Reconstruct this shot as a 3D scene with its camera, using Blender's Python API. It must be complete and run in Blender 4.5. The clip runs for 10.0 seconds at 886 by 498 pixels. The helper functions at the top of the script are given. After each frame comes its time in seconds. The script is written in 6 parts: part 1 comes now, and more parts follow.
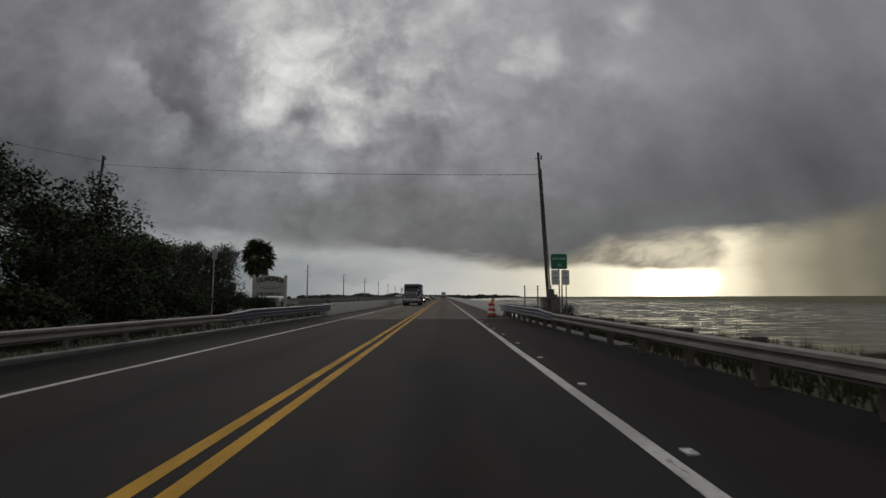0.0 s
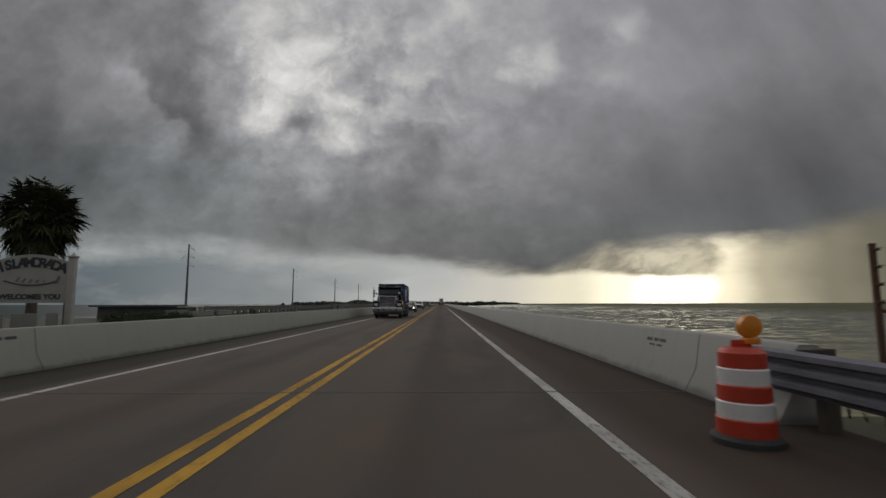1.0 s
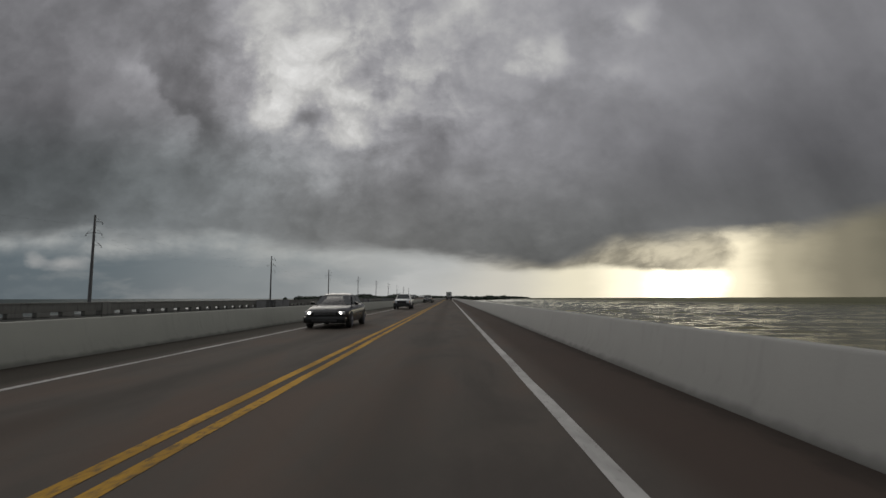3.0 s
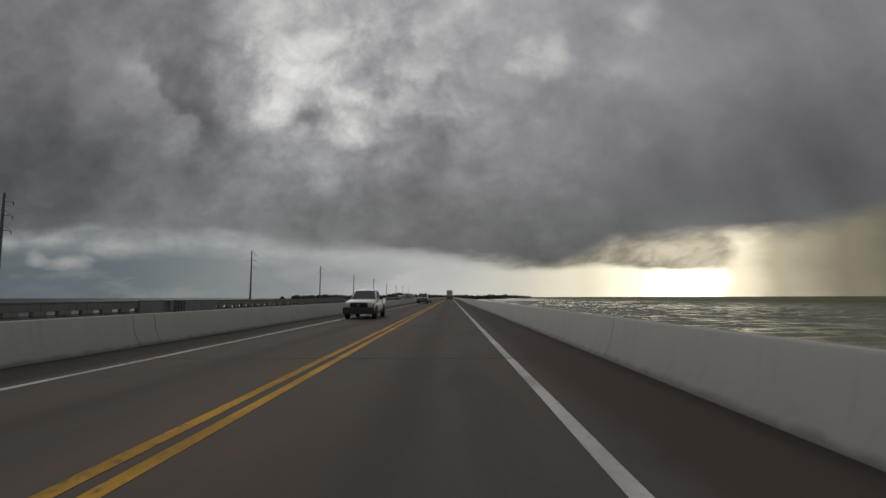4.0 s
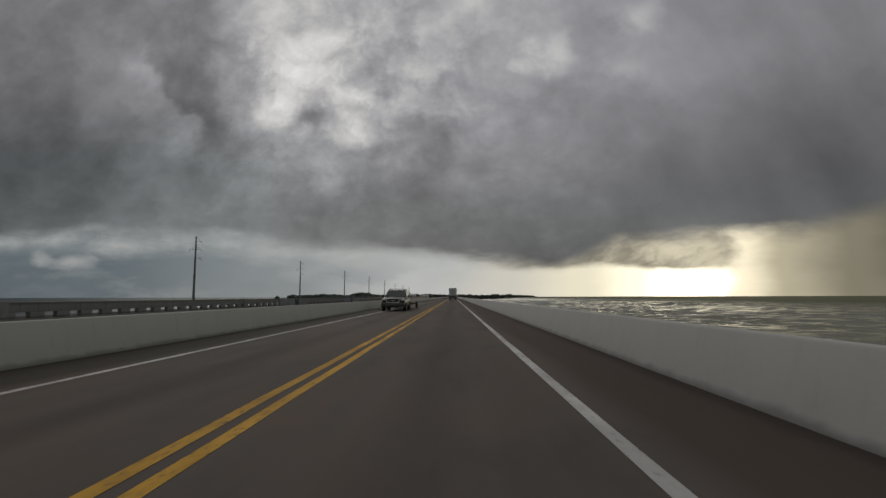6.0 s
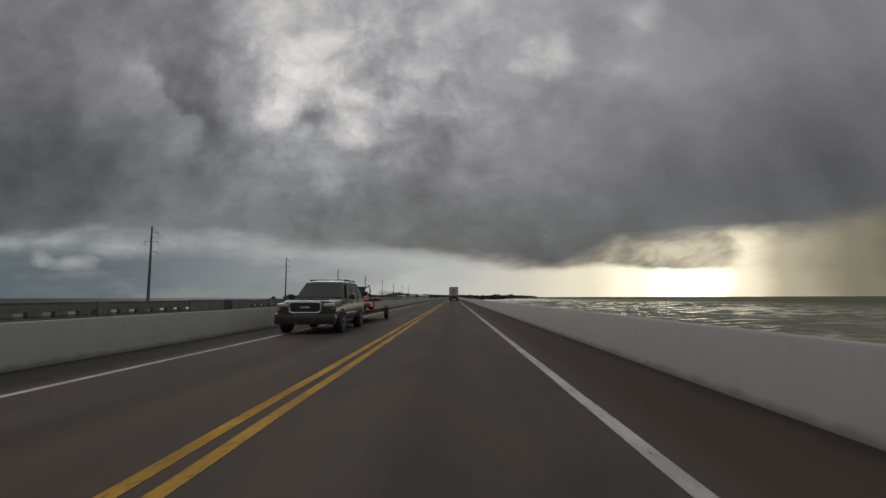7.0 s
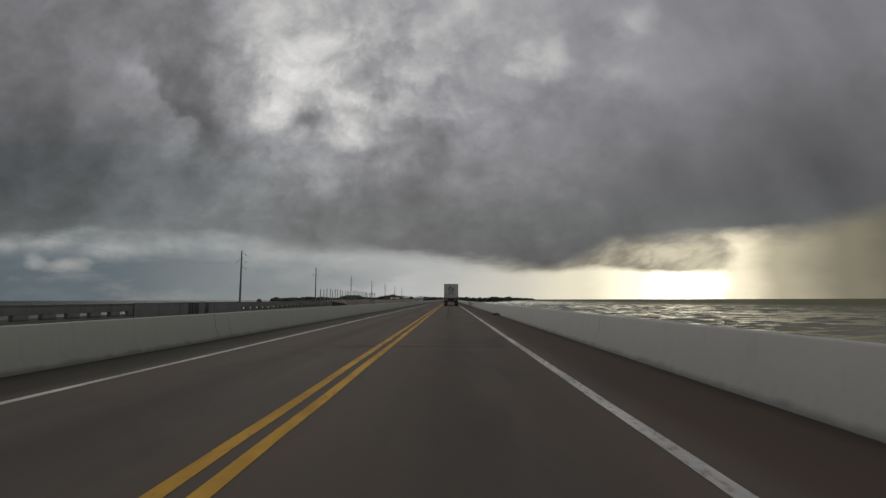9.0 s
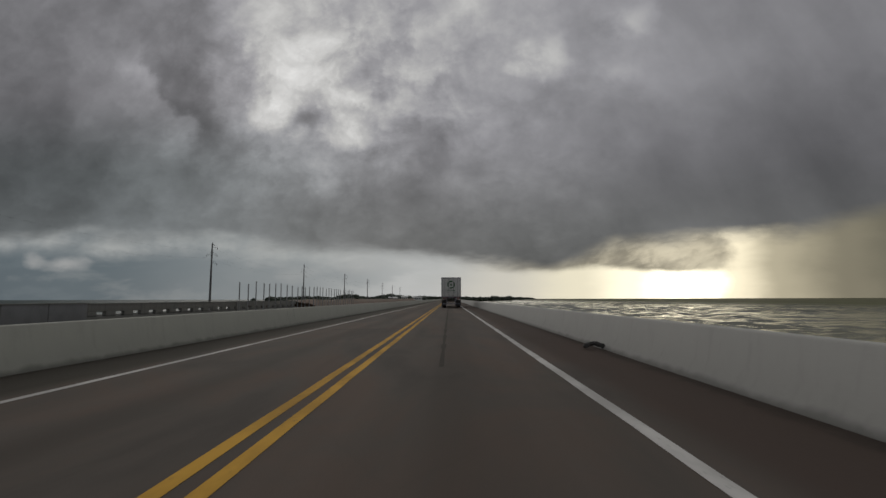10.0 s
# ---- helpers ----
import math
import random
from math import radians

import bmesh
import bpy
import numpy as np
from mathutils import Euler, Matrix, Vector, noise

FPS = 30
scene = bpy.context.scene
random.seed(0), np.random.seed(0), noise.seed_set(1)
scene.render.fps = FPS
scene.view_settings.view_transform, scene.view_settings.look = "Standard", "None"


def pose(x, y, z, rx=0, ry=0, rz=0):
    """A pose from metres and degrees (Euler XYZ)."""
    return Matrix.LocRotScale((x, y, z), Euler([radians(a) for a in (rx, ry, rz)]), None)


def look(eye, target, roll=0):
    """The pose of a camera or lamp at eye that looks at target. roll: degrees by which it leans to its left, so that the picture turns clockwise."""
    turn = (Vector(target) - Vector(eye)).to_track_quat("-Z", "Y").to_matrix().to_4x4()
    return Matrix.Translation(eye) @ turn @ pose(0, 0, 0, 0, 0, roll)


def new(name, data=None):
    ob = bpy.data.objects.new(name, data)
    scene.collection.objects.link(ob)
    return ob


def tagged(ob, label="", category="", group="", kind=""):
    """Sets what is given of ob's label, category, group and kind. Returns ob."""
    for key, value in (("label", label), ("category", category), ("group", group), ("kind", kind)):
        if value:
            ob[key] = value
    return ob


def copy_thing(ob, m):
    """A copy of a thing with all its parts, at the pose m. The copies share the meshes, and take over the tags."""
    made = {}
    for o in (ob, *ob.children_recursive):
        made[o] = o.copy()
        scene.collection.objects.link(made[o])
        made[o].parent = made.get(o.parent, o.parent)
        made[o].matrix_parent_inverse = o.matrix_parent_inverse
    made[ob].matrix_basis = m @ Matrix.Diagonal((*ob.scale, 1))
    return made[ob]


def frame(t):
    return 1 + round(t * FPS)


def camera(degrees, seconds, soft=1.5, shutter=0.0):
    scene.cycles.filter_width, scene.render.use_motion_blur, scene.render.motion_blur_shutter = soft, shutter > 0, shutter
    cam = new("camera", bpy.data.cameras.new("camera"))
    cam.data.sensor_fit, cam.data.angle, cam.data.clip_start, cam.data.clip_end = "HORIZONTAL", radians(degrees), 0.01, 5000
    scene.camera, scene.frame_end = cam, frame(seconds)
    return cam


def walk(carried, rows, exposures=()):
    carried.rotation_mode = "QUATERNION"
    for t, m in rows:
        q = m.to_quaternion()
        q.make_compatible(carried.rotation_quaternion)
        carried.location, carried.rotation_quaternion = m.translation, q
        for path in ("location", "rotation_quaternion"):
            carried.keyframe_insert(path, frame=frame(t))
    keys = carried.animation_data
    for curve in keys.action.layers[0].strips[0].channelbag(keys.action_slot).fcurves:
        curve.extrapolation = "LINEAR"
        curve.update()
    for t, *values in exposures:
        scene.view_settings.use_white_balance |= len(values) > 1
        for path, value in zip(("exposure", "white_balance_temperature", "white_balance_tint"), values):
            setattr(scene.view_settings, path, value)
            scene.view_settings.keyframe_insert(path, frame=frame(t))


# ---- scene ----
# Two-lane causeway bridge over the sea under storm clouds. X right, Y along the road, Z up from the road surface.
cam = camera(85.0, 10.0, soft=1.5, shutter=0.06)
SPEED = 25.0
# seconds, offset from the double yellow line, yaw, pitch
DRIVE = [
    (0.0, 1.89, 0.05, 5.60), (0.5, 1.86, -0.20, 6.05), (1.0, 2.05, -0.20, 6.40), (1.5, 2.25, 0.20, 5.85),
    (2.0, 2.36, 0.37, 5.84), (2.5, 2.44, 0.70, 5.78), (4.0, 2.42, 0.90, 5.64), (4.5, 2.39, 1.06, 5.56),
    (5.0, 2.34, 1.18, 5.62), (5.5, 2.26, 1.20, 5.59), (7.0, 2.04, 1.28, 5.64), (7.5, 1.96, 1.24, 5.76),
    (8.0, 1.86, 1.05, 5.82), (8.5, 1.79, 0.90, 5.92), (9.0, 1.75, 0.80, 5.92), (9.5, 1.74, 0.76, 5.88), (10.0, 1.75, 0.74, 5.84),
]
ROLL = 0.15
walk(cam, [(t, pose(x, SPEED * t, 1.25, 90 + p, ROLL, yaw)) for t, x, yaw, p in DRIVE])
scene.view_settings.exposure = 0.0

# ---------------------------------------------------------------- node helpers
def math_node(nt, op, a, b=None, c=None, clamp=False):
    n = nt.nodes.new("ShaderNodeMath")
    n.operation, n.use_clamp = op, clamp
    for i, v in enumerate((a, b, c)):
        if v is None:
            continue
        if isinstance(v, (int, float)):
            n.inputs[i].default_value = v
        else:
            nt.links.new(v, n.inputs[i])
    return n.outputs[0]


def smooth(nt, v, lo, hi, a=0.0, b=1.0):
    n = nt.nodes.new("ShaderNodeMapRange")
    n.interpolation_type = "SMOOTHSTEP"
    nt.links.new(v, n.inputs[0])
    for i, k in enumerate((lo, hi, a, b)):
        n.inputs[i + 1].default_value = k
    return n.outputs[0]


def noise_node(nt, vec, scale, detail=6, rough=0.55, distort=0.0):
    n = nt.nodes.new("ShaderNodeTexNoise")
    if vec is not None:
        nt.links.new(vec, n.inputs["Vector"])
    n.inputs["Scale"].default_value, n.inputs["Detail"].default_value = scale, detail
    n.inputs["Roughness"].default_value, n.inputs["Distortion"].default_value = rough, distort
    return n.outputs["Fac"]


def lump_node(nt, vec, scale, detail=3, rough=0.5):
    """Rounded heaps, 1 on their crowns and 0 in the creases between them."""
    n = nt.nodes.new("ShaderNodeTexVoronoi")
    n.voronoi_dimensions, n.feature, n.normalize = "2D", "SMOOTH_F1", True
    nt.links.new(vec, n.inputs["Vector"])
    for key, k in (("Scale", scale), ("Detail", detail), ("Roughness", rough), ("Smoothness", 0.35)):
        n.inputs[key].default_value = k
    return math_node(nt, "SUBTRACT", 1.0, math_node(nt, "MULTIPLY", n.outputs["Distance"], 1.6), clamp=True)


def scaled(nt, vec, sx, sy, sz):
    n = nt.nodes.new("ShaderNodeVectorMath")
    n.operation = "MULTIPLY"
    nt.links.new(vec, n.inputs[0])
    n.inputs[1].default_value = (sx, sy, sz)
    return n.outputs[0]


def ramp(nt, fac, stops):
    n = nt.nodes.new("ShaderNodeValToRGB")
    nt.links.new(fac, n.inputs[0])
    e = n.color_ramp.elements
    while len(e) < len(stops):
        e.new(0.5)
    for el, (p, c) in zip(e, stops):
        el.position = p
        el.color = (c, c, c, 1) if isinstance(c, (int, float)) else (*c, 1)
    return n.outputs[0]


def mix_col(nt, f, a, b, mode="MIX"):
    n = nt.nodes.new("ShaderNodeMix")
    n.data_type, n.blend_type = "RGBA", mode
    for sock, v in ((n.inputs[0], f), (n.inputs[6], a), (n.inputs[7], b)):
        if isinstance(v, (int, float)):
            sock.default_value = v
        elif isinstance(v, tuple):
            sock.default_value = (*v, 1)
        else:
            nt.links.new(v, sock)
    return n.outputs[2]


def combine(nt, x, y, z):
    n = nt.nodes.new("ShaderNodeCombineXYZ")
    for i, v in enumerate((x, y, z)):
        if isinstance(v, (int, float)):
            n.inputs[i].default_value = v
        else:
            nt.links.new(v, n.inputs[i])
    return n.outputs[0]


# ---------------------------------------------------------------- world: storm cloud over a bright rim, and a weak wide sun
def make_world():
    w = bpy.data.worlds.new("storm_sky")
    scene.world = w
    w.use_nodes = True
    nt = w.node_tree
    nt.nodes.clear()
    sky = nt.nodes.new("ShaderNodeTexSky")
    sky.sky_type, sky.sun_disc = "NISHITA", False
    sky.sun_elevation, sky.sun_rotation = radians(25), radians(-18)
    tc = nt.nodes.new("ShaderNodeTexCoord")
    d = tc.outputs["Generated"]
    sep = nt.nodes.new("ShaderNodeSeparateXYZ")
    nt.links.new(d, sep.inputs[0])
    x, y, z = sep.outputs
    far = math_node(nt, "MAXIMUM", math_node(nt, "ABSOLUTE", y), 0.15)
    u = math_node(nt, "DIVIDE", x, far)
    h = math_node(nt, "DIVIDE", z, far)
    lift = math_node(nt, "ADD", math_node(nt, "MULTIPLY", h, 0.9), math_node(nt, "MULTIPLY", math_node(nt, "LOGARITHM", math_node(nt, "ADD", math_node(nt, "MAXIMUM", h, 0.0), 0.07), 2.718), 0.11))
    n_big = noise_node(nt, combine(nt, math_node(nt, "ADD", u, 3.1), lift, 0.4), 2.7, 6, 0.45, 0.0)
    n_mid = noise_node(nt, combine(nt, math_node(nt, "ADD", u, 7.3), lift, 1.0), 5.2, 7, 0.52, 0.15)
    n_fine = noise_node(nt, combine(nt, u, lift, 5.0), 12.0, 7, 0.56, 0.1)
    n_low = noise_node(nt, combine(nt, math_node(nt, "ADD", u, 4.0), math_node(nt, "MULTIPLY", h, 3.2), 2.0), 4.2, 8, 0.55, 0.2)
    # overhead the cover thins a little
    ramp_value = smooth(nt, h, 0.30, 1.8, -0.05, 1.25)
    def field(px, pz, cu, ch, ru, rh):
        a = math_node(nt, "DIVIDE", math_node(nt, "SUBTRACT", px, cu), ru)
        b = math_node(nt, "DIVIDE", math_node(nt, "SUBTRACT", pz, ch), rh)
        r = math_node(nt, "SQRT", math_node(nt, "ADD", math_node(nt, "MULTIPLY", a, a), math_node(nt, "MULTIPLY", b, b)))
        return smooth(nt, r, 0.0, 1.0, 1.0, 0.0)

    def shifted(v, *terms):
        for n, k in terms:
            v = math_node(nt, "ADD", v, math_node(nt, "MULTIPLY", math_node(nt, "SUBTRACT", n, 0.5), k))
        return v

    # two independent warps tear the outlines of the forms
    n_warp = noise_node(nt, combine(nt, math_node(nt, "ADD", u, 11.0), lift, 3.0), 7.0, 6, 0.52)
    n_curl = noise_node(nt, combine(nt, u, math_node(nt, "ADD", lift, 6.0), 8.0), 6.0, 6, 0.52)
    soft_u, soft_h = shifted(u, (n_big, 0.14), (n_warp, 0.10)), shifted(h, (n_mid, 0.10), (n_curl, 0.10))
    torn_u, torn_h = shifted(u, (n_warp, 0.15), (n_fine, 0.06)), shifted(h, (n_curl, 0.12), (n_fine, 0.05))
    # brightness of the deck in stops: broad light and dark masses, then torn bright gaps and shreds
    stops = shifted(ramp_value, (n_big, 0.55))
    calm = smooth(nt, u, 0.15, 0.55, 1.0, 0.35)
    billow = math_node(nt, "ABSOLUTE", math_node(nt, "SUBTRACT", n_mid, 0.5))
    stops = math_node(nt, "ADD", stops, math_node(nt, "MULTIPLY", calm, math_node(nt, "ADD", math_node(nt, "MULTIPLY", math_node(nt, "SUBTRACT", 0.07, billow), 1.6), math_node(nt, "MULTIPLY", math_node(nt, "SUBTRACT", n_fine, 0.5), 0.9))))
    slant = noise_node(nt, combine(nt, math_node(nt, "ADD", math_node(nt, "MULTIPLY", u, 5.0), math_node(nt, "MULTIPLY", h, 3.0)), math_node(nt, "MULTIPLY", math_node(nt, "SUBTRACT", h, u), 0.9), 0.0), 1.0, 4, 0.5)
    stops = math_node(nt, "ADD", stops, math_node(nt, "MULTIPLY", math_node(nt, "SUBTRACT", slant, 0.5), smooth(nt, u, 0.1, 0.6, 0.0, 0.9)))
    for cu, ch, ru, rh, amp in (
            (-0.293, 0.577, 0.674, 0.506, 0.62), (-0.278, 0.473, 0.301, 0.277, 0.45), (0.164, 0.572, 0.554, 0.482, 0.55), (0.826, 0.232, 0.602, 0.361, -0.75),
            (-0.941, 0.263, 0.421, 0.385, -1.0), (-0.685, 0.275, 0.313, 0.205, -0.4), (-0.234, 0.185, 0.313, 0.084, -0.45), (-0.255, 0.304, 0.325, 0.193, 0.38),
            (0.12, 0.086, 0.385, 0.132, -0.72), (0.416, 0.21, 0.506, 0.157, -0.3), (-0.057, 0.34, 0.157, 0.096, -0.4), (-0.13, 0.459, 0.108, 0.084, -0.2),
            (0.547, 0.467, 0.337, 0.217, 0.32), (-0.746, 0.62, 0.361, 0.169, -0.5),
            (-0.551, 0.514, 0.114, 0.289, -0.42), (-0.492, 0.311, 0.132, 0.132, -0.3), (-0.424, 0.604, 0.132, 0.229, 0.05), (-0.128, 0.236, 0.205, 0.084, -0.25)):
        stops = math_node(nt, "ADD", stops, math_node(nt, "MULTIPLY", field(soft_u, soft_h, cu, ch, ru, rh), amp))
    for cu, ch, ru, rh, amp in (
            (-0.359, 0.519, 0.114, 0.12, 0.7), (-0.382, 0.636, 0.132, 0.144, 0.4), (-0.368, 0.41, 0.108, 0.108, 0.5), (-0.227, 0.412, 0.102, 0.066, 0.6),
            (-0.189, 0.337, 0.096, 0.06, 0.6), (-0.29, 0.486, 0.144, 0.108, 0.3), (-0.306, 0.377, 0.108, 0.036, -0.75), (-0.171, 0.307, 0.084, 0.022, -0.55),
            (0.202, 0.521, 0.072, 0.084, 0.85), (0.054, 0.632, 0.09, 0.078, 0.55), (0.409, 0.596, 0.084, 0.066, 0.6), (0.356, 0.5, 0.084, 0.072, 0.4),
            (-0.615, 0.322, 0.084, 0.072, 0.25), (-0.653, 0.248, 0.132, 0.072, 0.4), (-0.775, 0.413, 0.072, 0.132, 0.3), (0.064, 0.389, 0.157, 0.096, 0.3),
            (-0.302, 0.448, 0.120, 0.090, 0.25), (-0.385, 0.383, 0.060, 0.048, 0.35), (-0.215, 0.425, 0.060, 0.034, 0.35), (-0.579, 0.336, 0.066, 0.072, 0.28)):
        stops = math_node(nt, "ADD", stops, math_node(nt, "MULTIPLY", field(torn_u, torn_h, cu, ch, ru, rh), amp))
    # the thin bright part is torn into shreds
    n_shred = noise_node(nt, combine(nt, math_node(nt, "ADD", u, 2.0), lift, 12.0), 8.0, 8, 0.6, 0.25)
    stops = math_node(nt, "ADD", stops, math_node(nt, "MULTIPLY", smooth(nt, n_shred, 0.36, 0.64, -0.5, 0.5), math_node(nt, "MULTIPLY", field(soft_u, soft_h, -0.253, 0.460, 0.62, 0.45), 0.75)))
    # heaped cloud with a crisp lit flank against the darker cover beyond it
    flank = math_node(nt, "SUBTRACT", shifted(u, (n_mid, 0.22), (n_warp, 0.20), (n_fine, 0.10)), math_node(nt, "ADD", math_node(nt, "MULTIPLY", h, -0.507), -0.406))
    beyond = smooth(nt, flank, -0.014, 0.022)
    lit = math_node(nt, "MULTIPLY", smooth(nt, flank, -0.24, 0.0, 0.0, 0.36), math_node(nt, "SUBTRACT", 1.0, beyond))
    dim = math_node(nt, "MULTIPLY", smooth(nt, flank, 0.20, 0.0, 0.0, -0.45), beyond)
    tall = math_node(nt, "MULTIPLY", smooth(nt, h, 0.24, 0.40), smooth(nt, h, 0.62, 0.46))
    stops = math_node(nt, "ADD", stops, math_node(nt, "MULTIPLY", tall, math_node(nt, "ADD", lit, dim)))
    # heaped crowns and creases in the cover, and an upper limit where it is thinnest
    n_lump = lump_node(nt, combine(nt, shifted(u, (n_warp, 0.22), (n_fine, 0.10)), shifted(lift, (n_curl, 0.22), (n_fine, 0.10)), 0.0), 6.5, 3, 0.55)
    stops = math_node(nt, "ADD", stops, math_node(nt, "MULTIPLY", math_node(nt, "SUBTRACT", n_lump, 0.5), smooth(nt, u, 0.10, 0.60, 0.55, 0.12)))
    stops = math_node(nt, "SMOOTH_MIN", stops, 1.75, 1.1)
    crown = lump_node(nt, combine(nt, shifted(u, (n_curl, 0.14), (n_fine, 0.08)), shifted(h, (n_warp, 0.14), (n_shred, 0.08)), 0.0), 13.0, 3, 0.6)
    stops = math_node(nt, "ADD", stops, math_node(nt, "MULTIPLY", math_node(nt, "SUBTRACT", crown, 0.45), math_node(nt, "MULTIPLY", field(soft_u, soft_h, -0.253, 0.460, 0.62, 0.45), 0.9)))
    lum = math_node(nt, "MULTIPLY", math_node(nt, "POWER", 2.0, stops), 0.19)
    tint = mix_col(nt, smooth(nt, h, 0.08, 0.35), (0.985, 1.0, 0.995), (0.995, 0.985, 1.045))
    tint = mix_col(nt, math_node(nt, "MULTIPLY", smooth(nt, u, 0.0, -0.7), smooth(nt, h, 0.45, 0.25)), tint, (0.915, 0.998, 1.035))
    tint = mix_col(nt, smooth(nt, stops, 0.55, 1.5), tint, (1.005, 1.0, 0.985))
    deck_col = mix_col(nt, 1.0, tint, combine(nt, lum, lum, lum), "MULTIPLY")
    # the open rim below the deck
    pos = math_node(nt, "ADD", math_node(nt, "MULTIPLY", math_node(nt, "ADD", u, math_node(nt, "MULTIPLY", math_node(nt, "SUBTRACT", n_low, 0.5), 0.10)), 0.4), 0.5, clamp=True)
    P = lambda q: 0.5 + 0.4 * q
    rim = ramp(nt, pos, [(P(-1.2), (0.085, 0.108, 0.125)), (P(-0.75), (0.112, 0.14, 0.158)), (P(-0.35), (0.225, 0.25, 0.262)), (P(-0.05), (0.48, 0.488, 0.482)),
                         (P(0.12), (0.60, 0.575, 0.505)), (P(0.26), (0.84, 0.775, 0.59)), (P(0.37), (1.25, 1.14, 0.86)), (P(0.47), (2.7, 2.45, 1.84)), (P(0.53), (2.0, 1.80, 1.32)), (P(0.58), (1.05, 0.94, 0.685)),
                         (P(0.68), (0.47, 0.42, 0.30)), (P(0.82), (0.225, 0.204, 0.148)), (P(0.93), (0.152, 0.141, 0.104)), (P(1.24), (0.085, 0.085, 0.068))])
    rim.node.color_ramp.interpolation = "EASE"
    streak = noise_node(nt, combine(nt, math_node(nt, "ADD", math_node(nt, "MULTIPLY", u, 6.5), math_node(nt, "MULTIPLY", h, -2.5)), math_node(nt, "MULTIPLY", h, 1.5), 0.0), 1.0, 3, 0.5)
    shaft = math_node(nt, "MULTIPLY", math_node(nt, "SUBTRACT", streak, 0.5), math_node(nt, "MULTIPLY", smooth(nt, u, 0.50, 0.60), 0.40))
    rim = mix_col(nt, 1.0, rim, combine(nt, *[math_node(nt, "ADD", shaft, 1.0)] * 3), "MULTIPLY")
    cum = math_node(nt, "MULTIPLY", smooth(nt, n_low, 0.52, 0.66), smooth(nt, u, 0.15, -0.15))
    rim = mix_col(nt, math_node(nt, "MULTIPLY", cum, 0.22), rim, (0.38, 0.385, 0.375))
    veil = math_node(nt, "MULTIPLY", smooth(nt, n_low, 0.49, 0.38), smooth(nt, u, 0.1, -0.2))
    rim = mix_col(nt, math_node(nt, "MULTIPLY", veil, 0.25), rim, (0.17, 0.20, 0.215))
    # low cumulus heads standing far off under the cover
    for cu, ch, ru, rh, k in ((-0.806, 0.072, 0.060, 0.022, 0.60), (-0.866, 0.084, 0.035, 0.020, 0.5), (-0.185, 0.069, 0.08, 0.035, 0.30), (-0.325, 0.049, 0.05, 0.025, 0.25)):
        head = math_node(nt, "POWER", field(shifted(u, (n_warp, 0.10), (n_fine, 0.06)), shifted(h, (n_curl, 0.05), (n_fine, 0.04)), cu, ch, ru, rh), 0.75)
        rim = mix_col(nt, math_node(nt, "MULTIPLY", head, k), rim, (0.44, 0.435, 0.425))
    base = ramp(nt, pos, [(P(-1.2), 0.135), (P(-0.5), 0.128), (P(-0.15), 0.090), (P(0.05), 0.071), (P(0.22), 0.060), (P(0.34), 0.108),
                          (P(0.52), 0.126), (P(0.72), 0.130), (P(0.90), 0.178), (P(1.2), 0.225)])
    edge = math_node(nt, "SUBTRACT", math_node(nt, "ADD", h, math_node(nt, "MULTIPLY", math_node(nt, "SUBTRACT", n_low, 0.5), 0.075)), base)
    over = smooth(nt, math_node(nt, "MULTIPLY", edge, smooth(nt, u, 0.10, 0.35, 1.0, 0.75)), -0.016, 0.022)
    # torn lit cloud under the deck beside the brightest gap
    n_shred_low = noise_node(nt, combine(nt, math_node(nt, "MULTIPLY", u, 0.6), math_node(nt, "ADD", math_node(nt, "MULTIPLY", h, 2.0), math_node(nt, "MULTIPLY", u, -0.5)), 4.0), 13.0, 7, 0.58, 0.35)
    scud_foot = math_node(nt, "ADD", h, math_node(nt, "MULTIPLY", math_node(nt, "SUBTRACT", n_mid, 0.5), 0.05))
    scud_zone = math_node(nt, "MULTIPLY", math_node(nt, "MULTIPLY", smooth(nt, u, 0.05, 0.20), smooth(nt, math_node(nt, "ADD", u, math_node(nt, "MULTIPLY", math_node(nt, "SUBTRACT", n_fine, 0.5), 0.10)), 0.595, 0.545)), smooth(nt, scud_foot, 0.050, 0.066))
    heap = lump_node(nt, combine(nt, shifted(u, (n_warp, 0.12), (n_fine, 0.05)), shifted(math_node(nt, "MULTIPLY", math_node(nt, "SUBTRACT", h, math_node(nt, "MULTIPLY", u, 0.22)), 2.2), (n_curl, 0.16), (n_shred_low, 0.10)), 0.0), 11.0, 3, 0.55)
    ridge = smooth(nt, math_node(nt, "ADD", math_node(nt, "MULTIPLY", heap, 0.6), math_node(nt, "MULTIPLY", n_shred_low, 0.4)), 0.30, 0.66)
    scud_col = mix_col(nt, smooth(nt, u, 0.12, 0.50), mix_col(nt, ridge, (0.140, 0.132, 0.112), (0.32, 0.292, 0.225)), mix_col(nt, ridge, (0.185, 0.164, 0.124), (0.52, 0.465, 0.345)))
    rim = mix_col(nt, math_node(nt, "MULTIPLY", scud_zone, 0.92), rim, scud_col)
    # the open rim lies ahead only; behind, the cover comes down to the sea
    rim = mix_col(nt, smooth(nt, y, -0.35, 0.05), (0.13, 0.135, 0.14), rim)
    fringe = math_node(nt, "MULTIPLY", math_node(nt, "MULTIPLY", smooth(nt, edge, -0.055, -0.012), smooth(nt, u, 0.12, -0.05)), smooth(nt, n_fine, 0.3, 0.7, 0.35, 1.0))
    rim = mix_col(nt, math_node(nt, "MULTIPLY", fringe, 0.75), rim, (0.42, 0.43, 0.42))
    col = mix_col(nt, over, rim, deck_col)
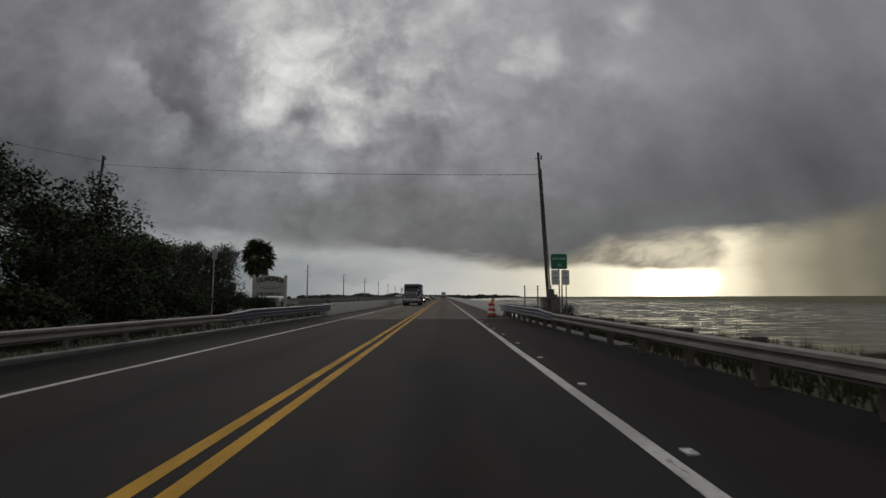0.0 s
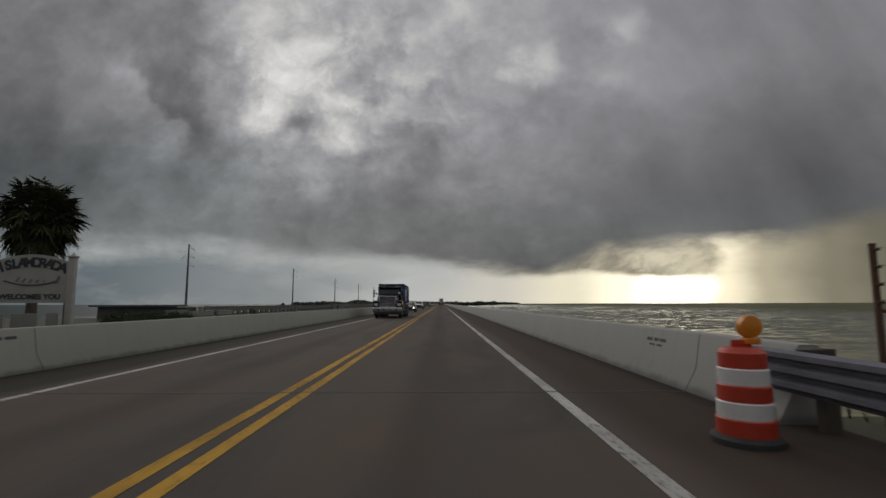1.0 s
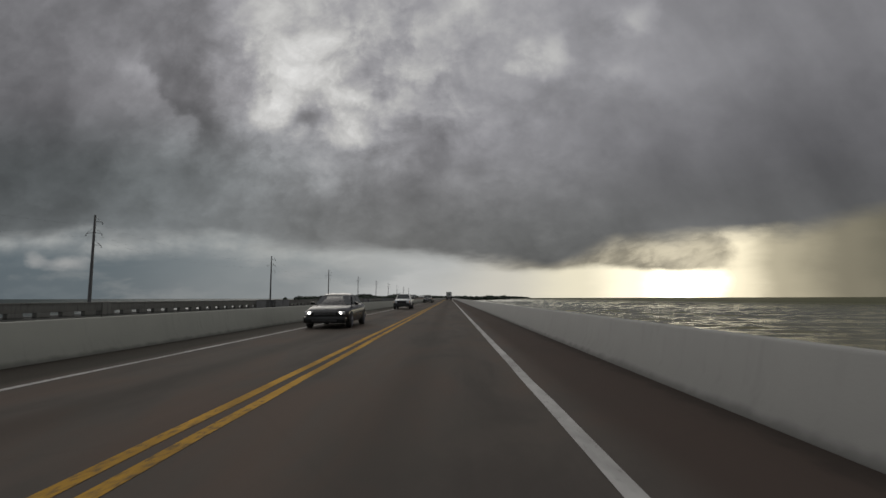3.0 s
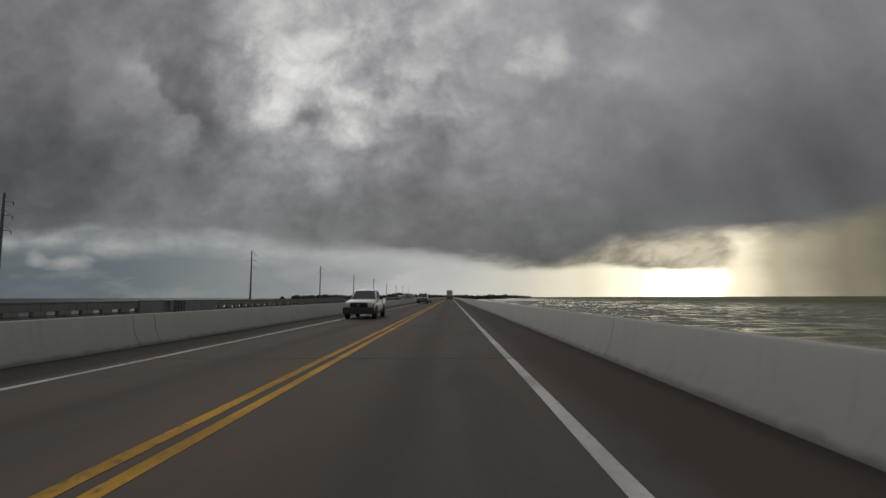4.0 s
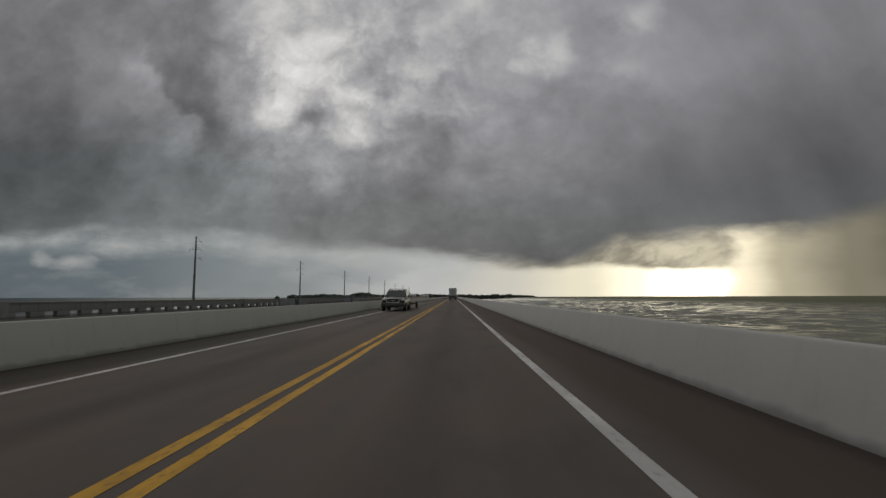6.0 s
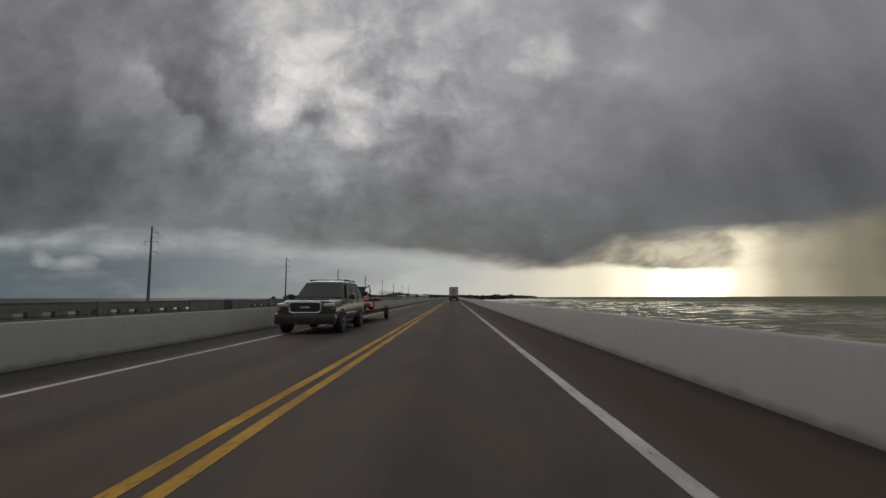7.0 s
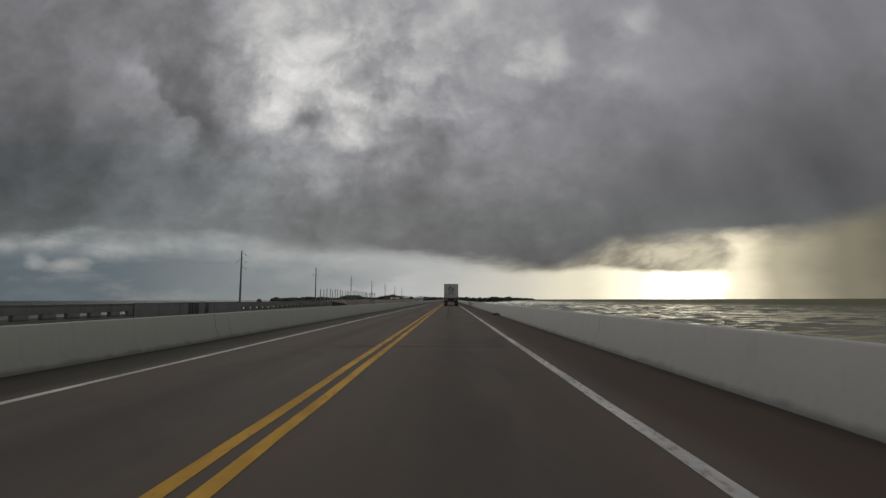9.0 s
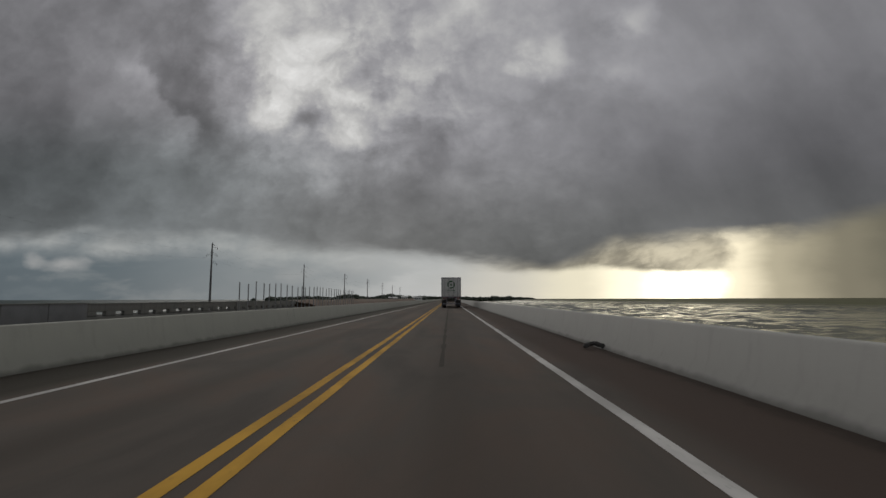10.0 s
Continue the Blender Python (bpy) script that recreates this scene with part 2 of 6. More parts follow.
    # thin wash of clear-sky light through the cover
    thin = nt.nodes.new("ShaderNodeVectorMath")
    thin.operation = "SCALE"
    nt.links.new(sky.outputs[0], thin.inputs[0])
    thin.inputs[3].default_value = 0.03
    col = mix_col(nt, 0.02, col, thin.outputs[0])
    bg = nt.nodes.new("ShaderNodeBackground")
    nt.links.new(col, bg.inputs[0])
    bg.inputs[1].default_value = 1.0
    out = nt.nodes.new("ShaderNodeOutputWorld")
    nt.links.new(bg.outputs[0], out.inputs[0])


make_world()
sun_data = bpy.data.lights.new("sun", "SUN")
sun_data.energy, sun_data.angle, sun_data.color = 0.5, radians(40), (1.0, 0.95, 0.86)
sun = new("sun", sun_data)
sun.matrix_world = look((-99, 300, 150), (0, 0, 0))


# ---------------------------------------------------------------- materials
def material(name, base, other=None, rough=0.6, metal=0.0, scale=6.0, fine=60.0, bump=0.15, spread=0.5, stretch=(1, 1, 1), world=False, island=False, rough_var=0.12):
    m = bpy.data.materials.new(name)
    m.use_nodes = True
    nt = m.node_tree
    b = nt.nodes["Principled BSDF"]
    other = other or tuple(c * 0.72 for c in base)
    if world:
        src = nt.nodes.new("ShaderNodeNewGeometry").outputs["Position"]
    else:
        src = nt.nodes.new("ShaderNodeTexCoord").outputs["Object"]
    v = scaled(nt, src, *stretch)
    big, small = noise_node(nt, v, scale, 6, 0.6, 0.3), noise_node(nt, v, fine, 4, 0.6)
    f = math_node(nt, "ADD", math_node(nt, "MULTIPLY", smooth(nt, big, 0.3, 0.7), spread), math_node(nt, "MULTIPLY", smooth(nt, small, 0.3, 0.7), 1 - spread))
    if island:
        f = math_node(nt, "ADD", math_node(nt, "MULTIPLY", f, 0.5), math_node(nt, "MULTIPLY", nt.nodes.new("ShaderNodeNewGeometry").outputs["Random Per Island"], 0.5))
    nt.links.new(mix_col(nt, f, other, base), b.inputs["Base Color"])
    b.inputs["Metallic"].default_value = metal
    nt.links.new(math_node(nt, "ADD", math_node(nt, "MULTIPLY", big, rough_var), rough - rough_var / 2, clamp=True), b.inputs["Roughness"])
    if bump:
        bn = nt.nodes.new("ShaderNodeBump")
        bn.inputs["Strength"].default_value, bn.inputs["Distance"].default_value = bump, 0.01
        nt.links.new(small, bn.inputs["Height"])
        nt.links.new(bn.outputs[0], b.inputs["Normal"])
    return m


def road_material(name, base, other, track, rough, cracks, fade=1.0):
    """Asphalt with wheel paths, a dark oil strip down each lane, long streaks, and older, paler deck before y = 110 to 190."""
    m = bpy.data.materials.new(name)
    m.use_nodes = True
    nt = m.node_tree
    b = nt.nodes["Principled BSDF"]
    p = nt.nodes.new("ShaderNodeNewGeometry").outputs["Position"]
    sep = nt.nodes.new("ShaderNodeSeparateXYZ")
    nt.links.new(p, sep.inputs[0])
    grit = noise_node(nt, p, 45.0, 3, 0.7)
    patch = noise_node(nt, scaled(nt, p, 1.0, 0.12, 1.0), 0.7, 6, 0.6, 0.4)
    col = mix_col(nt, math_node(nt, "ADD", math_node(nt, "MULTIPLY", grit, 0.45), math_node(nt, "MULTIPLY", patch, 0.55)), other, base)
    pale = math_node(nt, "ADD", smooth(nt, math_node(nt, "ADD", sep.outputs[1], math_node(nt, "MULTIPLY", patch, 30.0)), 110.0, 190.0, fade, 1.0), math_node(nt, "MULTIPLY", math_node(nt, "SUBTRACT", noise_node(nt, scaled(nt, p, 0.9, 0.05, 1.0), 1.3, 4, 0.5), 0.5), 0.5))
    col = mix_col(nt, 1.0, col, combine(nt, pale, pale, pale), "MULTIPLY")
    blotch = noise_node(nt, scaled(nt, p, 1.0, 0.35, 1.0), 0.55, 5, 0.62, 0.6)
    col = mix_col(nt, smooth(nt, blotch, 0.42, 0.66, 0.0, 0.75), col, mix_col(nt, 1.0, col, (1.20, 1.02, 0.95), "MULTIPLY"))
    col = mix_col(nt, smooth(nt, blotch, 0.48, 0.30, 0.0, 0.8), col, mix_col(nt, 1.0, col, (0.78, 0.78, 0.80), "MULTIPLY"))
    wob = math_node(nt, "ADD", sep.outputs[0], math_node(nt, "MULTIPLY", math_node(nt, "SUBTRACT", patch, 0.5), 0.35))
    mid = math_node(nt, "ABSOLUTE", math_node(nt, "SUBTRACT", math_node(nt, "ABSOLUTE", wob), 1.85))
    col = mix_col(nt, math_node(nt, "MULTIPLY", smooth(nt, mid, 0.6, 0.0), track), col, tuple(c * 0.7 for c in other))
    side = smooth(nt, math_node(nt, "ABSOLUTE", wob), 3.7, 4.3)
    dust = mix_col(nt, smooth(nt, sep.outputs[0], -1.0, 1.0), tuple(c * k for c, k in zip(other, (0.56, 0.60, 0.56))), tuple(c * k for c, k in zip(other, (0.95, 0.82, 0.80))))
    col = mix_col(nt, math_node(nt, "MULTIPLY", side, 0.85), col, dust)
    # ragged shadow line put into the asphalt colour along the foot of the barriers
    foot_shade = smooth(nt, math_node(nt, "ADD", math_node(nt, "ABSOLUTE", sep.outputs[0]), math_node(nt, "MULTIPLY", math_node(nt, "SUBTRACT", noise_node(nt, scaled(nt, p, 1.0, 0.6, 1.0), 2.6, 5, 0.65), 0.5), 0.7)), 5.12, 5.42)
    col = mix_col(nt, math_node(nt, "MULTIPLY", foot_shade, 0.6), col, tuple(c * 0.5 for c in other))
    vor = nt.nodes.new("ShaderNodeTexVoronoi")
    vor.feature = "DISTANCE_TO_EDGE"
    vor.inputs["Scale"].default_value = 0.45
    nt.links.new(scaled(nt, p, 0.8, 0.3, 1), vor.inputs["Vector"])
    crack = smooth(nt, vor.outputs["Distance"], 0.012, 0.0)
    col = mix_col(nt, math_node(nt, "MULTIPLY", crack, cracks), col, (0.012, 0.012, 0.012))
    nt.links.new(col, b.inputs["Base Color"])
    nt.links.new(math_node(nt, "ADD", math_node(nt, "MULTIPLY", patch, 0.3), rough - 0.15), b.inputs["Roughness"])
    b.inputs["Specular IOR Level"].default_value = 0.05
    bn = nt.nodes.new("ShaderNodeBump")
    bn.inputs["Strength"].default_value, bn.inputs["Distance"].default_value = 0.35, 0.008
    nt.links.new(grit, bn.inputs["Height"])
    nt.links.new(bn.outputs[0], b.inputs["Normal"])
    return m


def road_paint(name, base, other):
    """Line paint worn through to the asphalt in scattered flecks and along wheel-crossed stretches."""
    m = bpy.data.materials.new(name)
    m.use_nodes = True
    nt = m.node_tree
    b = nt.nodes["Principled BSDF"]
    p = nt.nodes.new("ShaderNodeNewGeometry").outputs["Position"]
    tone, fleck = noise_node(nt, scaled(nt, p, 1.0, 0.4, 1.0), 1.5, 5, 0.6), noise_node(nt, scaled(nt, p, 1.0, 0.5, 1.0), 14.0, 6, 0.7)
    stretch = noise_node(nt, scaled(nt, p, 0.4, 0.12, 1.0), 1.0, 3, 0.5)
    worn = math_node(nt, "MULTIPLY", smooth(nt, math_node(nt, "ADD", fleck, math_node(nt, "MULTIPLY", stretch, 0.5)), 0.78, 0.98), 0.75)
    col = mix_col(nt, worn, mix_col(nt, smooth(nt, tone, 0.35, 0.65), other, base), (0.075, 0.068, 0.062))
    nt.links.new(col, b.inputs["Base Color"])
    b.inputs["Roughness"].default_value, b.inputs["Specular IOR Level"].default_value = 0.85, 0.08
    bn = nt.nodes.new("ShaderNodeBump")
    bn.inputs["Strength"].default_value, bn.inputs["Distance"].default_value = 0.3, 0.005
    nt.links.new(fleck, bn.inputs["Height"])
    nt.links.new(bn.outputs[0], b.inputs["Normal"])
    return m


def concrete_material(name, base, other, streaks=0.4):
    """Cast concrete with damp streaks running down and a grimy foot."""
    m = bpy.data.materials.new(name)
    m.use_nodes = True
    nt = m.node_tree
    b = nt.nodes["Principled BSDF"]
    p = nt.nodes.new("ShaderNodeNewGeometry").outputs["Position"]
    grain, cloud = noise_node(nt, p, 38.0, 4, 0.65), noise_node(nt, p, 1.1, 6, 0.6, 0.3)
    run = noise_node(nt, scaled(nt, p, 2.0, 2.4, 0.22), 2.2, 5, 0.6)
    col = mix_col(nt, math_node(nt, "ADD", math_node(nt, "MULTIPLY", cloud, 0.7), math_node(nt, "MULTIPLY", grain, 0.3)), other, base)
    col = mix_col(nt, math_node(nt, "MULTIPLY", smooth(nt, run, 0.52, 0.72), streaks), col, tuple(c * 0.55 for c in other))
    sep = nt.nodes.new("ShaderNodeSeparateXYZ")
    nt.links.new(p, sep.inputs[0])
    ragged = math_node(nt, "ADD", sep.outputs[2], math_node(nt, "MULTIPLY", math_node(nt, "SUBTRACT", noise_node(nt, p, 2.2, 4, 0.55), 0.5), 0.16))
    splash = math_node(nt, "MULTIPLY", smooth(nt, ragged, 0.13, 0.02), math_node(nt, "GREATER_THAN", sep.outputs[2], -0.02))
    col = mix_col(nt, math_node(nt, "MULTIPLY", splash, 0.7), col, tuple(c * 0.42 for c in other))
    nt.links.new(col, b.inputs["Base Color"])
    b.inputs["Roughness"].default_value, b.inputs["Specular IOR Level"].default_value = 0.8, 0.25
    bn = nt.nodes.new("ShaderNodeBump")
    bn.inputs["Strength"].default_value, bn.inputs["Distance"].default_value = 0.3, 0.006
    nt.links.new(grain, bn.inputs["Height"])
    nt.links.new(bn.outputs[0], b.inputs["Normal"])
    return m


def sea_material():
    """Choppy water: wave glints near the bridge, dull turbid green with muted reflection offshore, reflection tinted by
    side.
    """
    m = bpy.data.materials.new("sea_water")
    m.use_nodes = True
    nt = m.node_tree
    b = nt.nodes["Principled BSDF"]
    p = nt.nodes.new("ShaderNodeNewGeometry").outputs["Position"]
    chop = noise_node(nt, scaled(nt, p, 0.6, 1.0, 1), 1.2, 5, 0.6, 0.4)
    shoal = noise_node(nt, scaled(nt, p, 1.0, 0.5, 1), 0.02, 4, 0.5)
    col = mix_col(nt, smooth(nt, shoal, 0.38, 0.62), (0.085, 0.086, 0.048), (0.115, 0.115, 0.062))
    sep = nt.nodes.new("ShaderNodeSeparateXYZ")
    nt.links.new(p, sep.inputs[0])
    side_dist = math_node(nt, "ADD", math_node(nt, "MAXIMUM", sep.outputs[0], math_node(nt, "MULTIPLY", sep.outputs[0], -2.2)), math_node(nt, "MULTIPLY", math_node(nt, "SUBTRACT", shoal, 0.5), 160.0))
    col = mix_col(nt, smooth(nt, side_dist, 10.0, 120.0), (0.118, 0.108, 0.048), col)
    # left of the bridge the base colour is also darkened and blued
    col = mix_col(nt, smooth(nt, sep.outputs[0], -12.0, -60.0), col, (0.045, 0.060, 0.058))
    nt.links.new(col, b.inputs["Base Color"])
    nt.links.new(smooth(nt, side_dist, 80.0, 360.0, 0.05, 0.32), b.inputs["Roughness"])
    b.inputs["IOR"].default_value = 1.33
    # sky reflection coloured through the tint: dim blue on the left, yellow on the right
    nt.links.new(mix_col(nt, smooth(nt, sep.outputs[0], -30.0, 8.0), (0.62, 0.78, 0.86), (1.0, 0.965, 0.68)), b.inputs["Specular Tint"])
    bn = nt.nodes.new("ShaderNodeBump")
    bn.inputs["Strength"].default_value, bn.inputs["Distance"].default_value = 0.55, 0.14
    nt.links.new(chop, bn.inputs["Height"])
    nt.links.new(bn.outputs[0], b.inputs["Normal"])
    # diffuse mixed in far out to dim the grazing reflection
    dull = nt.nodes.new("ShaderNodeBsdfDiffuse")
    nt.links.new(col, dull.inputs["Color"])
    mixer = nt.nodes.new("ShaderNodeMixShader")
    nt.links.new(smooth(nt, side_dist, 150.0, 420.0, 0.0, 0.68), mixer.inputs[0])
    nt.links.new(b.outputs[0], mixer.inputs[1])
    nt.links.new(dull.outputs[0], mixer.inputs[2])
    nt.links.new(mixer.outputs[0], nt.nodes["Material Output"].inputs[0])
    return m


def plain(name, base, rough=0.5, metal=0.0, emit=0.0):
    m = bpy.data.materials.new(name)
    m.use_nodes = True
    b = m.node_tree.nodes["Principled BSDF"]
    b.inputs["Base Color"].default_value = (*base, 1)
    b.inputs["Roughness"].default_value, b.inputs["Metallic"].default_value = rough, metal
    if emit:
        b.inputs["Emission Color"].default_value, b.inputs["Emission Strength"].default_value = (*base, 1), emit
    return m


ASPHALT_NEW = road_material("fresh_asphalt", (0.033, 0.032, 0.032), (0.020, 0.0195, 0.0195), 0.5, 0.85, 0.03)
ASPHALT_OLD = road_material("bridge_asphalt", (0.104, 0.092, 0.081), (0.067, 0.0585, 0.051), 0.4, 0.85, 0.03, 1.12)
CONCRETE = concrete_material("barrier_concrete", (0.37, 0.366, 0.345), (0.30, 0.297, 0.282), 0.15)
CONCRETE_OLD = concrete_material("weathered_concrete", (0.225, 0.225, 0.212), (0.128, 0.13, 0.123), 0.6)
CONCRETE_DULL = concrete_material("dull_barrier_concrete", (0.335, 0.34, 0.297), (0.255, 0.26, 0.23), 0.18)
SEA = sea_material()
PAINT_WHITE = road_paint("white_road_paint", (0.50, 0.49, 0.47), (0.34, 0.333, 0.318))
PAINT_YELLOW = road_paint("yellow_road_paint", (0.50, 0.285, 0.045), (0.33, 0.19, 0.035))
GALV = material("galvanised_steel", (0.20, 0.205, 0.24), (0.115, 0.118, 0.145), 0.58, 0.6, 2.0, 40, 0.08, 0.6, world=True)
RAIL_OLD = material("weathered_zinc", (0.27, 0.25, 0.225), (0.15, 0.14, 0.125), 0.75, 0.25, 1.5, 40, 0.1, 0.6, world=True)
SKID = material("old_tyre_mark", (0.047, 0.042, 0.038), (0.062, 0.055, 0.049), 0.9, 0, 3, 30, 0.1, world=True)
SKID.node_tree.nodes["Principled BSDF"].inputs["Specular IOR Level"].default_value = 0.03
TIMBER = material("weathered_timber", (0.105, 0.085, 0.066), (0.05, 0.042, 0.035), 0.85, 0, 1.2, 30, 0.4, 0.5, (3, 3, 0.3))
POLE_STEEL = material("dull_pole_steel", (0.16, 0.16, 0.16), (0.09, 0.09, 0.09), 0.6, 0.3, 0.8, 20, 0.1)
GRASS_SOIL = material("rough_grass_soil", (0.05, 0.056, 0.024), (0.062, 0.052, 0.035), 0.95, 0, 0.8, 22, 0.6, 0.5, world=True)
EARTH = material("brown_earth_bank", (0.125, 0.072, 0.050), (0.052, 0.044, 0.028), 0.95, 0, 0.35, 3.0, 0.5, 0.6, world=True)
RUBBER = material("black_rubber", (0.025, 0.025, 0.026), (0.045, 0.043, 0.04), 0.8, 0, 5, 60, 0.2)
BLACK = material("black_paint", (0.006, 0.007, 0.009), (0.010, 0.010, 0.012), 0.3, 0, 3, 40, 0.0)
BLACK.node_tree.nodes["Principled BSDF"].inputs["Specular IOR Level"].default_value = 0.08
BLACK_TRIM = material("black_plastic_trim", (0.02, 0.02, 0.021), (0.035, 0.034, 0.033), 0.6, 0, 4, 90, 0.1)
CHROME = material("chrome", (0.60, 0.61, 0.63), (0.42, 0.42, 0.44), 0.22, 1.0, 3, 30, 0.02)
BLUE = material("blue_truck_paint", (0.036, 0.090, 0.225), (0.026, 0.056, 0.13), 0.45, 0, 1.5, 30, 0.08, 0.65)
TARP = material("brown_mesh_tarp", (0.055, 0.045, 0.036), (0.03, 0.025, 0.02), 0.9, 0, 2, 60, 0.5)
WHITE_CAR = material("white_car_paint", (0.60, 0.61, 0.61), (0.52, 0.53, 0.53), 0.28, 0, 1.5, 30, 0.0)
TAN_CAR = material("pewter_car_paint", (0.070, 0.070, 0.060), (0.056, 0.056, 0.049), 0.28, 0.45, 1.5, 30, 0.0)
RED = material("red_mower_paint", (0.36, 0.062, 0.03), (0.20, 0.036, 0.022), 0.4, 0, 4, 40, 0.05)
RUST = material("rusty_steel", (0.16, 0.085, 0.05), (0.09, 0.05, 0.035), 0.8, 0.3, 4, 50, 0.3)
TRAILER_WHITE = material("white_trailer_panel", (0.56, 0.57, 0.555), (0.45, 0.46, 0.45), 0.4, 0, 1.2, 30, 0.05, 0.7)
GREEN_LOGO = plain("green_emblem_paint", (0.06, 0.13, 0.07), 0.5)
SIGN_GREEN = material("green_sign_sheeting", (0.012, 0.17, 0.085), (0.010, 0.135, 0.068), 0.4, 0, 3, 40, 0.0)
SIGN_WHITE = material("white_sign_sheeting", (0.68, 0.68, 0.66), (0.58, 0.58, 0.56), 0.45, 0, 3, 40, 0.0)
SIGN_INK = plain("dark_sign_ink", (0.045, 0.05, 0.055), 0.6)
FADED_INK = plain("faded_sign_ink", (0.22, 0.22, 0.23), 0.6)
CABINET = material("brown_cabinet_paint", (0.23, 0.19, 0.15), (0.15, 0.125, 0.10), 0.7, 0, 3, 40, 0.1)
WELCOME_WHITE = material("cream_painted_board", (0.44, 0.43, 0.39), (0.32, 0.31, 0.28), 0.7, 0, 2, 30, 0.2)
DRUM_ORANGE = material("orange_drum_plastic", (0.52, 0.05, 0.022), (0.38, 0.04, 0.018), 0.45, 0, 3, 40, 0.05)
AMBER = material("amber_lens", (0.75, 0.27, 0.02), (0.6, 0.2, 0.02), 0.25, 0, 6, 40, 0.0)
DRUM_WHITE = material("white_reflective_band", (0.72, 0.71, 0.69), (0.6, 0.59, 0.57), 0.35, 0, 6, 60, 0.0)
GRASS = material("dull_grass", (0.056, 0.056, 0.027), (0.026, 0.027, 0.013), 0.8, 0, 0.8, 9, 0.0, island=True)
LEAF = material("dark_leaves", (0.062, 0.075, 0.038), (0.024, 0.031, 0.016), 0.75, 0, 0.6, 9, 0.0, island=True)
BUSH_LEAF = material("grey_green_leaves", (0.088, 0.098, 0.062), (0.034, 0.041, 0.026), 0.75, 0, 0.6, 9, 0.0, island=True)
FROND = material("palm_fronds", (0.080, 0.084, 0.037), (0.028, 0.032, 0.016), 0.7, 0, 0.8, 9, 0.0, island=True)
for leafy in (LEAF, BUSH_LEAF, FROND, GRASS):
    leafy.node_tree.nodes["Principled BSDF"].inputs["Specular IOR Level"].default_value = 0.12
BARK = material("grey_bark", (0.12, 0.10, 0.08), (0.06, 0.05, 0.042), 0.9, 0, 3, 30, 0.6, 0.5, (2, 2, 0.6))
FAR_LEAF = material("far_woods", (0.030, 0.042, 0.026), (0.018, 0.026, 0.018), 0.9, 0, 0.05, 0.6, 0.0, world=True)
GLASS_DARK = plain("dark_vehicle_glass", (0.028, 0.033, 0.035), 0.05)
LENS_CLEAR = plain("clear_lamp_lens", (0.62, 0.64, 0.66), 0.12, 0.3)
LENS_LIT = plain("lit_headlight", (1.0, 0.95, 0.86), 0.2, 0.0, 5.0)
DARK_CAR = material("black_green_car_paint", (0.012, 0.014, 0.014), (0.009, 0.010, 0.010), 0.25, 0, 1.5, 30, 0.0)
LENS_RED = plain("red_lamp_lens", (0.16, 0.008, 0.008), 0.2)
WIRE_MAT = plain("black_cable", (0.02, 0.02, 0.02), 0.7)
GLASS_DARK.node_tree.nodes["Principled BSDF"].inputs["Specular IOR Level"].default_value = 0.5
PANEL_BLUE = plain("solar_cells", (0.012, 0.016, 0.032), 0.15)
ROOF_PALE = material("pale_metal_roof", (0.42, 0.43, 0.43), (0.30, 0.31, 0.31), 0.5, 0.2, 1, 20, 0.05)
ROOF_BLUE = material("blue_grey_metal_roof", (0.115, 0.135, 0.155), (0.075, 0.09, 0.105), 0.6, 0.1, 1, 20, 0.05)
WALL_DARK = material("stained_grey_stucco", (0.13, 0.135, 0.132), (0.07, 0.073, 0.072), 0.9, 0, 0.9, 12, 0.2)
WALL_GREY = material("grey_stucco", (0.30, 0.30, 0.28), (0.22, 0.22, 0.21), 0.85, 0, 1.5, 30, 0.2)
PILING_GREY = material("pale_weathered_piling", (0.24, 0.245, 0.25), (0.15, 0.155, 0.16), 0.8, 0, 1.0, 20, 0.1)
SLAB_GREY = material("blue_grey_slab", (0.20, 0.205, 0.215), (0.13, 0.135, 0.142), 0.85, 0, 0.8, 20, 0.2, world=True)
STEEL_BLUE = material("dark_blue_grey_steel", (0.045, 0.05, 0.062), (0.03, 0.034, 0.042), 0.55, 0.2, 2, 30, 0.05)


# ---------------------------------------------------------------- mesh helpers
def part(name, bm, mat, parent=None, label="", angle=35):
    """Links a bmesh as one mesh object, under a thing or a part where one is given."""
    bmesh.ops.recalc_face_normals(bm, faces=bm.faces)
    me = bpy.data.meshes.new(name)
    bm.to_mesh(me)
    bm.free()
    me.materials.append(mat)
    if angle:
        me.polygons.foreach_set("use_smooth", [True] * len(me.polygons))
        me.set_sharp_from_angle(angle=radians(angle))
    ob = new(name, me)
    ob.parent = parent
    if label:
        tagged(ob, label)
    return ob


def shared(name, ob, parent, m):
    """Another object on ob's mesh."""
    o = new(name, ob.data)
    o.parent = parent
    o.matrix_basis = m
    return o


def raw(name, verts, faces, mat, parent=None, smooth_faces=False):
    me = bpy.data.meshes.new(name)
    me.from_pydata(verts, [], faces)
    me.materials.append(mat)
    if smooth_faces:
        me.polygons.foreach_set("use_smooth", [True] * len(me.polygons))
    ob = new(name, me)
    ob.parent = parent
    return ob


def thing(name, loc, label, category, group="", rz=0.0, kind=""):
    ob = new(name)
    ob.matrix_world = pose(*loc, 0, 0, rz)
    return tagged(ob, label, category, group, kind)


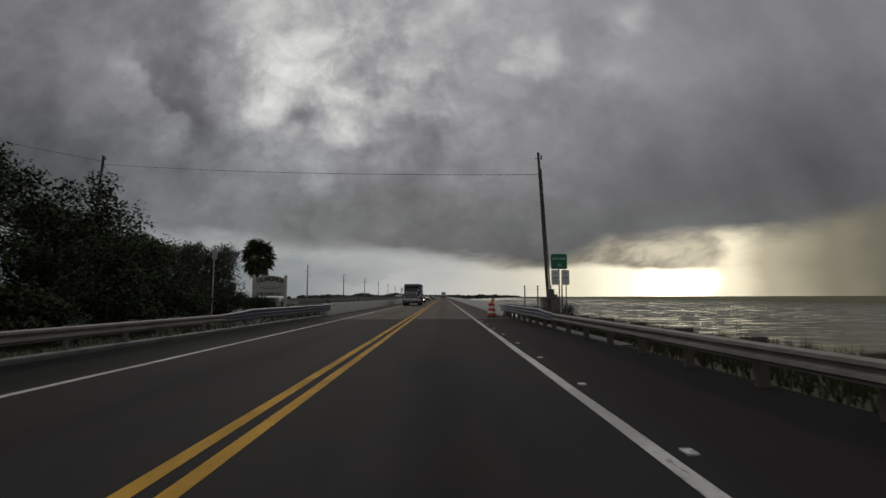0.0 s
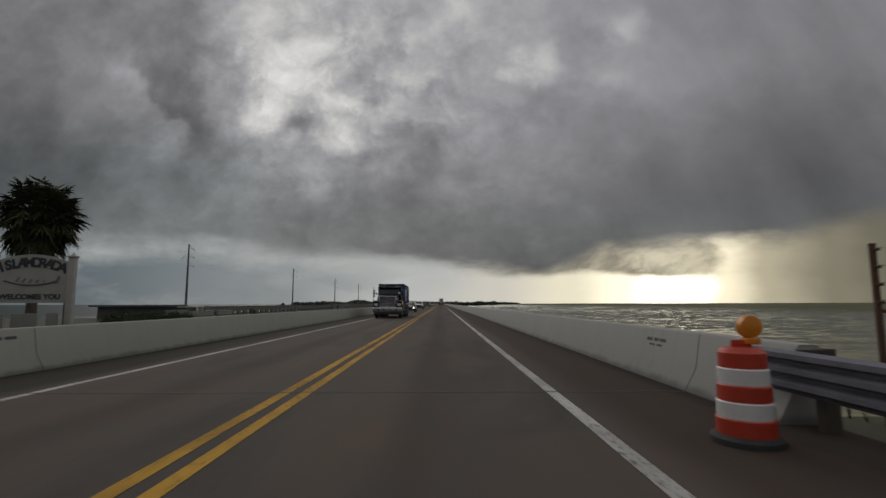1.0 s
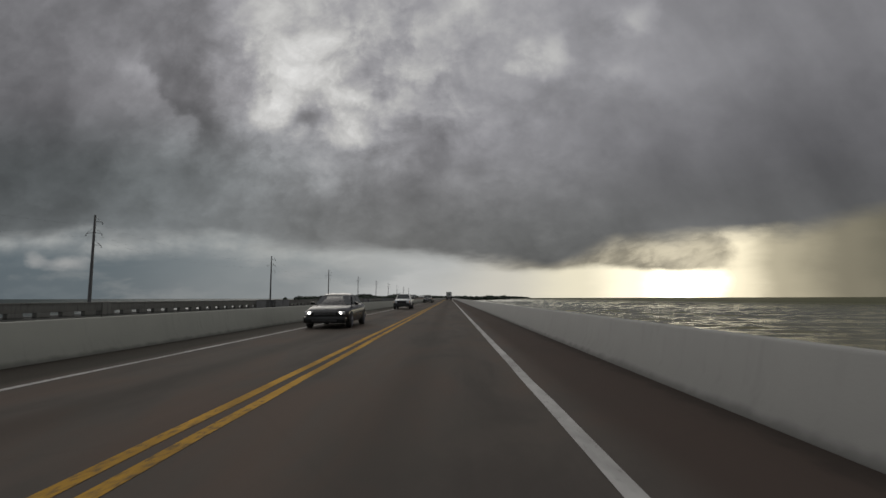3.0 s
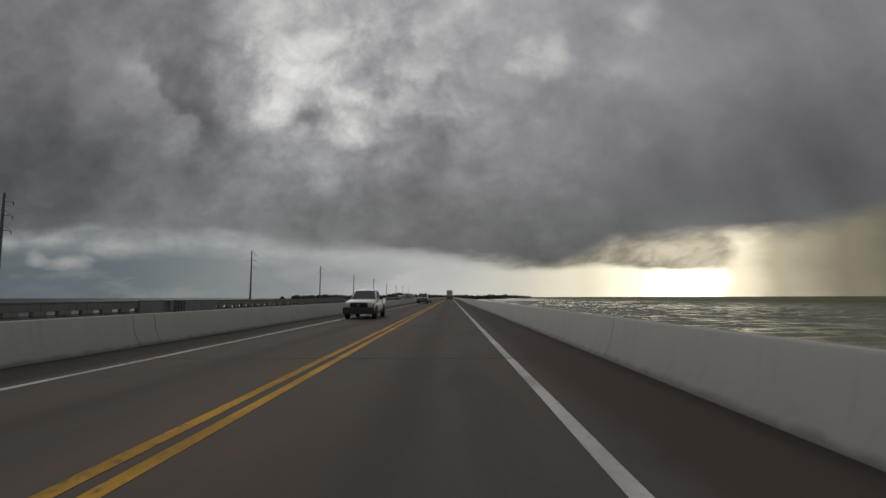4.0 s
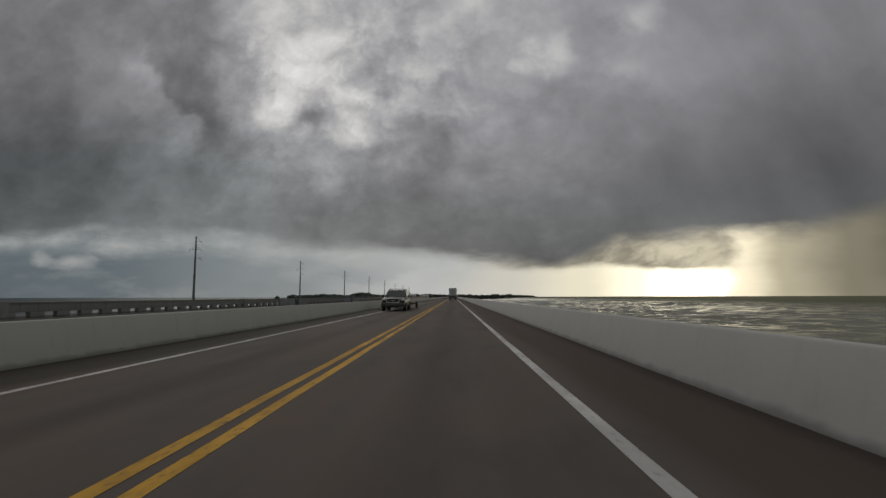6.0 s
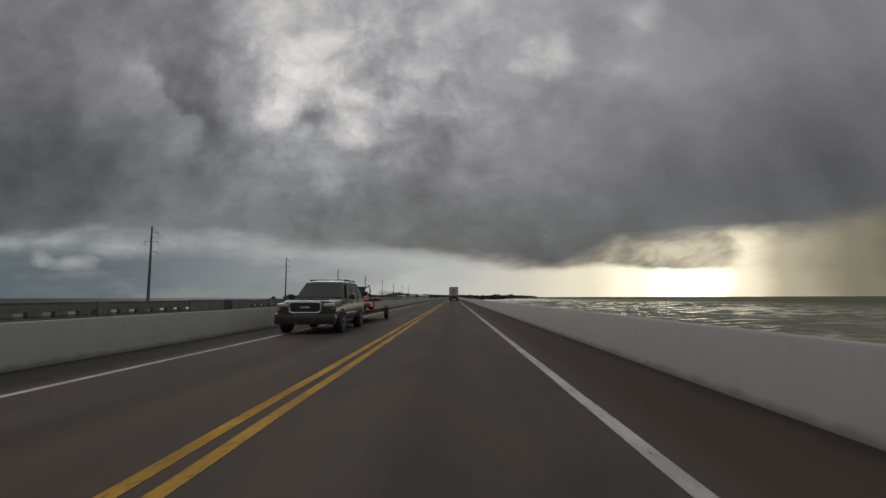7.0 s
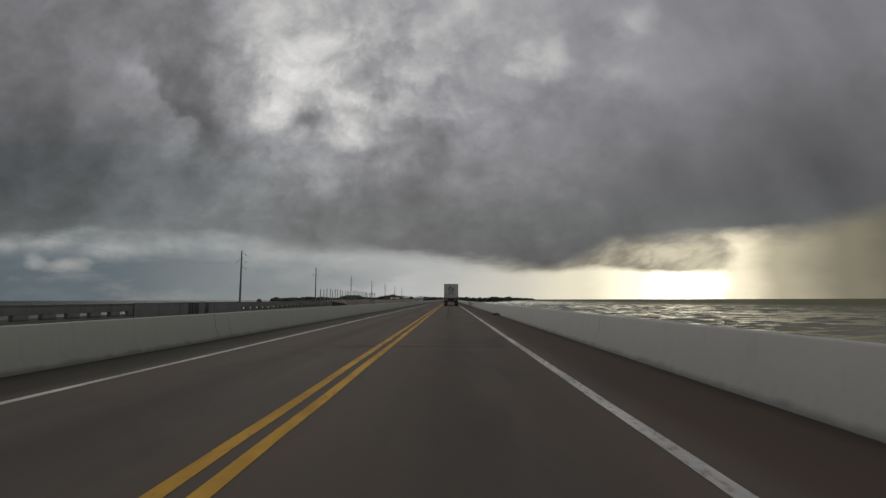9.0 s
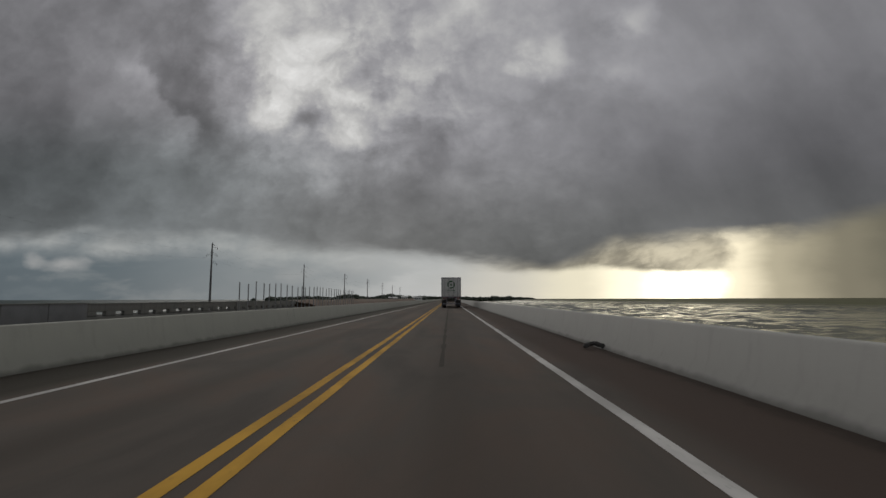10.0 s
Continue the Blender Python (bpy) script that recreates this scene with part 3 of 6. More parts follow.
def box(bm, x0, x1, y0, y1, z0, z1, bevel=0.0, seg=2, m=None):
    r = bmesh.ops.create_cube(bm, size=1.0)["verts"]
    for v in r:
        v.co = Vector(((x0 + x1) / 2 + v.co.x * (x1 - x0), (y0 + y1) / 2 + v.co.y * (y1 - y0), (z0 + z1) / 2 + v.co.z * (z1 - z0)))
        if m:
            v.co = m @ v.co
    if bevel:
        edges = list({e for v in r for e in v.link_edges})
        bmesh.ops.bevel(bm, geom=edges, offset=bevel, segments=seg, affect="EDGES", profile=0.6)
    return bm


def tube(bm, a, b, r0, r1=None, n=10):
    a, b = Vector(a), Vector(b)
    r1 = r0 if r1 is None else r1
    q = (b - a).to_track_quat("Z", "Y").to_matrix()
    rings = [[bm.verts.new(c + q @ Vector((r * math.cos(2 * math.pi * i / n), r * math.sin(2 * math.pi * i / n), 0))) for i in range(n)] for c, r in ((a, r0), (b, r1))]
    for i in range(n):
        bm.faces.new((rings[0][i], rings[0][(i + 1) % n], rings[1][(i + 1) % n], rings[1][i]))
    bm.faces.new(rings[0][::-1])
    bm.faces.new(rings[1])
    return bm


def prism(bm, pts, x0, x1, bevel=0.0, inset=0.0):
    """A side profile of (y, z) points carried across from x0 to x1; inset narrows its upper half on both sides."""
    lo, hi = min(p[1] for p in pts), max(p[1] for p in pts)
    k = lambda z: inset * max(0.0, (z - lo) / (hi - lo))
    a = [bm.verts.new((x0 + k(z), y, z)) for y, z in pts]
    b = [bm.verts.new((x1 - k(z), y, z)) for y, z in pts]
    n = len(pts)
    for i in range(n):
        bm.faces.new((a[i], a[(i + 1) % n], b[(i + 1) % n], b[i]))
    bm.faces.new(a[::-1])
    bm.faces.new(b)
    if bevel:
        edges = list({e for v in a + b for e in v.link_edges})
        bmesh.ops.bevel(bm, geom=edges, offset=bevel, segments=3, affect="EDGES", profile=0.6)
    return bm


def lathe(bm, profile, c, axis="x", n=24):
    """A ring profile of (radius, along) turned about an axis through c."""
    c = Vector(c)
    rings = []
    for r, s in profile:
        ring = []
        for i in range(n):
            a = 2 * math.pi * i / n
            p = Vector((s, r * math.cos(a), r * math.sin(a))) if axis == "x" else Vector((r * math.cos(a), r * math.sin(a), s)) if axis == "z" else Vector((r * math.cos(a), s, r * math.sin(a)))
            ring.append(bm.verts.new(c + p))
        rings.append(ring)
    for p, q in zip(rings, rings[1:]):
        for i in range(n):
            bm.faces.new((p[i], p[(i + 1) % n], q[(i + 1) % n], q[i]))
    bm.faces.new(rings[0][::-1])
    bm.faces.new(rings[-1])
    return bm


def sweep(bm, path, section):
    """Carries an (across, up) section along a path of (x, y, z) points, as an open strip with two sides."""
    rows = []
    for i, p in enumerate(path):
        p = Vector(p)
        t = (Vector(path[min(i + 1, len(path) - 1)]) - Vector(path[max(i - 1, 0)])).normalized()
        side = Vector((t.y, -t.x, 0)).normalized()
        rows.append([bm.verts.new(p + side * s + Vector((0, 0, u))) for s, u in section])
    n = len(section)
    for a, b in zip(rows, rows[1:]):
        for i in range(n):
            bm.faces.new((a[i], a[(i + 1) % n], b[(i + 1) % n], b[i]))
    bm.faces.new(rows[0][::-1])
    bm.faces.new(rows[-1])
    return bm


def new_bm():
    return bmesh.new()


# ---------------------------------------------------------------- sea, land, road
SEA_Z = -4.5
R_SEA = 4900.0
LAST_Y = 1180.0


def wave_height(x, y, rng):
    """Sum of crossing wave trains, flattening out towards the distance."""
    z = np.zeros_like(x)
    bend = 3.0 * np.sin(x * 0.031 + 1.3) * np.cos(y * 0.023) + 1.2 * np.sin(x * 0.11 + y * 0.07)
    for _ in range(22):
        lam = rng.uniform(2.0, 11.0)
        a = rng.normal(0.15, 0.32)
        k = 2 * np.pi / lam
        ph = k * (x * np.sin(a) + y * np.cos(a) + bend) + rng.uniform(0, 6.28)
        gate = 0.5 + 0.5 * np.sin(x * rng.uniform(0.02, 0.07) + y * rng.uniform(0.02, 0.07) + rng.uniform(0, 6.28))
        z += 0.015 * lam * gate * (1.0 - np.abs(np.sin(ph / 2)) * 1.6)
    return z


def build_sea():
    # a fan of cells that widen with distance, so that near waves are real and the sheet reaches the horizon
    rng = np.random.default_rng(5)
    ax = np.concatenate([np.arange(4.0, 60, 0.55), np.geomspace(60, 420, 150), np.geomspace(450, R_SEA, 16)])
    xs = np.concatenate([-ax[::-1][::1][ax[::-1] > 420], -np.geomspace(420, 8, 60), [0.0], ax])
    ys = np.concatenate([-np.geomspace(R_SEA, 80, 10), np.arange(-60, 330, 0.75), np.geomspace(331, 1100, 200), np.geomspace(1150, R_SEA, 14)])
    gx, gy = np.meshgrid(xs, ys)
    far = np.clip((gx - 4) / 60, 0.25, 1) * np.clip(1.5 - np.hypot(gx, np.maximum(0, gy - 250)) / 900.0, 0.0, 1.0)
    z = SEA_Z + wave_height(gx, gy, rng) * far * (np.abs(gx) < 430) * (gy > -70)
    w, h = len(xs), len(ys)
    me = bpy.data.meshes.new("water")
    co = np.stack([gx, gy, z], -1).reshape(-1, 3).astype(np.float32)
    i, j = np.meshgrid(np.arange(w - 1), np.arange(h - 1))
    a = (j * w + i).reshape(-1)
    q = np.stack([a, a + 1, a + 1 + w, a + w], -1).astype(np.int32)
    me.vertices.add(len(co))
    me.vertices.foreach_set("co", co.reshape(-1))
    me.loops.add(q.size)
    me.loops.foreach_set("vertex_index", q.reshape(-1))
    me.polygons.add(len(q))
    me.polygons.foreach_set("loop_start", np.arange(0, q.size, 4, dtype=np.int32))
    me.update(calc_edges=True)
    me.polygons.foreach_set("use_smooth", [True] * len(q))
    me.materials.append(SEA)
    tagged(new("water", me), "choppy grey-green sea reaching to the horizon", "sea", kind="structure")


build_sea()


def build_land():
    """The end of the island: flat made ground with rough banks down into the sea."""
    rnd = random.Random(4)
    verts, faces = [], []
    xs = list(range(-200, -26, 6)) + [-26, -23, -20, -16, -12, -9, -7, -5, 0, 5, 6.6, 7.6, 8.8, 10.0, 12.0, 15.0, 19.0, 26.0]
    ys = list(range(-220, 20, 12)) + [20, 24, 28, 31, 34, 38, 44, 50, 55, 60, 64, 68, 72, 76, 80, 84, 88, 92, 97, 103]

    def height(x, y):
        end = 33.0 if x > -8 else 33.0 + min(1.0, (-8 - x) / 4.0) * 42.0
        if x < -12:
            end += 7.0 * noise.noise(Vector((x * 0.045, 0.0, 3.0))) + 2.5 * noise.noise(Vector((x * 0.17, 0.0, 5.0)))
        d = min(end - y, 9.6 - x + (2.2 if y > 22 else 0))
        z = -0.12 if d > 0 else max(-6.5, -0.12 + d * 0.75)
        if x < -7:
            z += 0.15 * noise.noise(Vector((x * 0.2, y * 0.2, 0)))
        if abs(x) < 8 and y < 31:
            z = min(z, -0.06)
        return z + (rnd.uniform(-0.12, 0.12) if d < 0 else 0)

    for y in ys:
        for x in xs:
            verts.append((x, y, height(x, y)))
    w = len(xs)
    for j in range(len(ys) - 1):
        for i in range(w - 1):
            faces.append((j * w + i, j * w + i + 1, (j + 1) * w + i + 1, (j + 1) * w + i))
    tagged(raw("ground", verts, faces, GRASS_SOIL, smooth_faces=True), "rough grassy bank beside the road above the sea", "ground", kind="structure")


build_land()

bm = new_bm()
box(bm, -6.7, 6.5, -220, 27, -0.5, 0)
tagged(part("road_approach", bm, ASPHALT_NEW, angle=0), "dark fresh asphalt approach road before the bridge", "road", kind="structure")
bm = new_bm()
box(bm, -6.0, 6.0, 27, LAST_Y, -0.45, 0.004)
road = tagged(part("road_bridge", bm, ASPHALT_OLD, angle=0), "worn grey-brown asphalt bridge deck with two lanes", "road", kind="structure")
for gx in (-4.9, -1.6, 1.6, 4.9):
    part("girder", box(new_bm(), gx - 0.3, gx + 0.3, 31, LAST_Y, -1.6, -0.454), CONCRETE_OLD, road, angle=0)

# piers under the new bridge
pier_root = thing("bridge_pier_row", (0, 0, 0), "concrete pile bents carrying the road bridge out of the sea", "bridge pier", kind="structure")
bm = new_bm()
box(bm, -6.0, 6.0, -0.6, 0.6, -2.4, -1.6, 0.05)
for px in (-4.8, -1.6, 1.6, 4.8):
    tube(bm, (px, 0, -2.4), (px, 0, SEA_Z - 2), 0.38, n=12)
first_pier = part("pier", bm, CONCRETE_OLD, pier_root)
first_pier.matrix_basis = pose(0, 32.5, 0)
for k in range(1, 44):
    shared("pier", first_pier, pier_root, pose(0, 32.5 + 26 * k, 0))

# dark expansion joints across the deck
joint_root = thing("deck_joint_row", (0, 0, 0), "dark rubber expansion joints across the bridge deck", "expansion joint", kind="structure")
bm = new_bm()
box(bm, -5.5, 5.5, -0.03, 0.03, -0.02, 0.0085)
deck_joint = part("deck_joint", bm, RUBBER, joint_root, angle=0)
JOINTS = [32.0, 59.0, 78.0] + [110.0 + 32.0 * k for k in range(34)]
deck_joint.matrix_basis = pose(0, JOINTS[0], 0)
for y in JOINTS[2:]:
    shared("deck_joint", deck_joint, joint_root, pose(0, y, 0))


def stripe(name, x, w, y0, y1, mat, z, label):
    """Painted line with slightly uneven edges."""
    rnd = random.Random(int(abs(x) * 1000 + y0))
    verts, faces = [], []
    n = int((min(y1, 330) - y0) / 1.5)
    ys = [y0 + 1.5 * i for i in range(n)] + ([y1] if y1 <= 330 else [330, 500, 800, y1])
    for y in ys:
        j = rnd.uniform(-0.008, 0.008)
        verts += [(x - w / 2 + j, y, z), (x + w / 2 + j + rnd.uniform(-0.006, 0.006), y, z)]
    for i in range(len(ys) - 1):
        faces.append((2 * i, 2 * i + 1, 2 * i + 3, 2 * i + 2))
    return tagged(raw(name, verts, faces, mat), label, "road marking", kind="structure")


for y0, y1, z in ((-220, 27, 0.004), (27, LAST_Y, 0.008)):
    for sx in (-0.15, 0.15):
        stripe("centre_line", sx, 0.15, y0, y1, PAINT_YELLOW, z, "solid yellow centre line of a double pair")
    stripe("edge_line", 3.6, 0.16, y0, y1, PAINT_WHITE, z, "solid white edge line beside the shoulder")
    stripe("edge_line", -3.7, 0.14, y0, y1, PAINT_WHITE, z, "solid white edge line beside the shoulder")

bm = new_bm()
rnd_s = random.Random(9)
for k in range(46):
    y = 259 + 1.1 * k
    w = rnd_s.uniform(0.03, 0.07)
    v = [bm.verts.new(p) for p in ((1.60 - w, y, 0.0075), (1.60 + w, y, 0.0075), (1.60 + w, y + 1.1, 0.0075), (1.60 - w, y + 1.1, 0.0075))]
    bm.faces.new(v)
tagged(part("skid_mark", bm, SKID, angle=0), "long thin dark skid mark along the lane", "road marking", kind="structure")

# small raised blocks added for pale glints just outside the edge line on the approach
bump_root = thing("edge_block_row", (0, 0, 0), "small pale raised blocks in place of glints along the edge line", "road stud", kind="structure")
bm = new_bm()
box(bm, -0.05, 0.05, -0.07, 0.07, 0, 0.02, 0.008)
stud = part("road_stud", bm, PAINT_WHITE, bump_root)
stud.matrix_basis = pose(3.85, -8, 0)
for k in range(1, 12):
    shared("road_stud", stud, bump_root, pose(3.85, -8 + 3.0 * k, 0))

# ---------------------------------------------------------------- concrete barriers
JERSEY = [(0.0, 0.0), (0.0, 0.03), (0.16, 0.31), (0.245, 0.78), (0.275, 0.81), (0.46, 0.81), (0.49, 0.78), (0.49, -0.45), (0.30, -0.45), (0.30, 0.0)]


def build_barrier(name, side, start, mat, label, joints):
    root = thing(name, (0, 0, 0), label, "concrete barrier", kind="structure")

    def run(length):
        bm = new_bm()
        a, b = ([bm.verts.new((side * (5.5 + s), y, z + 0.002)) for s, z in JERSEY] for y in (0.0, length))
        n = len(JERSEY)
        for i in range(n):
            bm.faces.new((a[i], a[(i + 1) % n], b[(i + 1) % n], b[i]))
        bm.faces.new(a[::-1])
        bm.faces.new(b)
        return bm

    first = part("barrier_end", run(joints[0] - start - 0.011), mat, root, angle=40)
    first.matrix_basis = pose(0, start, 0)
    made = {}
    for y0, y1 in zip(joints, joints[1:]):
        L = round(y1 - y0, 3)
        m = pose(0, y0 + 0.011, 0)
        if L in made:
            shared("barrier_segment", made[L], root, m)
        else:
            made[L] = part("barrier_segment", run(L - 0.022), mat, root, angle=40)
            made[L].matrix_basis = m
    # rubber seal seen in each gap
    bm = new_bm()
    box(bm, min(side * 5.755, side * 5.96), max(side * 5.755, side * 5.96), -0.0105, 0.0105, -0.4, 0.77)
    box(bm, min(side * 5.56, side * 5.755), max(side * 5.56, side * 5.755), -0.0105, 0.0105, -0.4, 0.03)
    seal = part("joint_seal", bm, RUBBER, root, angle=0)
    seal.matrix_basis = pose(0, joints[0], 0)
    for y in joints[1:14]:
        shared("joint_seal", seal, root, pose(0, y, 0))


build_barrier("barrier_sea_side", 1, 30.1, CONCRETE, "pale grey sloped concrete barrier along the bridge", JOINTS)
build_barrier("barrier_old_bridge_side", -1, 31.1, CONCRETE_DULL, "pale grey sloped concrete barrier along the bridge", sorted([y + 2.4 for y in JOINTS] + [y + 3.3 for y in JOINTS[3:]]))


# ---------------------------------------------------------------- guardrails on the approach
def corrugated(n, top, h, depth=0.075):
    """Closed section of an n-ridge guardrail beam of height h."""
    out, step = [], h / n / 2
    for i in range(n):
        z = top - h * i / n
        out += [(0.0, z), (-depth, z - step * 0.40), (-depth, z - step * 1.10), (-depth * 0.15, z - step * 1.55)]
    out.append((0.0, top - h))
    return out + [(s + 0.006, z) for s, z in out[::-1]]


def loft(bm, loops):
    """Joins loops of as many points each into a closed bar."""
    rows = [[bm.verts.new(p) for p in loop] for loop in loops]
    n = len(rows[0])
    for a, b in zip(rows, rows[1:]):
        for i in range(n):
            bm.faces.new((a[i], a[(i + 1) % n], b[(i + 1) % n], b[i]))
    bm.faces.new(rows[0][::-1])
    bm.faces.new(rows[-1])
    bmesh.ops.recalc_face_normals(bm, faces=bm.faces)
    return bm


def build_guardrail(side, path_x, end, label):
    root = thing("guardrail", (0, 0, 0), label, "guardrail", "guardrails before the bridge")
    pt = lambda y: (side * path_x(y), y, 0.0)
    sec = lambda n, top, h: [(side * s, z) for s, z in corrugated(n, top, h)]
    ys = [-60, -40, -25] + [-16 + 1.0 * i for i in range(33)] + [17.2]
    part("w_beam", sweep(new_bm(), [pt(y) for y in ys], sec(2, 0.645, 0.275)), RAIL_OLD, root, angle=30)
    part("thrie_beam", sweep(new_bm(), [pt(y) for y in (19.4, 20, 22, 24, 26, 28, 29.2, end)], sec(3, 0.775, 0.42)), GALV, root, angle=30)
    taper = [[(pt(y)[0] + sx, y, z) for sx, z in sec(3, top, top - 0.357)] for y, top in ((17.0, 0.650), (18.2, 0.69), (19.5, 0.778))]
    part("taper_beam", loft(new_bm(), taper), GALV, root, angle=30)
    sources = []
    for top in (0.685, 0.80):
        bm = new_bm()
        if side > 0:
            box(bm, -0.075, 0.075, -0.065, 0.065, -0.5, top, 0.012)
        else:
            box(bm, -0.045, 0.045, -0.006, 0.006, -0.5, top - 0.04)
            box(bm, -0.054, -0.045, -0.036, 0.036, -0.5, top - 0.04)
            box(bm, 0.045, 0.054, -0.036, 0.036, -0.5, top - 0.04)
        post = part("post", bm, TIMBER if side > 0 else RAIL_OLD, root, angle=0)
        block = part("offset_block", box(new_bm(), -0.085, 0.085, -0.05, 0.05, 0.40, top - 0.005, 0.012), TIMBER, root)
        sources.append((post, block))
    y, placed = -16.0, set()
    while y < 30:
        x = side * (path_x(y) + 0.27)
        for src, dx in zip(sources[y > 18.3], (0.0, -side * 0.165)):
            m = pose(x + dx, y, 0)
            if src.name not in placed:
                placed.add(src.name)
                src.matrix_basis = m
            else:
                shared(src.name.split(".")[0], src, root, m)
        y += 1.9 if y < 17 else 1.45
    if side > 0:
        bm = sweep(new_bm(), [(path_x(yy) + 0.70, yy, 0.0) for yy in (12.5, 16, 20, 25, 29.5)], [(-0.20, -0.3), (-0.20, 0.0), (0.16, 0.02), (0.20, -0.3)])
        tagged(part("kerb_strip", bm, CONCRETE_OLD), "low pale concrete strip behind the guardrail", "kerb", kind="structure")
    if side < 0:
        bm = sweep(new_bm(), [pt(yy) for yy in (-60, -20, 0, 12, 20, 30)], [(side * 0.1, -0.1), (side * 0.1, 0.10), (side * 0.28, 0.12), (side * 0.32, -0.1)])
        tagged(part("kerb_strip", bm, CONCRETE_OLD), "low pale concrete kerb under the guardrail", "kerb", kind="structure")


build_guardrail(1, lambda y: 5.52 if y > 27 else 5.52 + (27 - y) * 0.024, 30.6, "weathered steel guardrail on timber posts before the bridge")
build_guardrail(-1, lambda y: 5.52 if y > 27 else 5.52 + (27 - y) * 0.030, 31.8, "weathered steel guardrail on steel posts before the bridge")


# ---------------------------------------------------------------- the old bridge alongside
def build_old_bridge():
    X, Y0, n_bay, bay = -24.0, 79.0, 123, 2.05
    root = thing("old_bridge", (X, Y0, -0.42), "old weathered concrete bridge with pierced parapet, beside the road", "bridge", kind="structure")
    length = n_bay * bay
    bm = new_bm()
    box(bm, -6.6, 0.25, 0, length, -0.75, 0.10)
    box(bm, -6.0, -0.2, 0, length, -1.7, -0.75)
    box(bm, -0.20, 0.16, 0, length, 0.10, 0.43, 0.02)
    box(bm, -6.5, -6.2, 0, length, 0.10, 0.30, 0.02)
    part("deck", bm, CONCRETE_OLD, root, angle=0)
    bm = new_bm()
    box(bm, -0.14, 0.14, 0, length, 0.77, 1.30, 0.02)
    box(bm, -0.19, 0.19, 0, length, 1.304, 1.40, 0.02)
    part("parapet_rail", bm, CONCRETE_OLD, root)
    bm = new_bm()
    box(bm, -0.15, 0.15, 0, 1.05, 0.43, 0.77, 0.015)
    baluster = part("parapet_block", bm, CONCRETE_OLD, root)
    for k in range(1, n_bay):
        shared("parapet_block", baluster, root, pose(0, k * bay, 0))
    bm = new_bm()
    box(bm, -0.3, 0.26, -0.45, 0.45, -0.9, 1.43, 0.03)
    pil = part("pilaster", bm, CONCRETE_OLD, root)
    for k in range(1, 8):
        shared("pilaster", pil, root, pose(0, k * 32.8, 0))
    bm = new_bm()
    box(bm, -6.0, -0.1, -0.9, 0.9, SEA_Z - 2, -1.7, 0.1)
    pier = part("pier", bm, CONCRETE_OLD, root)
    pier.matrix_basis = pose(0, 1.5, 0)
    for k in range(1, 16):
        shared("pier", pier, root, pose(0, 1.5 + k * 16.4, 0))


build_old_bridge()


# ---------------------------------------------------------------- roadside things before the bridge
def build_drum():
    root = thing("traffic_drum", (4.80, 29.5, 0.005), "orange and white striped traffic drum with an amber lamp", "traffic drum")
    bm = new_bm()
    lathe(bm, [(0.30, 0.0), (0.30, 0.05), (0.25, 0.08), (0.24, 0.08)], (0, 0, 0), "z", 28)
    part("rubber_base", bm, RUBBER, root)
    r, z, step = 0.245, 0.08, 0.145
    for i in range(5):
        r2 = r - 0.012
        bm = new_bm()
        lathe(bm, [(r, z), (r, z + step - 0.012), (r2, z + step)], (0, 0, 0), "z", 28)
        part("orange_band" if i % 2 == 0 else "white_band", bm, DRUM_ORANGE if i % 2 == 0 else DRUM_WHITE, root)
        r, z = r2, z + step
    bm = new_bm()
    lathe(bm, [(r, z), (r * 0.85, z + 0.03), (0.08, z + 0.04)], (0, 0, 0), "z", 28)
    box(bm, -0.09, 0.09, -0.02, 0.02, z + 0.03, z + 0.10, 0.01)
    part("drum_top", bm, DRUM_ORANGE, root)
    lamp = new_bm()
    box(lamp, 0.02, 0.16, -0.05, 0.05, z + 0.06, z + 0.12, 0.015)
    housing = part("lamp_housing", lamp, AMBER, root)
    bm = new_bm()
    lathe(bm, [(0.05, -0.05), (0.10, -0.035), (0.105, 0.035), (0.05, 0.05)], (0.09, 0, z + 0.22), "y", 20)
    part("amber_lens", bm, AMBER, housing, "round amber warning lens")


build_drum()


def text_part(name, words, size, mat, parent, m, bold=0.0, label=""):
    cu = bpy.data.curves.new(name, "FONT")
    cu.body, cu.size, cu.align_x, cu.align_y, cu.extrude, cu.offset = words, size, "CENTER", "CENTER", 0.004, bold
    tmp = bpy.data.objects.new(name, cu)
    scene.collection.objects.link(tmp)
    dg = bpy.context.evaluated_depsgraph_get()
    me = bpy.data.meshes.new_from_object(tmp.evaluated_get(dg))
    bpy.data.objects.remove(tmp)
    me.materials.clear()
    me.materials.append(mat)
    ob = new(name, me)
    ob.parent = parent
    ob.matrix_basis = m
    if label:
        tagged(ob, label)
    return ob


def plate(bm, x0, x1, z0, z1, y=0.0, th=0.006, r=0.04):
    box(bm, x0, x1, y, y + th, z0, z1)
    vert = [e for e in bm.edges if abs(e.verts[0].co.y - e.verts[1].co.y) > th * 0.5 and abs((e.verts[0].co - e.verts[1].co).length - th) < 1e-5]
    bmesh.ops.bevel(bm, geom=vert, offset=r, segments=3, affect="EDGES")
    return bm


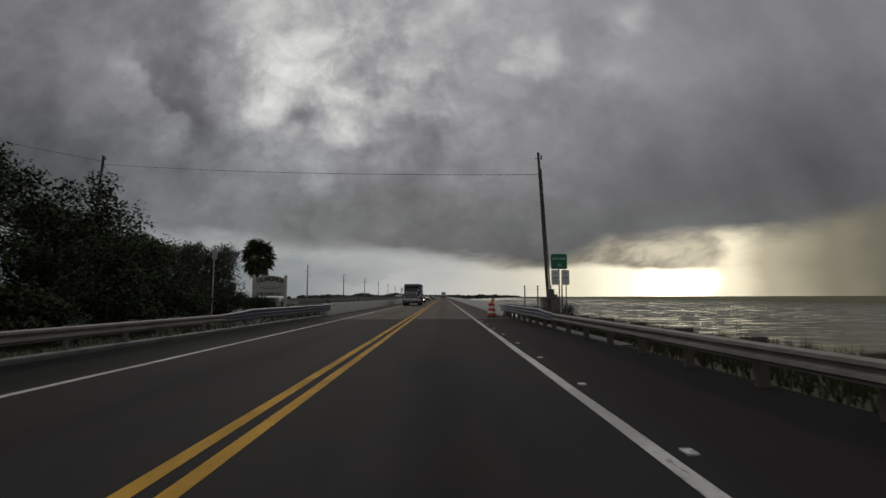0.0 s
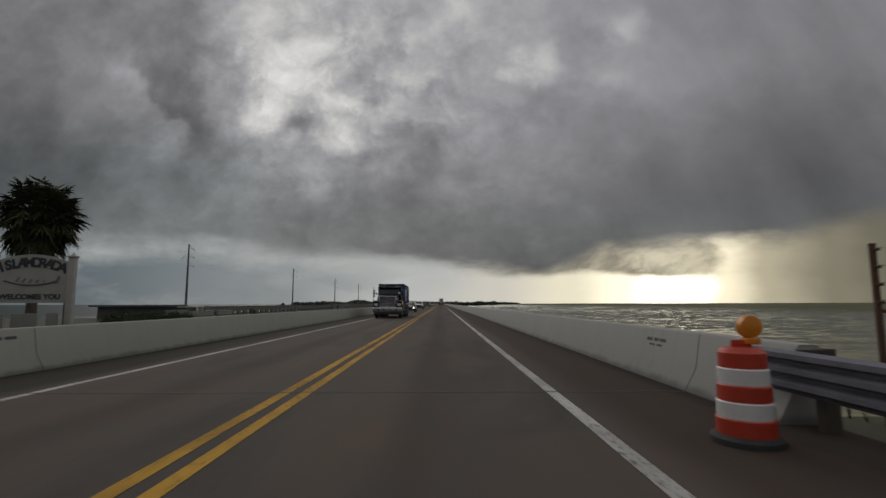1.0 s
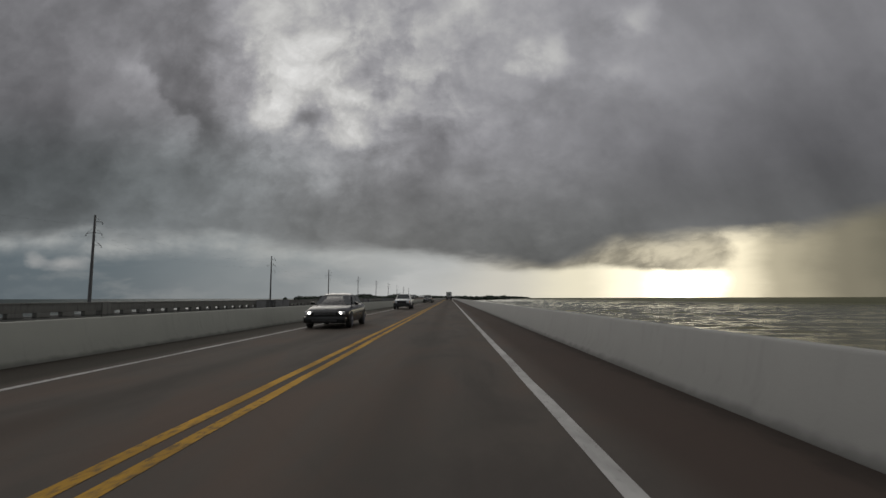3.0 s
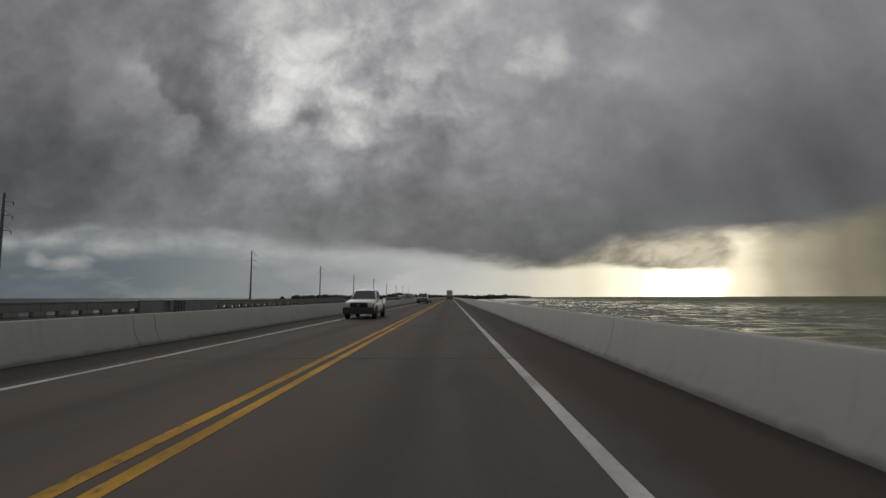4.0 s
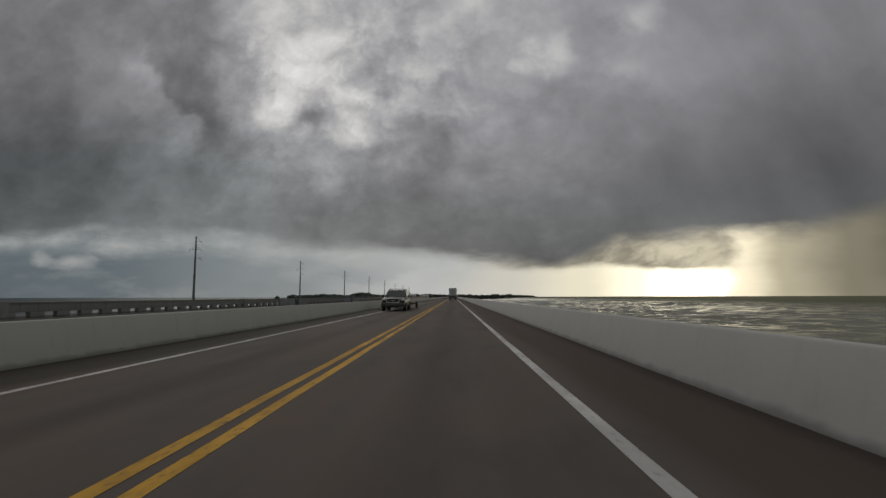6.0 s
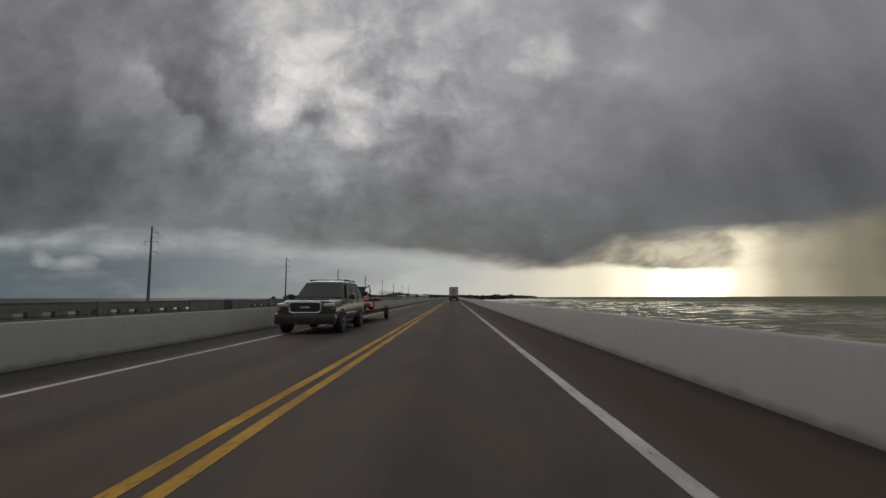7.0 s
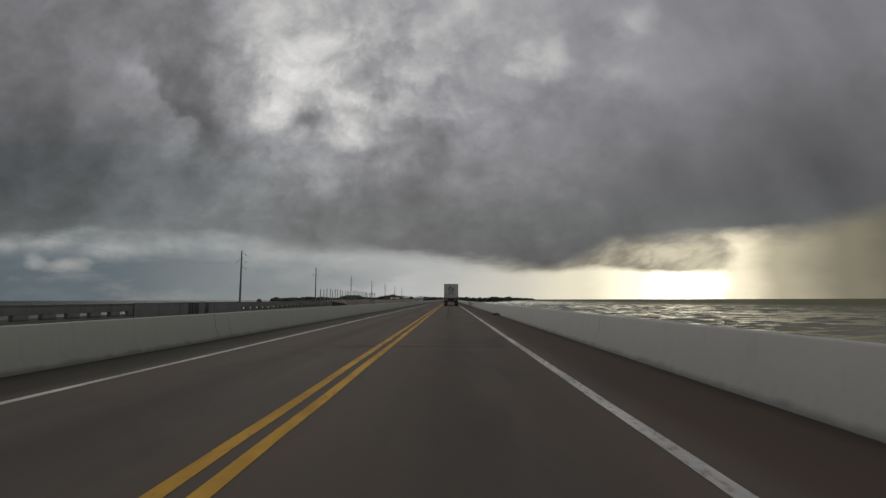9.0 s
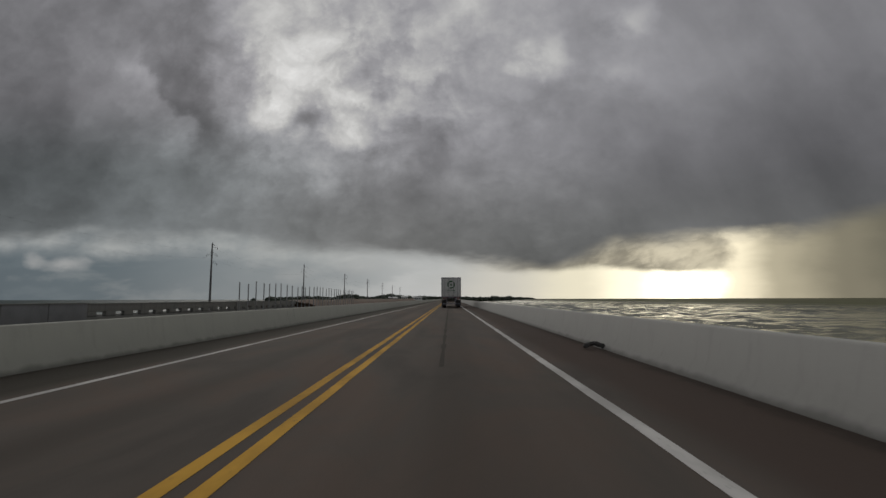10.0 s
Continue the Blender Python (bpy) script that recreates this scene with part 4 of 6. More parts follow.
def build_channel_sign():
    root = thing("channel_sign", (8.4, 27.2, -0.1), "green channel sign over two white plates on steel posts", "road sign", rz=3)
    bm = new_bm()
    box(bm, -0.03, 0.03, 0.012, 0.07, -0.8, 3.62, 0.005)
    part("post", bm, GALV, root)
    bm = new_bm()
    box(bm, 0.36, 0.41, 0.012, 0.06, -0.8, 2.8, 0.005)
    part("post", bm, GALV, root)
    green = part("green_plate", plate(new_bm(), -0.45, 0.47, 2.86, 3.72), SIGN_GREEN, root)
    F = lambda x, z: pose(x, -0.004, z, 90)
    text_part("lettering", "CHANNEL", 0.165, SIGN_WHITE, green, F(0.01, 3.45))
    text_part("lettering", "#2", 0.22, SIGN_WHITE, green, F(0.05, 3.08))
    for x0, x1 in ((-0.45, 0.0), (0.12, 0.58)):
        p = part("notice_plate", plate(new_bm(), x0, x1, 1.98, 2.82), SIGN_WHITE, root)
        for z, w in ((2.66, 0.14), (2.60, 0.14), (2.40, 0.30), (2.34, 0.30), (2.22, 0.22), (2.12, 0.28)):
            c = (x0 + x1) / 2
            part("printed_line", box(new_bm(), c - w / 2, c + w / 2, -0.004, 0.0, z - 0.016, z + 0.016), FADED_INK, p, angle=0)


build_channel_sign()


def build_utility_pole(loc, height, lean, label, girth):
    root = thing("utility_pole", loc, label, "utility pole")
    bm = new_bm()
    tube(bm, (0, 0, -1.0), (lean, 0, height), girth, girth * 0.7, 14)
    pole = part("pole", bm, TIMBER, root)
    bm = new_bm()
    tube(bm, (girth, -0.05, 0.0), (lean * 0.9 + girth * 0.8, -0.05, height * 0.9), 0.035, n=8)
    part("conduit", bm, GALV, root)
    bm = new_bm()
    box(bm, -0.16, 0.18, -0.30, -girth + 0.01, 1.15, 1.75, 0.02)
    part("meter_box", bm, POLE_STEEL, root)
    bm = new_bm()
    tube(bm, (lean - 0.18, 0, height - 0.35), (lean + 0.18, 0, height - 0.35), 0.02, n=8)
    tube(bm, (lean + 0.18, 0, height - 0.40), (lean + 0.18, 0, height - 0.15), 0.05, 0.035, n=8)
    part("insulator", bm, POLE_STEEL, pole)
    return root


build_utility_pole((7.95, 27.6, -0.1), 9.7, -0.5, "dark weathered timber utility pole beside the guardrail", 0.105)
build_utility_pole((-28.6, 41.0, -0.1), 13.6, 1.0, "dark leaning timber utility pole behind the trees", 0.15)


def cable(name, a, b, sag, r, label, seg=24):
    a, b = Vector(a), Vector(b)
    pts = [a.lerp(b, i / seg) - Vector((0, 0, sag * 4 * (i / seg) * (1 - i / seg))) for i in range(seg + 1)]
    cu = bpy.data.curves.new(name, "CURVE")
    cu.dimensions, cu.bevel_depth, cu.bevel_resolution = "3D", r, 1
    sp = cu.splines.new("POLY")
    sp.points.add(seg)
    for p, q in zip(sp.points, pts):
        p.co = (*q, 1)
    cu.materials.append(WIRE_MAT)
    return tagged(new(name, cu), label, "cable")


cable("overhead_cable", (-27.75, 41.0, 12.75), (7.5, 27.6, 8.3), 0.3, 0.013, "thin black overhead cable across the road")
cable("overhead_cable", (-27.7, 41.0, 13.0), (-60, -40, 14.0), 1.6, 0.014, "thin black overhead cable behind the trees")


def build_compound():
    """Fenced equipment beside the bridge end: barbed-wire fence, cabinet and plinth."""
    root = thing("barbed_wire_fence", (0, 0, -0.1), "steel post fence with barbed wire round equipment at the bridge end", "fence")
    corners = [(7.0, 30.5), (8.6, 30.3), (8.9, 28.7)]
    mids = []
    for a, b in zip(corners, corners[1:]):
        mids.append(((a[0] + b[0]) / 2, (a[1] + b[1]) / 2))
    for x, y in corners + mids[:1]:
        bm = new_bm()
        tube(bm, (x, y, -0.6), (x, y, 2.02), 0.036, n=10)
        for z in (1.35, 1.55, 1.75, 1.95):
            tube(bm, (x - 0.03, y - 0.05, z), (x + 0.05, y - 0.03, z), 0.02, n=6)
        part("fence_post", bm, RUST, root)
    for a, b in zip(corners, corners[1:]):
        for z in (1.37, 1.57, 1.77, 1.97):
            bm = new_bm()
            tube(bm, (*a, z), (*b, z - 0.01), 0.0018 if a == corners[0] else 0.004, n=5)
            L = (Vector(b) - Vector(a)).length
            for i in range(int(L / 0.16)):
                f = (i + 0.5) * 0.16 / L
                x, y = a[0] + (b[0] - a[0]) * f, a[1] + (b[1] - a[1]) * f
                box(bm, x - 0.002, x + 0.002, y - 0.002, y + 0.002, z - 0.012, z + 0.012)
            part("barbed_wire", bm, RUST, root, angle=0)
        bm = new_bm()
        tube(bm, (*a, 0.72), (*b, 0.72), 0.022, n=8)
        tube(bm, (*a, 1.25), (*b, 1.25), 0.022, n=8)
        part("fence_rail", bm, RUST, root)
        # open wire netting below the barbed strands
        bm = new_bm()
        A, B = Vector((*a, 0)), Vector((*b, 0))
        L = (B - A).length
        n = int(L / 0.16)
        for i in range(n):
            f0, f1 = i / n, min(1.0, (i + 4) / n)
            for s, e in ((0.72, 1.25), (1.25, 0.72)):
                tube(bm, A.lerp(B, f0) + Vector((0, 0, s)), A.lerp(B, f1) + Vector((0, 0, e)), 0.003, n=3)
        part("netting", bm, GALV, root, angle=0)
    cab = thing("equipment_cabinet", (8.2, 28.9, -0.1), "brown steel equipment cabinet on a concrete plinth", "cabinet")
    bm = new_bm()
    box(bm, -0.6, 0.6, -0.45, 0.45, -0.6, 0.22, 0.02)
    part("plinth", bm, CONCRETE_OLD, cab)
    bm = new_bm()
    box(bm, -0.5, 0.5, -0.36, 0.36, 0.22, 1.18, 0.02)
    box(bm, -0.54, 0.54, -0.40, 0.40, 1.18, 1.23, 0.01)
    part("cabinet_body", bm, CABINET, cab)
    for x0, x1 in ((-0.47, -0.01), (0.01, 0.47)):
        bm = new_bm()
        box(bm, x0, x1, -0.375, -0.358, 0.27, 1.13, 0.006)
        d = part("cabinet_door", bm, CABINET, cab)
        bm = new_bm()
        box(bm, x1 - 0.08 if x0 < -0.1 else x0 + 0.04, x1 - 0.04 if x0 < -0.1 else x0 + 0.08, -0.40, -0.373, 0.62, 0.78, 0.005)
        part("door_handle", bm, GALV, d)
    part("meter_box", box(new_bm(), 0.12, 0.44, -0.22, 0.22, 1.234, 1.46, 0.02), CABINET, cab, "small brown meter box on the cabinet")
    blk = thing("concrete_block", (6.75, 29.1, -0.1), "low concrete block beside the fence", "concrete block")
    bm = new_bm()
    box(bm, -0.3, 0.3, -0.6, 0.6, -0.5, 0.55, 0.03)
    part("block", bm, CONCRETE_OLD, blk)


build_compound()


def build_welcome_sign():
    root = thing("welcome_sign", (-13.8, 43.8, -0.15), "cream painted welcome board with arched top between posts", "sign", rz=10)
    for x in (-1.37, 1.37):
        bm = new_bm()
        box(bm, x - 0.12, x + 0.12, -0.12, 0.12, -0.6, 3.22, 0.02)
        box(bm, x - 0.15, x + 0.15, -0.15, 0.15, 3.22, 3.30, 0.02)
        tube(bm, (x, 0, 3.30), (x, 0, 3.42), 0.10, 0.02, 8)
        part("post", bm, WELCOME_WHITE, root)
    n = 20
    bm = new_bm()
    arch = lambda s: 3.05 + 0.28 * (1 - s * s)
    top = [(1.25 * s, arch(s)) for s in [-1 + 2 * i / n for i in range(n + 1)]]
    ring = [(-1.25, 1.45), (1.25, 1.45)] + top[::-1]
    f = [bm.verts.new((x, -0.04, z)) for x, z in ring]
    b = [bm.verts.new((x, 0.04, z)) for x, z in ring]
    bm.faces.new(f)
    bm.faces.new(b[::-1])
    for i in range(len(ring)):
        j = (i + 1) % len(ring)
        bm.faces.new((f[i], f[j], b[j], b[i]))
    board = part("board", bm, WELCOME_WHITE, root)
    for i, ch in enumerate("ISLAMORADA"):
        s = -0.84 + 1.68 * i / 9
        tilt = math.degrees(math.atan(0.28 * 2 * s / 1.25))
        text_part("letter", ch, 0.50, SIGN_INK, board, pose(1.25 * s, -0.048, arch(s) - 0.33, 90, tilt, 0), 0.024)
    # plain wave-and-boat emblem
    bm = new_bm()
    for i in range(12):
        a, c = -0.9 + 0.15 * i, -0.9 + 0.15 * (i + 1)
        h = lambda q: 2.16 + 0.20 * q * q
        tube(bm, (a, -0.046, h(a)), (c, -0.046, h(c)), 0.045, n=6)
    tube(bm, (0.85, -0.046, 2.25), (0.95, -0.046, 2.5), 0.05, n=6)
    for i in range(5):
        tube(bm, (-0.55 + 0.24 * i, -0.046, 2.22), (-0.42 + 0.22 * i, -0.046, 2.44 - 0.03 * i), 0.03, n=6)
    part("emblem", bm, FADED_INK, board, "grey curved emblem")
    text_part("lettering", "WELCOMES YOU", 0.27, SIGN_INK, board, pose(0, -0.048, 1.68, 90), 0.012)
    bm = new_bm()
    for x0, x1 in ((-1.1, -0.85), (-0.6, 0.3), (0.6, 1.0)):
        box(bm, x0, x1, -0.03, 0.03, 0.1, 1.05, 0.01)
    part("lower_panel", bm, WALL_GREY, root)


build_welcome_sign()


def build_solar_post():
    root = thing("solar_post", (-18.2, 45.5, -0.15), "steel post with a tilted solar panel and a small cabinet", "solar panel", rz=20)
    bm = new_bm()
    tube(bm, (0, 0, -0.6), (0, 0, 5.0), 0.07, n=10)
    part("post", bm, POLE_STEEL, root)
    m = pose(0, 0, 5.05, 48, 0, -28) @ Matrix.Diagonal((0.72, 1.35, 1, 1))
    bm = new_bm()
    box(bm, -1.0, 1.0, -0.62, 0.62, -0.03, 0.02, 0.008, m=m)
    panel = part("panel_frame", bm, GALV, root)
    for i in range(4):
        for j in range(2):
            bm = new_bm()
            box(bm, -0.96 + 0.48 * i, -0.52 + 0.48 * i, -0.58 + 0.59 * j, -0.01 + 0.59 * j, 0.022, 0.028, m=m)
            part("solar_cell", bm, PANEL_BLUE, panel, angle=0)
    bm = new_bm()
    box(bm, -0.32, 0.32, -0.3, 0.05, 3.9, 4.55, 0.02)
    part("battery_box", bm, WALL_GREY, root)


build_solar_post()


def build_marker_post():
    root = thing("marker_sign", (-11.45, 28.0, -0.15), "narrow pale sign on a tall steel post before the bushes", "road sign", rz=52)
    bm = new_bm()
    tube(bm, (0, 0, -0.6), (0.03, 0, 4.3), 0.038, n=10)
    part("post", bm, ROOF_PALE, root)
    part("sign_plate", plate(new_bm(), -0.13, 0.17, 3.55, 4.15, -0.06), WALL_GREY, root)


build_marker_post()


# ---------------------------------------------------------------- trees
def leaf_cloud(rnd, clumps, per, size, flat=0.8):
    """Many small folded leaves scattered in clumps: vertices and faces."""
    verts, faces = [], []
    for cx, cy, cz, cr in clumps:
        for _ in range(per):
            d = Vector((rnd.gauss(0, 1), rnd.gauss(0, 1), rnd.gauss(0, 1) * flat)).normalized() * cr * rnd.uniform(0.35, 1.05)
            p = Vector((cx, cy, cz)) + d
            s = size * rnd.uniform(0.6, 1.4)
            q = Euler((rnd.uniform(-1.1, 1.1), rnd.uniform(-1.1, 1.1), rnd.uniform(0, 6.283))).to_matrix()
            k = len(verts)
            for a in ((-0.5, 0, 0), (0, 0.28, 0.06), (0.55, 0, 0), (0, -0.28, 0.06)):
                verts.append(tuple(p + q @ (Vector(a) * s)))
            faces += [(k, k + 1, k + 2), (k, k + 2, k + 3)]
    return verts, faces


def build_tree(loc, height, spread, seed, label, per=230, size=0.15, low=0.12, name="tree", mat=LEAF):
    rnd = random.Random(seed)
    root = thing(name, loc, label, "tree", "trees beside the approach road")
    bm = new_bm()
    h0 = height * 0.32
    tube(bm, (0, 0, -0.5), (rnd.uniform(-0.2, 0.2), rnd.uniform(-0.2, 0.2), h0), 0.05 * height ** 0.7, 0.04 * height ** 0.7, 9)
    clumps = []
    n = int(26 + spread * 9)
    for i in range(n):
        a = rnd.uniform(0, 6.283)
        z = height * rnd.uniform(low, 0.95)
        k = 1 - abs(z / height - 0.5) ** 1.6 * 1.5
        r = spread * math.sqrt(rnd.uniform(0.08, 1)) * max(0.35, k)
        c = Vector((r * math.cos(a), r * math.sin(a), z))
        clumps.append((*c, rnd.uniform(0.5, 0.95) * (0.5 + 0.08 * height)))
        if i % 2 == 0:
            tube(bm, (0, 0, h0 * rnd.uniform(0.4, 1.0)), c, 0.05, 0.015, 5)
    part("trunk", bm, BARK, root)
    v, f = leaf_cloud(rnd, clumps, per, size)
    raw("crown", v, f, mat, root)
    return root


TREE = "dense dark green roadside tree behind the guardrail"
for i, (x, y, h, s) in enumerate(((-12.5, 12.5, 6.0, 2.6), (-15.5, 16.5, 6.9, 3.1), (-11.6, 17.5, 5.9, 2.3), (-15.0, 22.0, 6.0, 2.6), (-12.2, 22.0, 4.1, 1.8),
                                  (-18.5, 12.0, 7.0, 3.3), (-18.5, 26.0, 5.0, 2.5), (-11.0, 6.0, 5.4, 2.4), (-21, 20, 7.2, 3.2), (-16, 5.0, 6.6, 3.0))):
    build_tree((x, y, -0.15), h, s, 10 + i, TREE)
for i, (x, y, h, s) in enumerate(((-14.2, 30.0, 4.7, 2.0), (-17.0, 33.0, 5.3, 2.4), (-13.3, 32.0, 5.0, 1.8), (-20.5, 34.0, 5.9, 2.6), (-16.4, 36.5, 4.7, 2.0), (-13.4, 27.0, 4.4, 1.8), (-17.5, 29.0, 5.6, 2.4))):
    build_tree((x, y, -0.15), h, s, 40 + i, "grey-green sea grape bush beside the road", per=300, size=0.12, low=0.05, name="bush", mat=BUSH_LEAF)
for i, (x, y, h, s) in enumerate(((-17.6, 40.0, 2.1, 1.8), (-15.4, 39.6, 1.8, 1.5), (-20.2, 41.0, 2.3, 1.9), (-23.0, 41.5, 2.4, 2.0), (-13.2, 40.0, 1.2, 1.2), (-9.8, 9.5, 1.7, 1.3), (-9.7, 13.5, 1.5, 1.2), (-10.0, 18.0, 1.6, 1.3), (-10.2, 22.5, 1.5, 1.2))):
    build_tree((x, y, -0.15), h, s, 60 + i, "low dark hedge bush beside the road", per=190, size=0.12, low=0.05, name="hedge_bush")
build_tree((9.1, 28.2, -0.15), 0.85, 0.35, 91, "small dark weedy shrub beside the equipment cabinet", per=40, size=0.09, low=0.05, name="shrub")


def build_palm(loc, height, radius, seed, label):
    """Cabbage palm: ringed trunk and a round head of folded fan leaves, the lowest hanging."""
    rnd = random.Random(seed)
    root = thing("palm_tree", loc, label, "palm tree", "palms near the welcome board")
    bm = new_bm()
    lathe(bm, [(0.21 - 0.002 * i + (0.02 if i % 2 else 0.0), -0.5 + i * (height - radius * 0.6 + 0.5) / 24) for i in range(25)], (0, 0, 0), "z", 12)
    part("trunk", bm, BARK, root)
    c = Vector((0, 0, height - radius * 1.3))
    verts, faces = [], []
    stems = new_bm()
    for i in range(190):
        a, e = rnd.uniform(0, 6.283), math.asin(rnd.uniform(-0.95, 0.98))
        d = Vector((math.cos(a) * math.cos(e), math.sin(a) * math.cos(e), 1.3 * math.sin(e)))
        L = radius * rnd.uniform(0.38, 0.66)
        hub = c + d * L
        tube(stems, c, hub, 0.022, 0.012, 4)
        side = d.cross(Vector((0, 0, 1))).normalized()
        up = side.cross(d)
        fan = radius * rnd.uniform(0.30, 0.42)
        for k in range(13):
            t = -1.75 + 3.5 * k / 12
            ray = (d * math.cos(t) + side * math.sin(t)).normalized()
            tip = hub + ray * fan * rnd.uniform(0.8, 1.1) - Vector((0, 0, fan * rnd.uniform(0.25, 0.75)))
            wide = ray.cross(up).normalized() * fan * 0.075
            mid = hub.lerp(tip, 0.5) + up * fan * 0.05
            b = len(verts)
            verts += [tuple(hub), tuple(mid + wide), tuple(tip), tuple(mid - wide)]
            faces += [(b, b + 1, b + 2), (b, b + 2, b + 3)]
    part("frond_stems", stems, BARK, root)
    raw("fronds", verts, faces, FROND, root)


build_palm((-16.0, 46.5, -0.15), 7.9, 1.95, 7, "cabbage palm with a full round shaggy crown")
build_palm((-24.5, 49.5, -0.15), 6.9, 1.5, 8, "smaller cabbage palm with a clear trunk")
build_palm((-21.0, 30.0, -0.15), 7.0, 1.8, 9, "cabbage palm rising out of the bushes")


def build_grass_tufts():
    rnd = random.Random(21)
    verts, faces = [], []
    for _ in range(14000):
        right = rnd.random() < 0.6
        x = rnd.uniform(6.9, 10.8) if right else rnd.uniform(-14, -6.7)
        y = rnd.uniform(-8, 31 if right else 40)
        if right and y > 24 and x > 9:
            continue
        z = -0.15 - (max(0.0, x - 9.6) * 0.75 if right else 0)
        for _ in range(3):
            a, h = rnd.uniform(0, 6.283), rnd.uniform(0.2, 0.6) if right else rnd.uniform(0.12, 0.34)
            dx, dy = math.cos(a) * 0.012, math.sin(a) * 0.012
            lx, ly = rnd.uniform(-0.12, 0.12), rnd.uniform(-0.12, 0.12)
            b = len(verts)
            verts.extend(((x - dx, y - dy, z), (x + dx, y + dy, z), (x + lx, y + ly, z + h)))
            faces.append((b, b + 1, b + 2))
    tagged(raw("grass", verts, faces, GRASS), "rough dry grass tufts on the verge", "grass", kind="stuff")


build_grass_tufts()


# ---------------------------------------------------------------- waterfront behind the welcome board
def build_shelter(loc, w, d, h, label, wall, roof, rz=0):
    root = thing("boat_shed", loc, label, "shed", "low sheds by the water", rz=rz)
    bm = new_bm()
    box(bm, -w / 2, w / 2, -d / 2, d / 2, -0.6, h, 0.02)
    part("wall", bm, wall, root)
    bm = new_bm()
    box(bm, -w / 2 - 0.5, w / 2 + 0.5, -d / 2 - 0.5, d / 2 + 0.5, h, h + 0.18, 0.03)
    part("roof", bm, roof, root)
    for i in range(int(w / 5)):
        x = -w / 2 + 1.4 + i * 5.0
        bm = new_bm()
        box(bm, x, x + 1.3, -d / 2 - 0.03, -d / 2 - 0.004, 0.8, h - 0.35)
        part("window", bm, GLASS_DARK, root, angle=0)


build_shelter((-26.0, 70.2, -0.15), 5.6, 3.0, 1.15, "long low shed with a blue-grey roof by the water", WALL_DARK, ROOF_BLUE, -6)
build_shelter((-25.4, 76.6, -0.15), 2.2, 1.8, 1.0, "small low shed with a pale roof by the water", WALL_GREY, ROOF_PALE, -4)
for i, (x, y, h, r) in enumerate(((-17.2, 57.0, 0.45, 1.0), (-18.8, 59.5, 0.5, 1.2), (-20.0, 62.0, 0.5, 1.2), (-20.4, 65.0, 0.55, 1.2), (-20.8, 68.0, 0.5, 1.2), (-22.8, 62.5, 0.6, 1.3))):
    build_tree((x, y, -0.15), h, r, 120 + i, "low dark scrub on the ground before the sheds", per=70, size=0.10, low=0.05, name="scrub_bush")


def build_slab(loc, w, h, rz, label):
    """Low precast wall piece with a thicker foot and a rounded cap."""
    root = thing("concrete_slab", loc, label, "concrete block", "slabs before the old bridge", rz=rz)
    part("foot", box(new_bm(), -w / 2, w / 2, -0.28, 0.28, -0.5, 0.18, 0.03), CONCRETE_OLD, root)
    part("panel", box(new_bm(), -w / 2 + 0.02, w / 2 - 0.02, -0.12, 0.12, 0.18, h - 0.12, 0.02), CONCRETE_DULL, root)
    part("cap", box(new_bm(), -w / 2, w / 2, -0.17, 0.17, h - 0.12, h, 0.04), CONCRETE_DULL, root)


for x, y, w, h, rz in ((-22.9, 70.6, 2.4, 0.85, 62), (-22.4, 73.2, 1.9, 0.62, 80), (-22.9, 76.6, 3.2, 0.70, 88), (-22.8, 81.0, 3.4, 0.66, 90)):
    build_slab((x, y, -0.15), w, h, rz, "low pale concrete wall piece before the old bridge")
bm = new_bm()
box(bm, -0.2, 0.2, -0.2, 0.2, -0.5, 1.0, 0.02)
box(bm, -0.24, 0.24, -0.24, 0.24, 1.0, 1.1, 0.02)
bollard = thing("concrete_post", (-22.6, 75.0, -0.15), "square pale concrete post before the old bridge", "post")
part("shaft", bm, CONCRETE_DULL, bollard)


def build_piling(loc, h):
    root = thing("mooring_piling", loc, "dark timber mooring piling with a worn top", "piling", "pilings by the sheds")
    bm = new_bm()
    for dx, dy in ((0, 0), (0.32, 0.05), (0.14, 0.3)):
        tube(bm, (dx, dy, -2), (dx, dy, h - dx), 0.17, 0.15, 9)
    part("timber", bm, TIMBER, root)


build_piling((-23.7, 58.5, -0.3), 3.35)
build_piling((-13.9, 66, -0.3), 1.15)

# ---------------------------------------------------------------- power line standing in the sea
POLE_X = -86.0


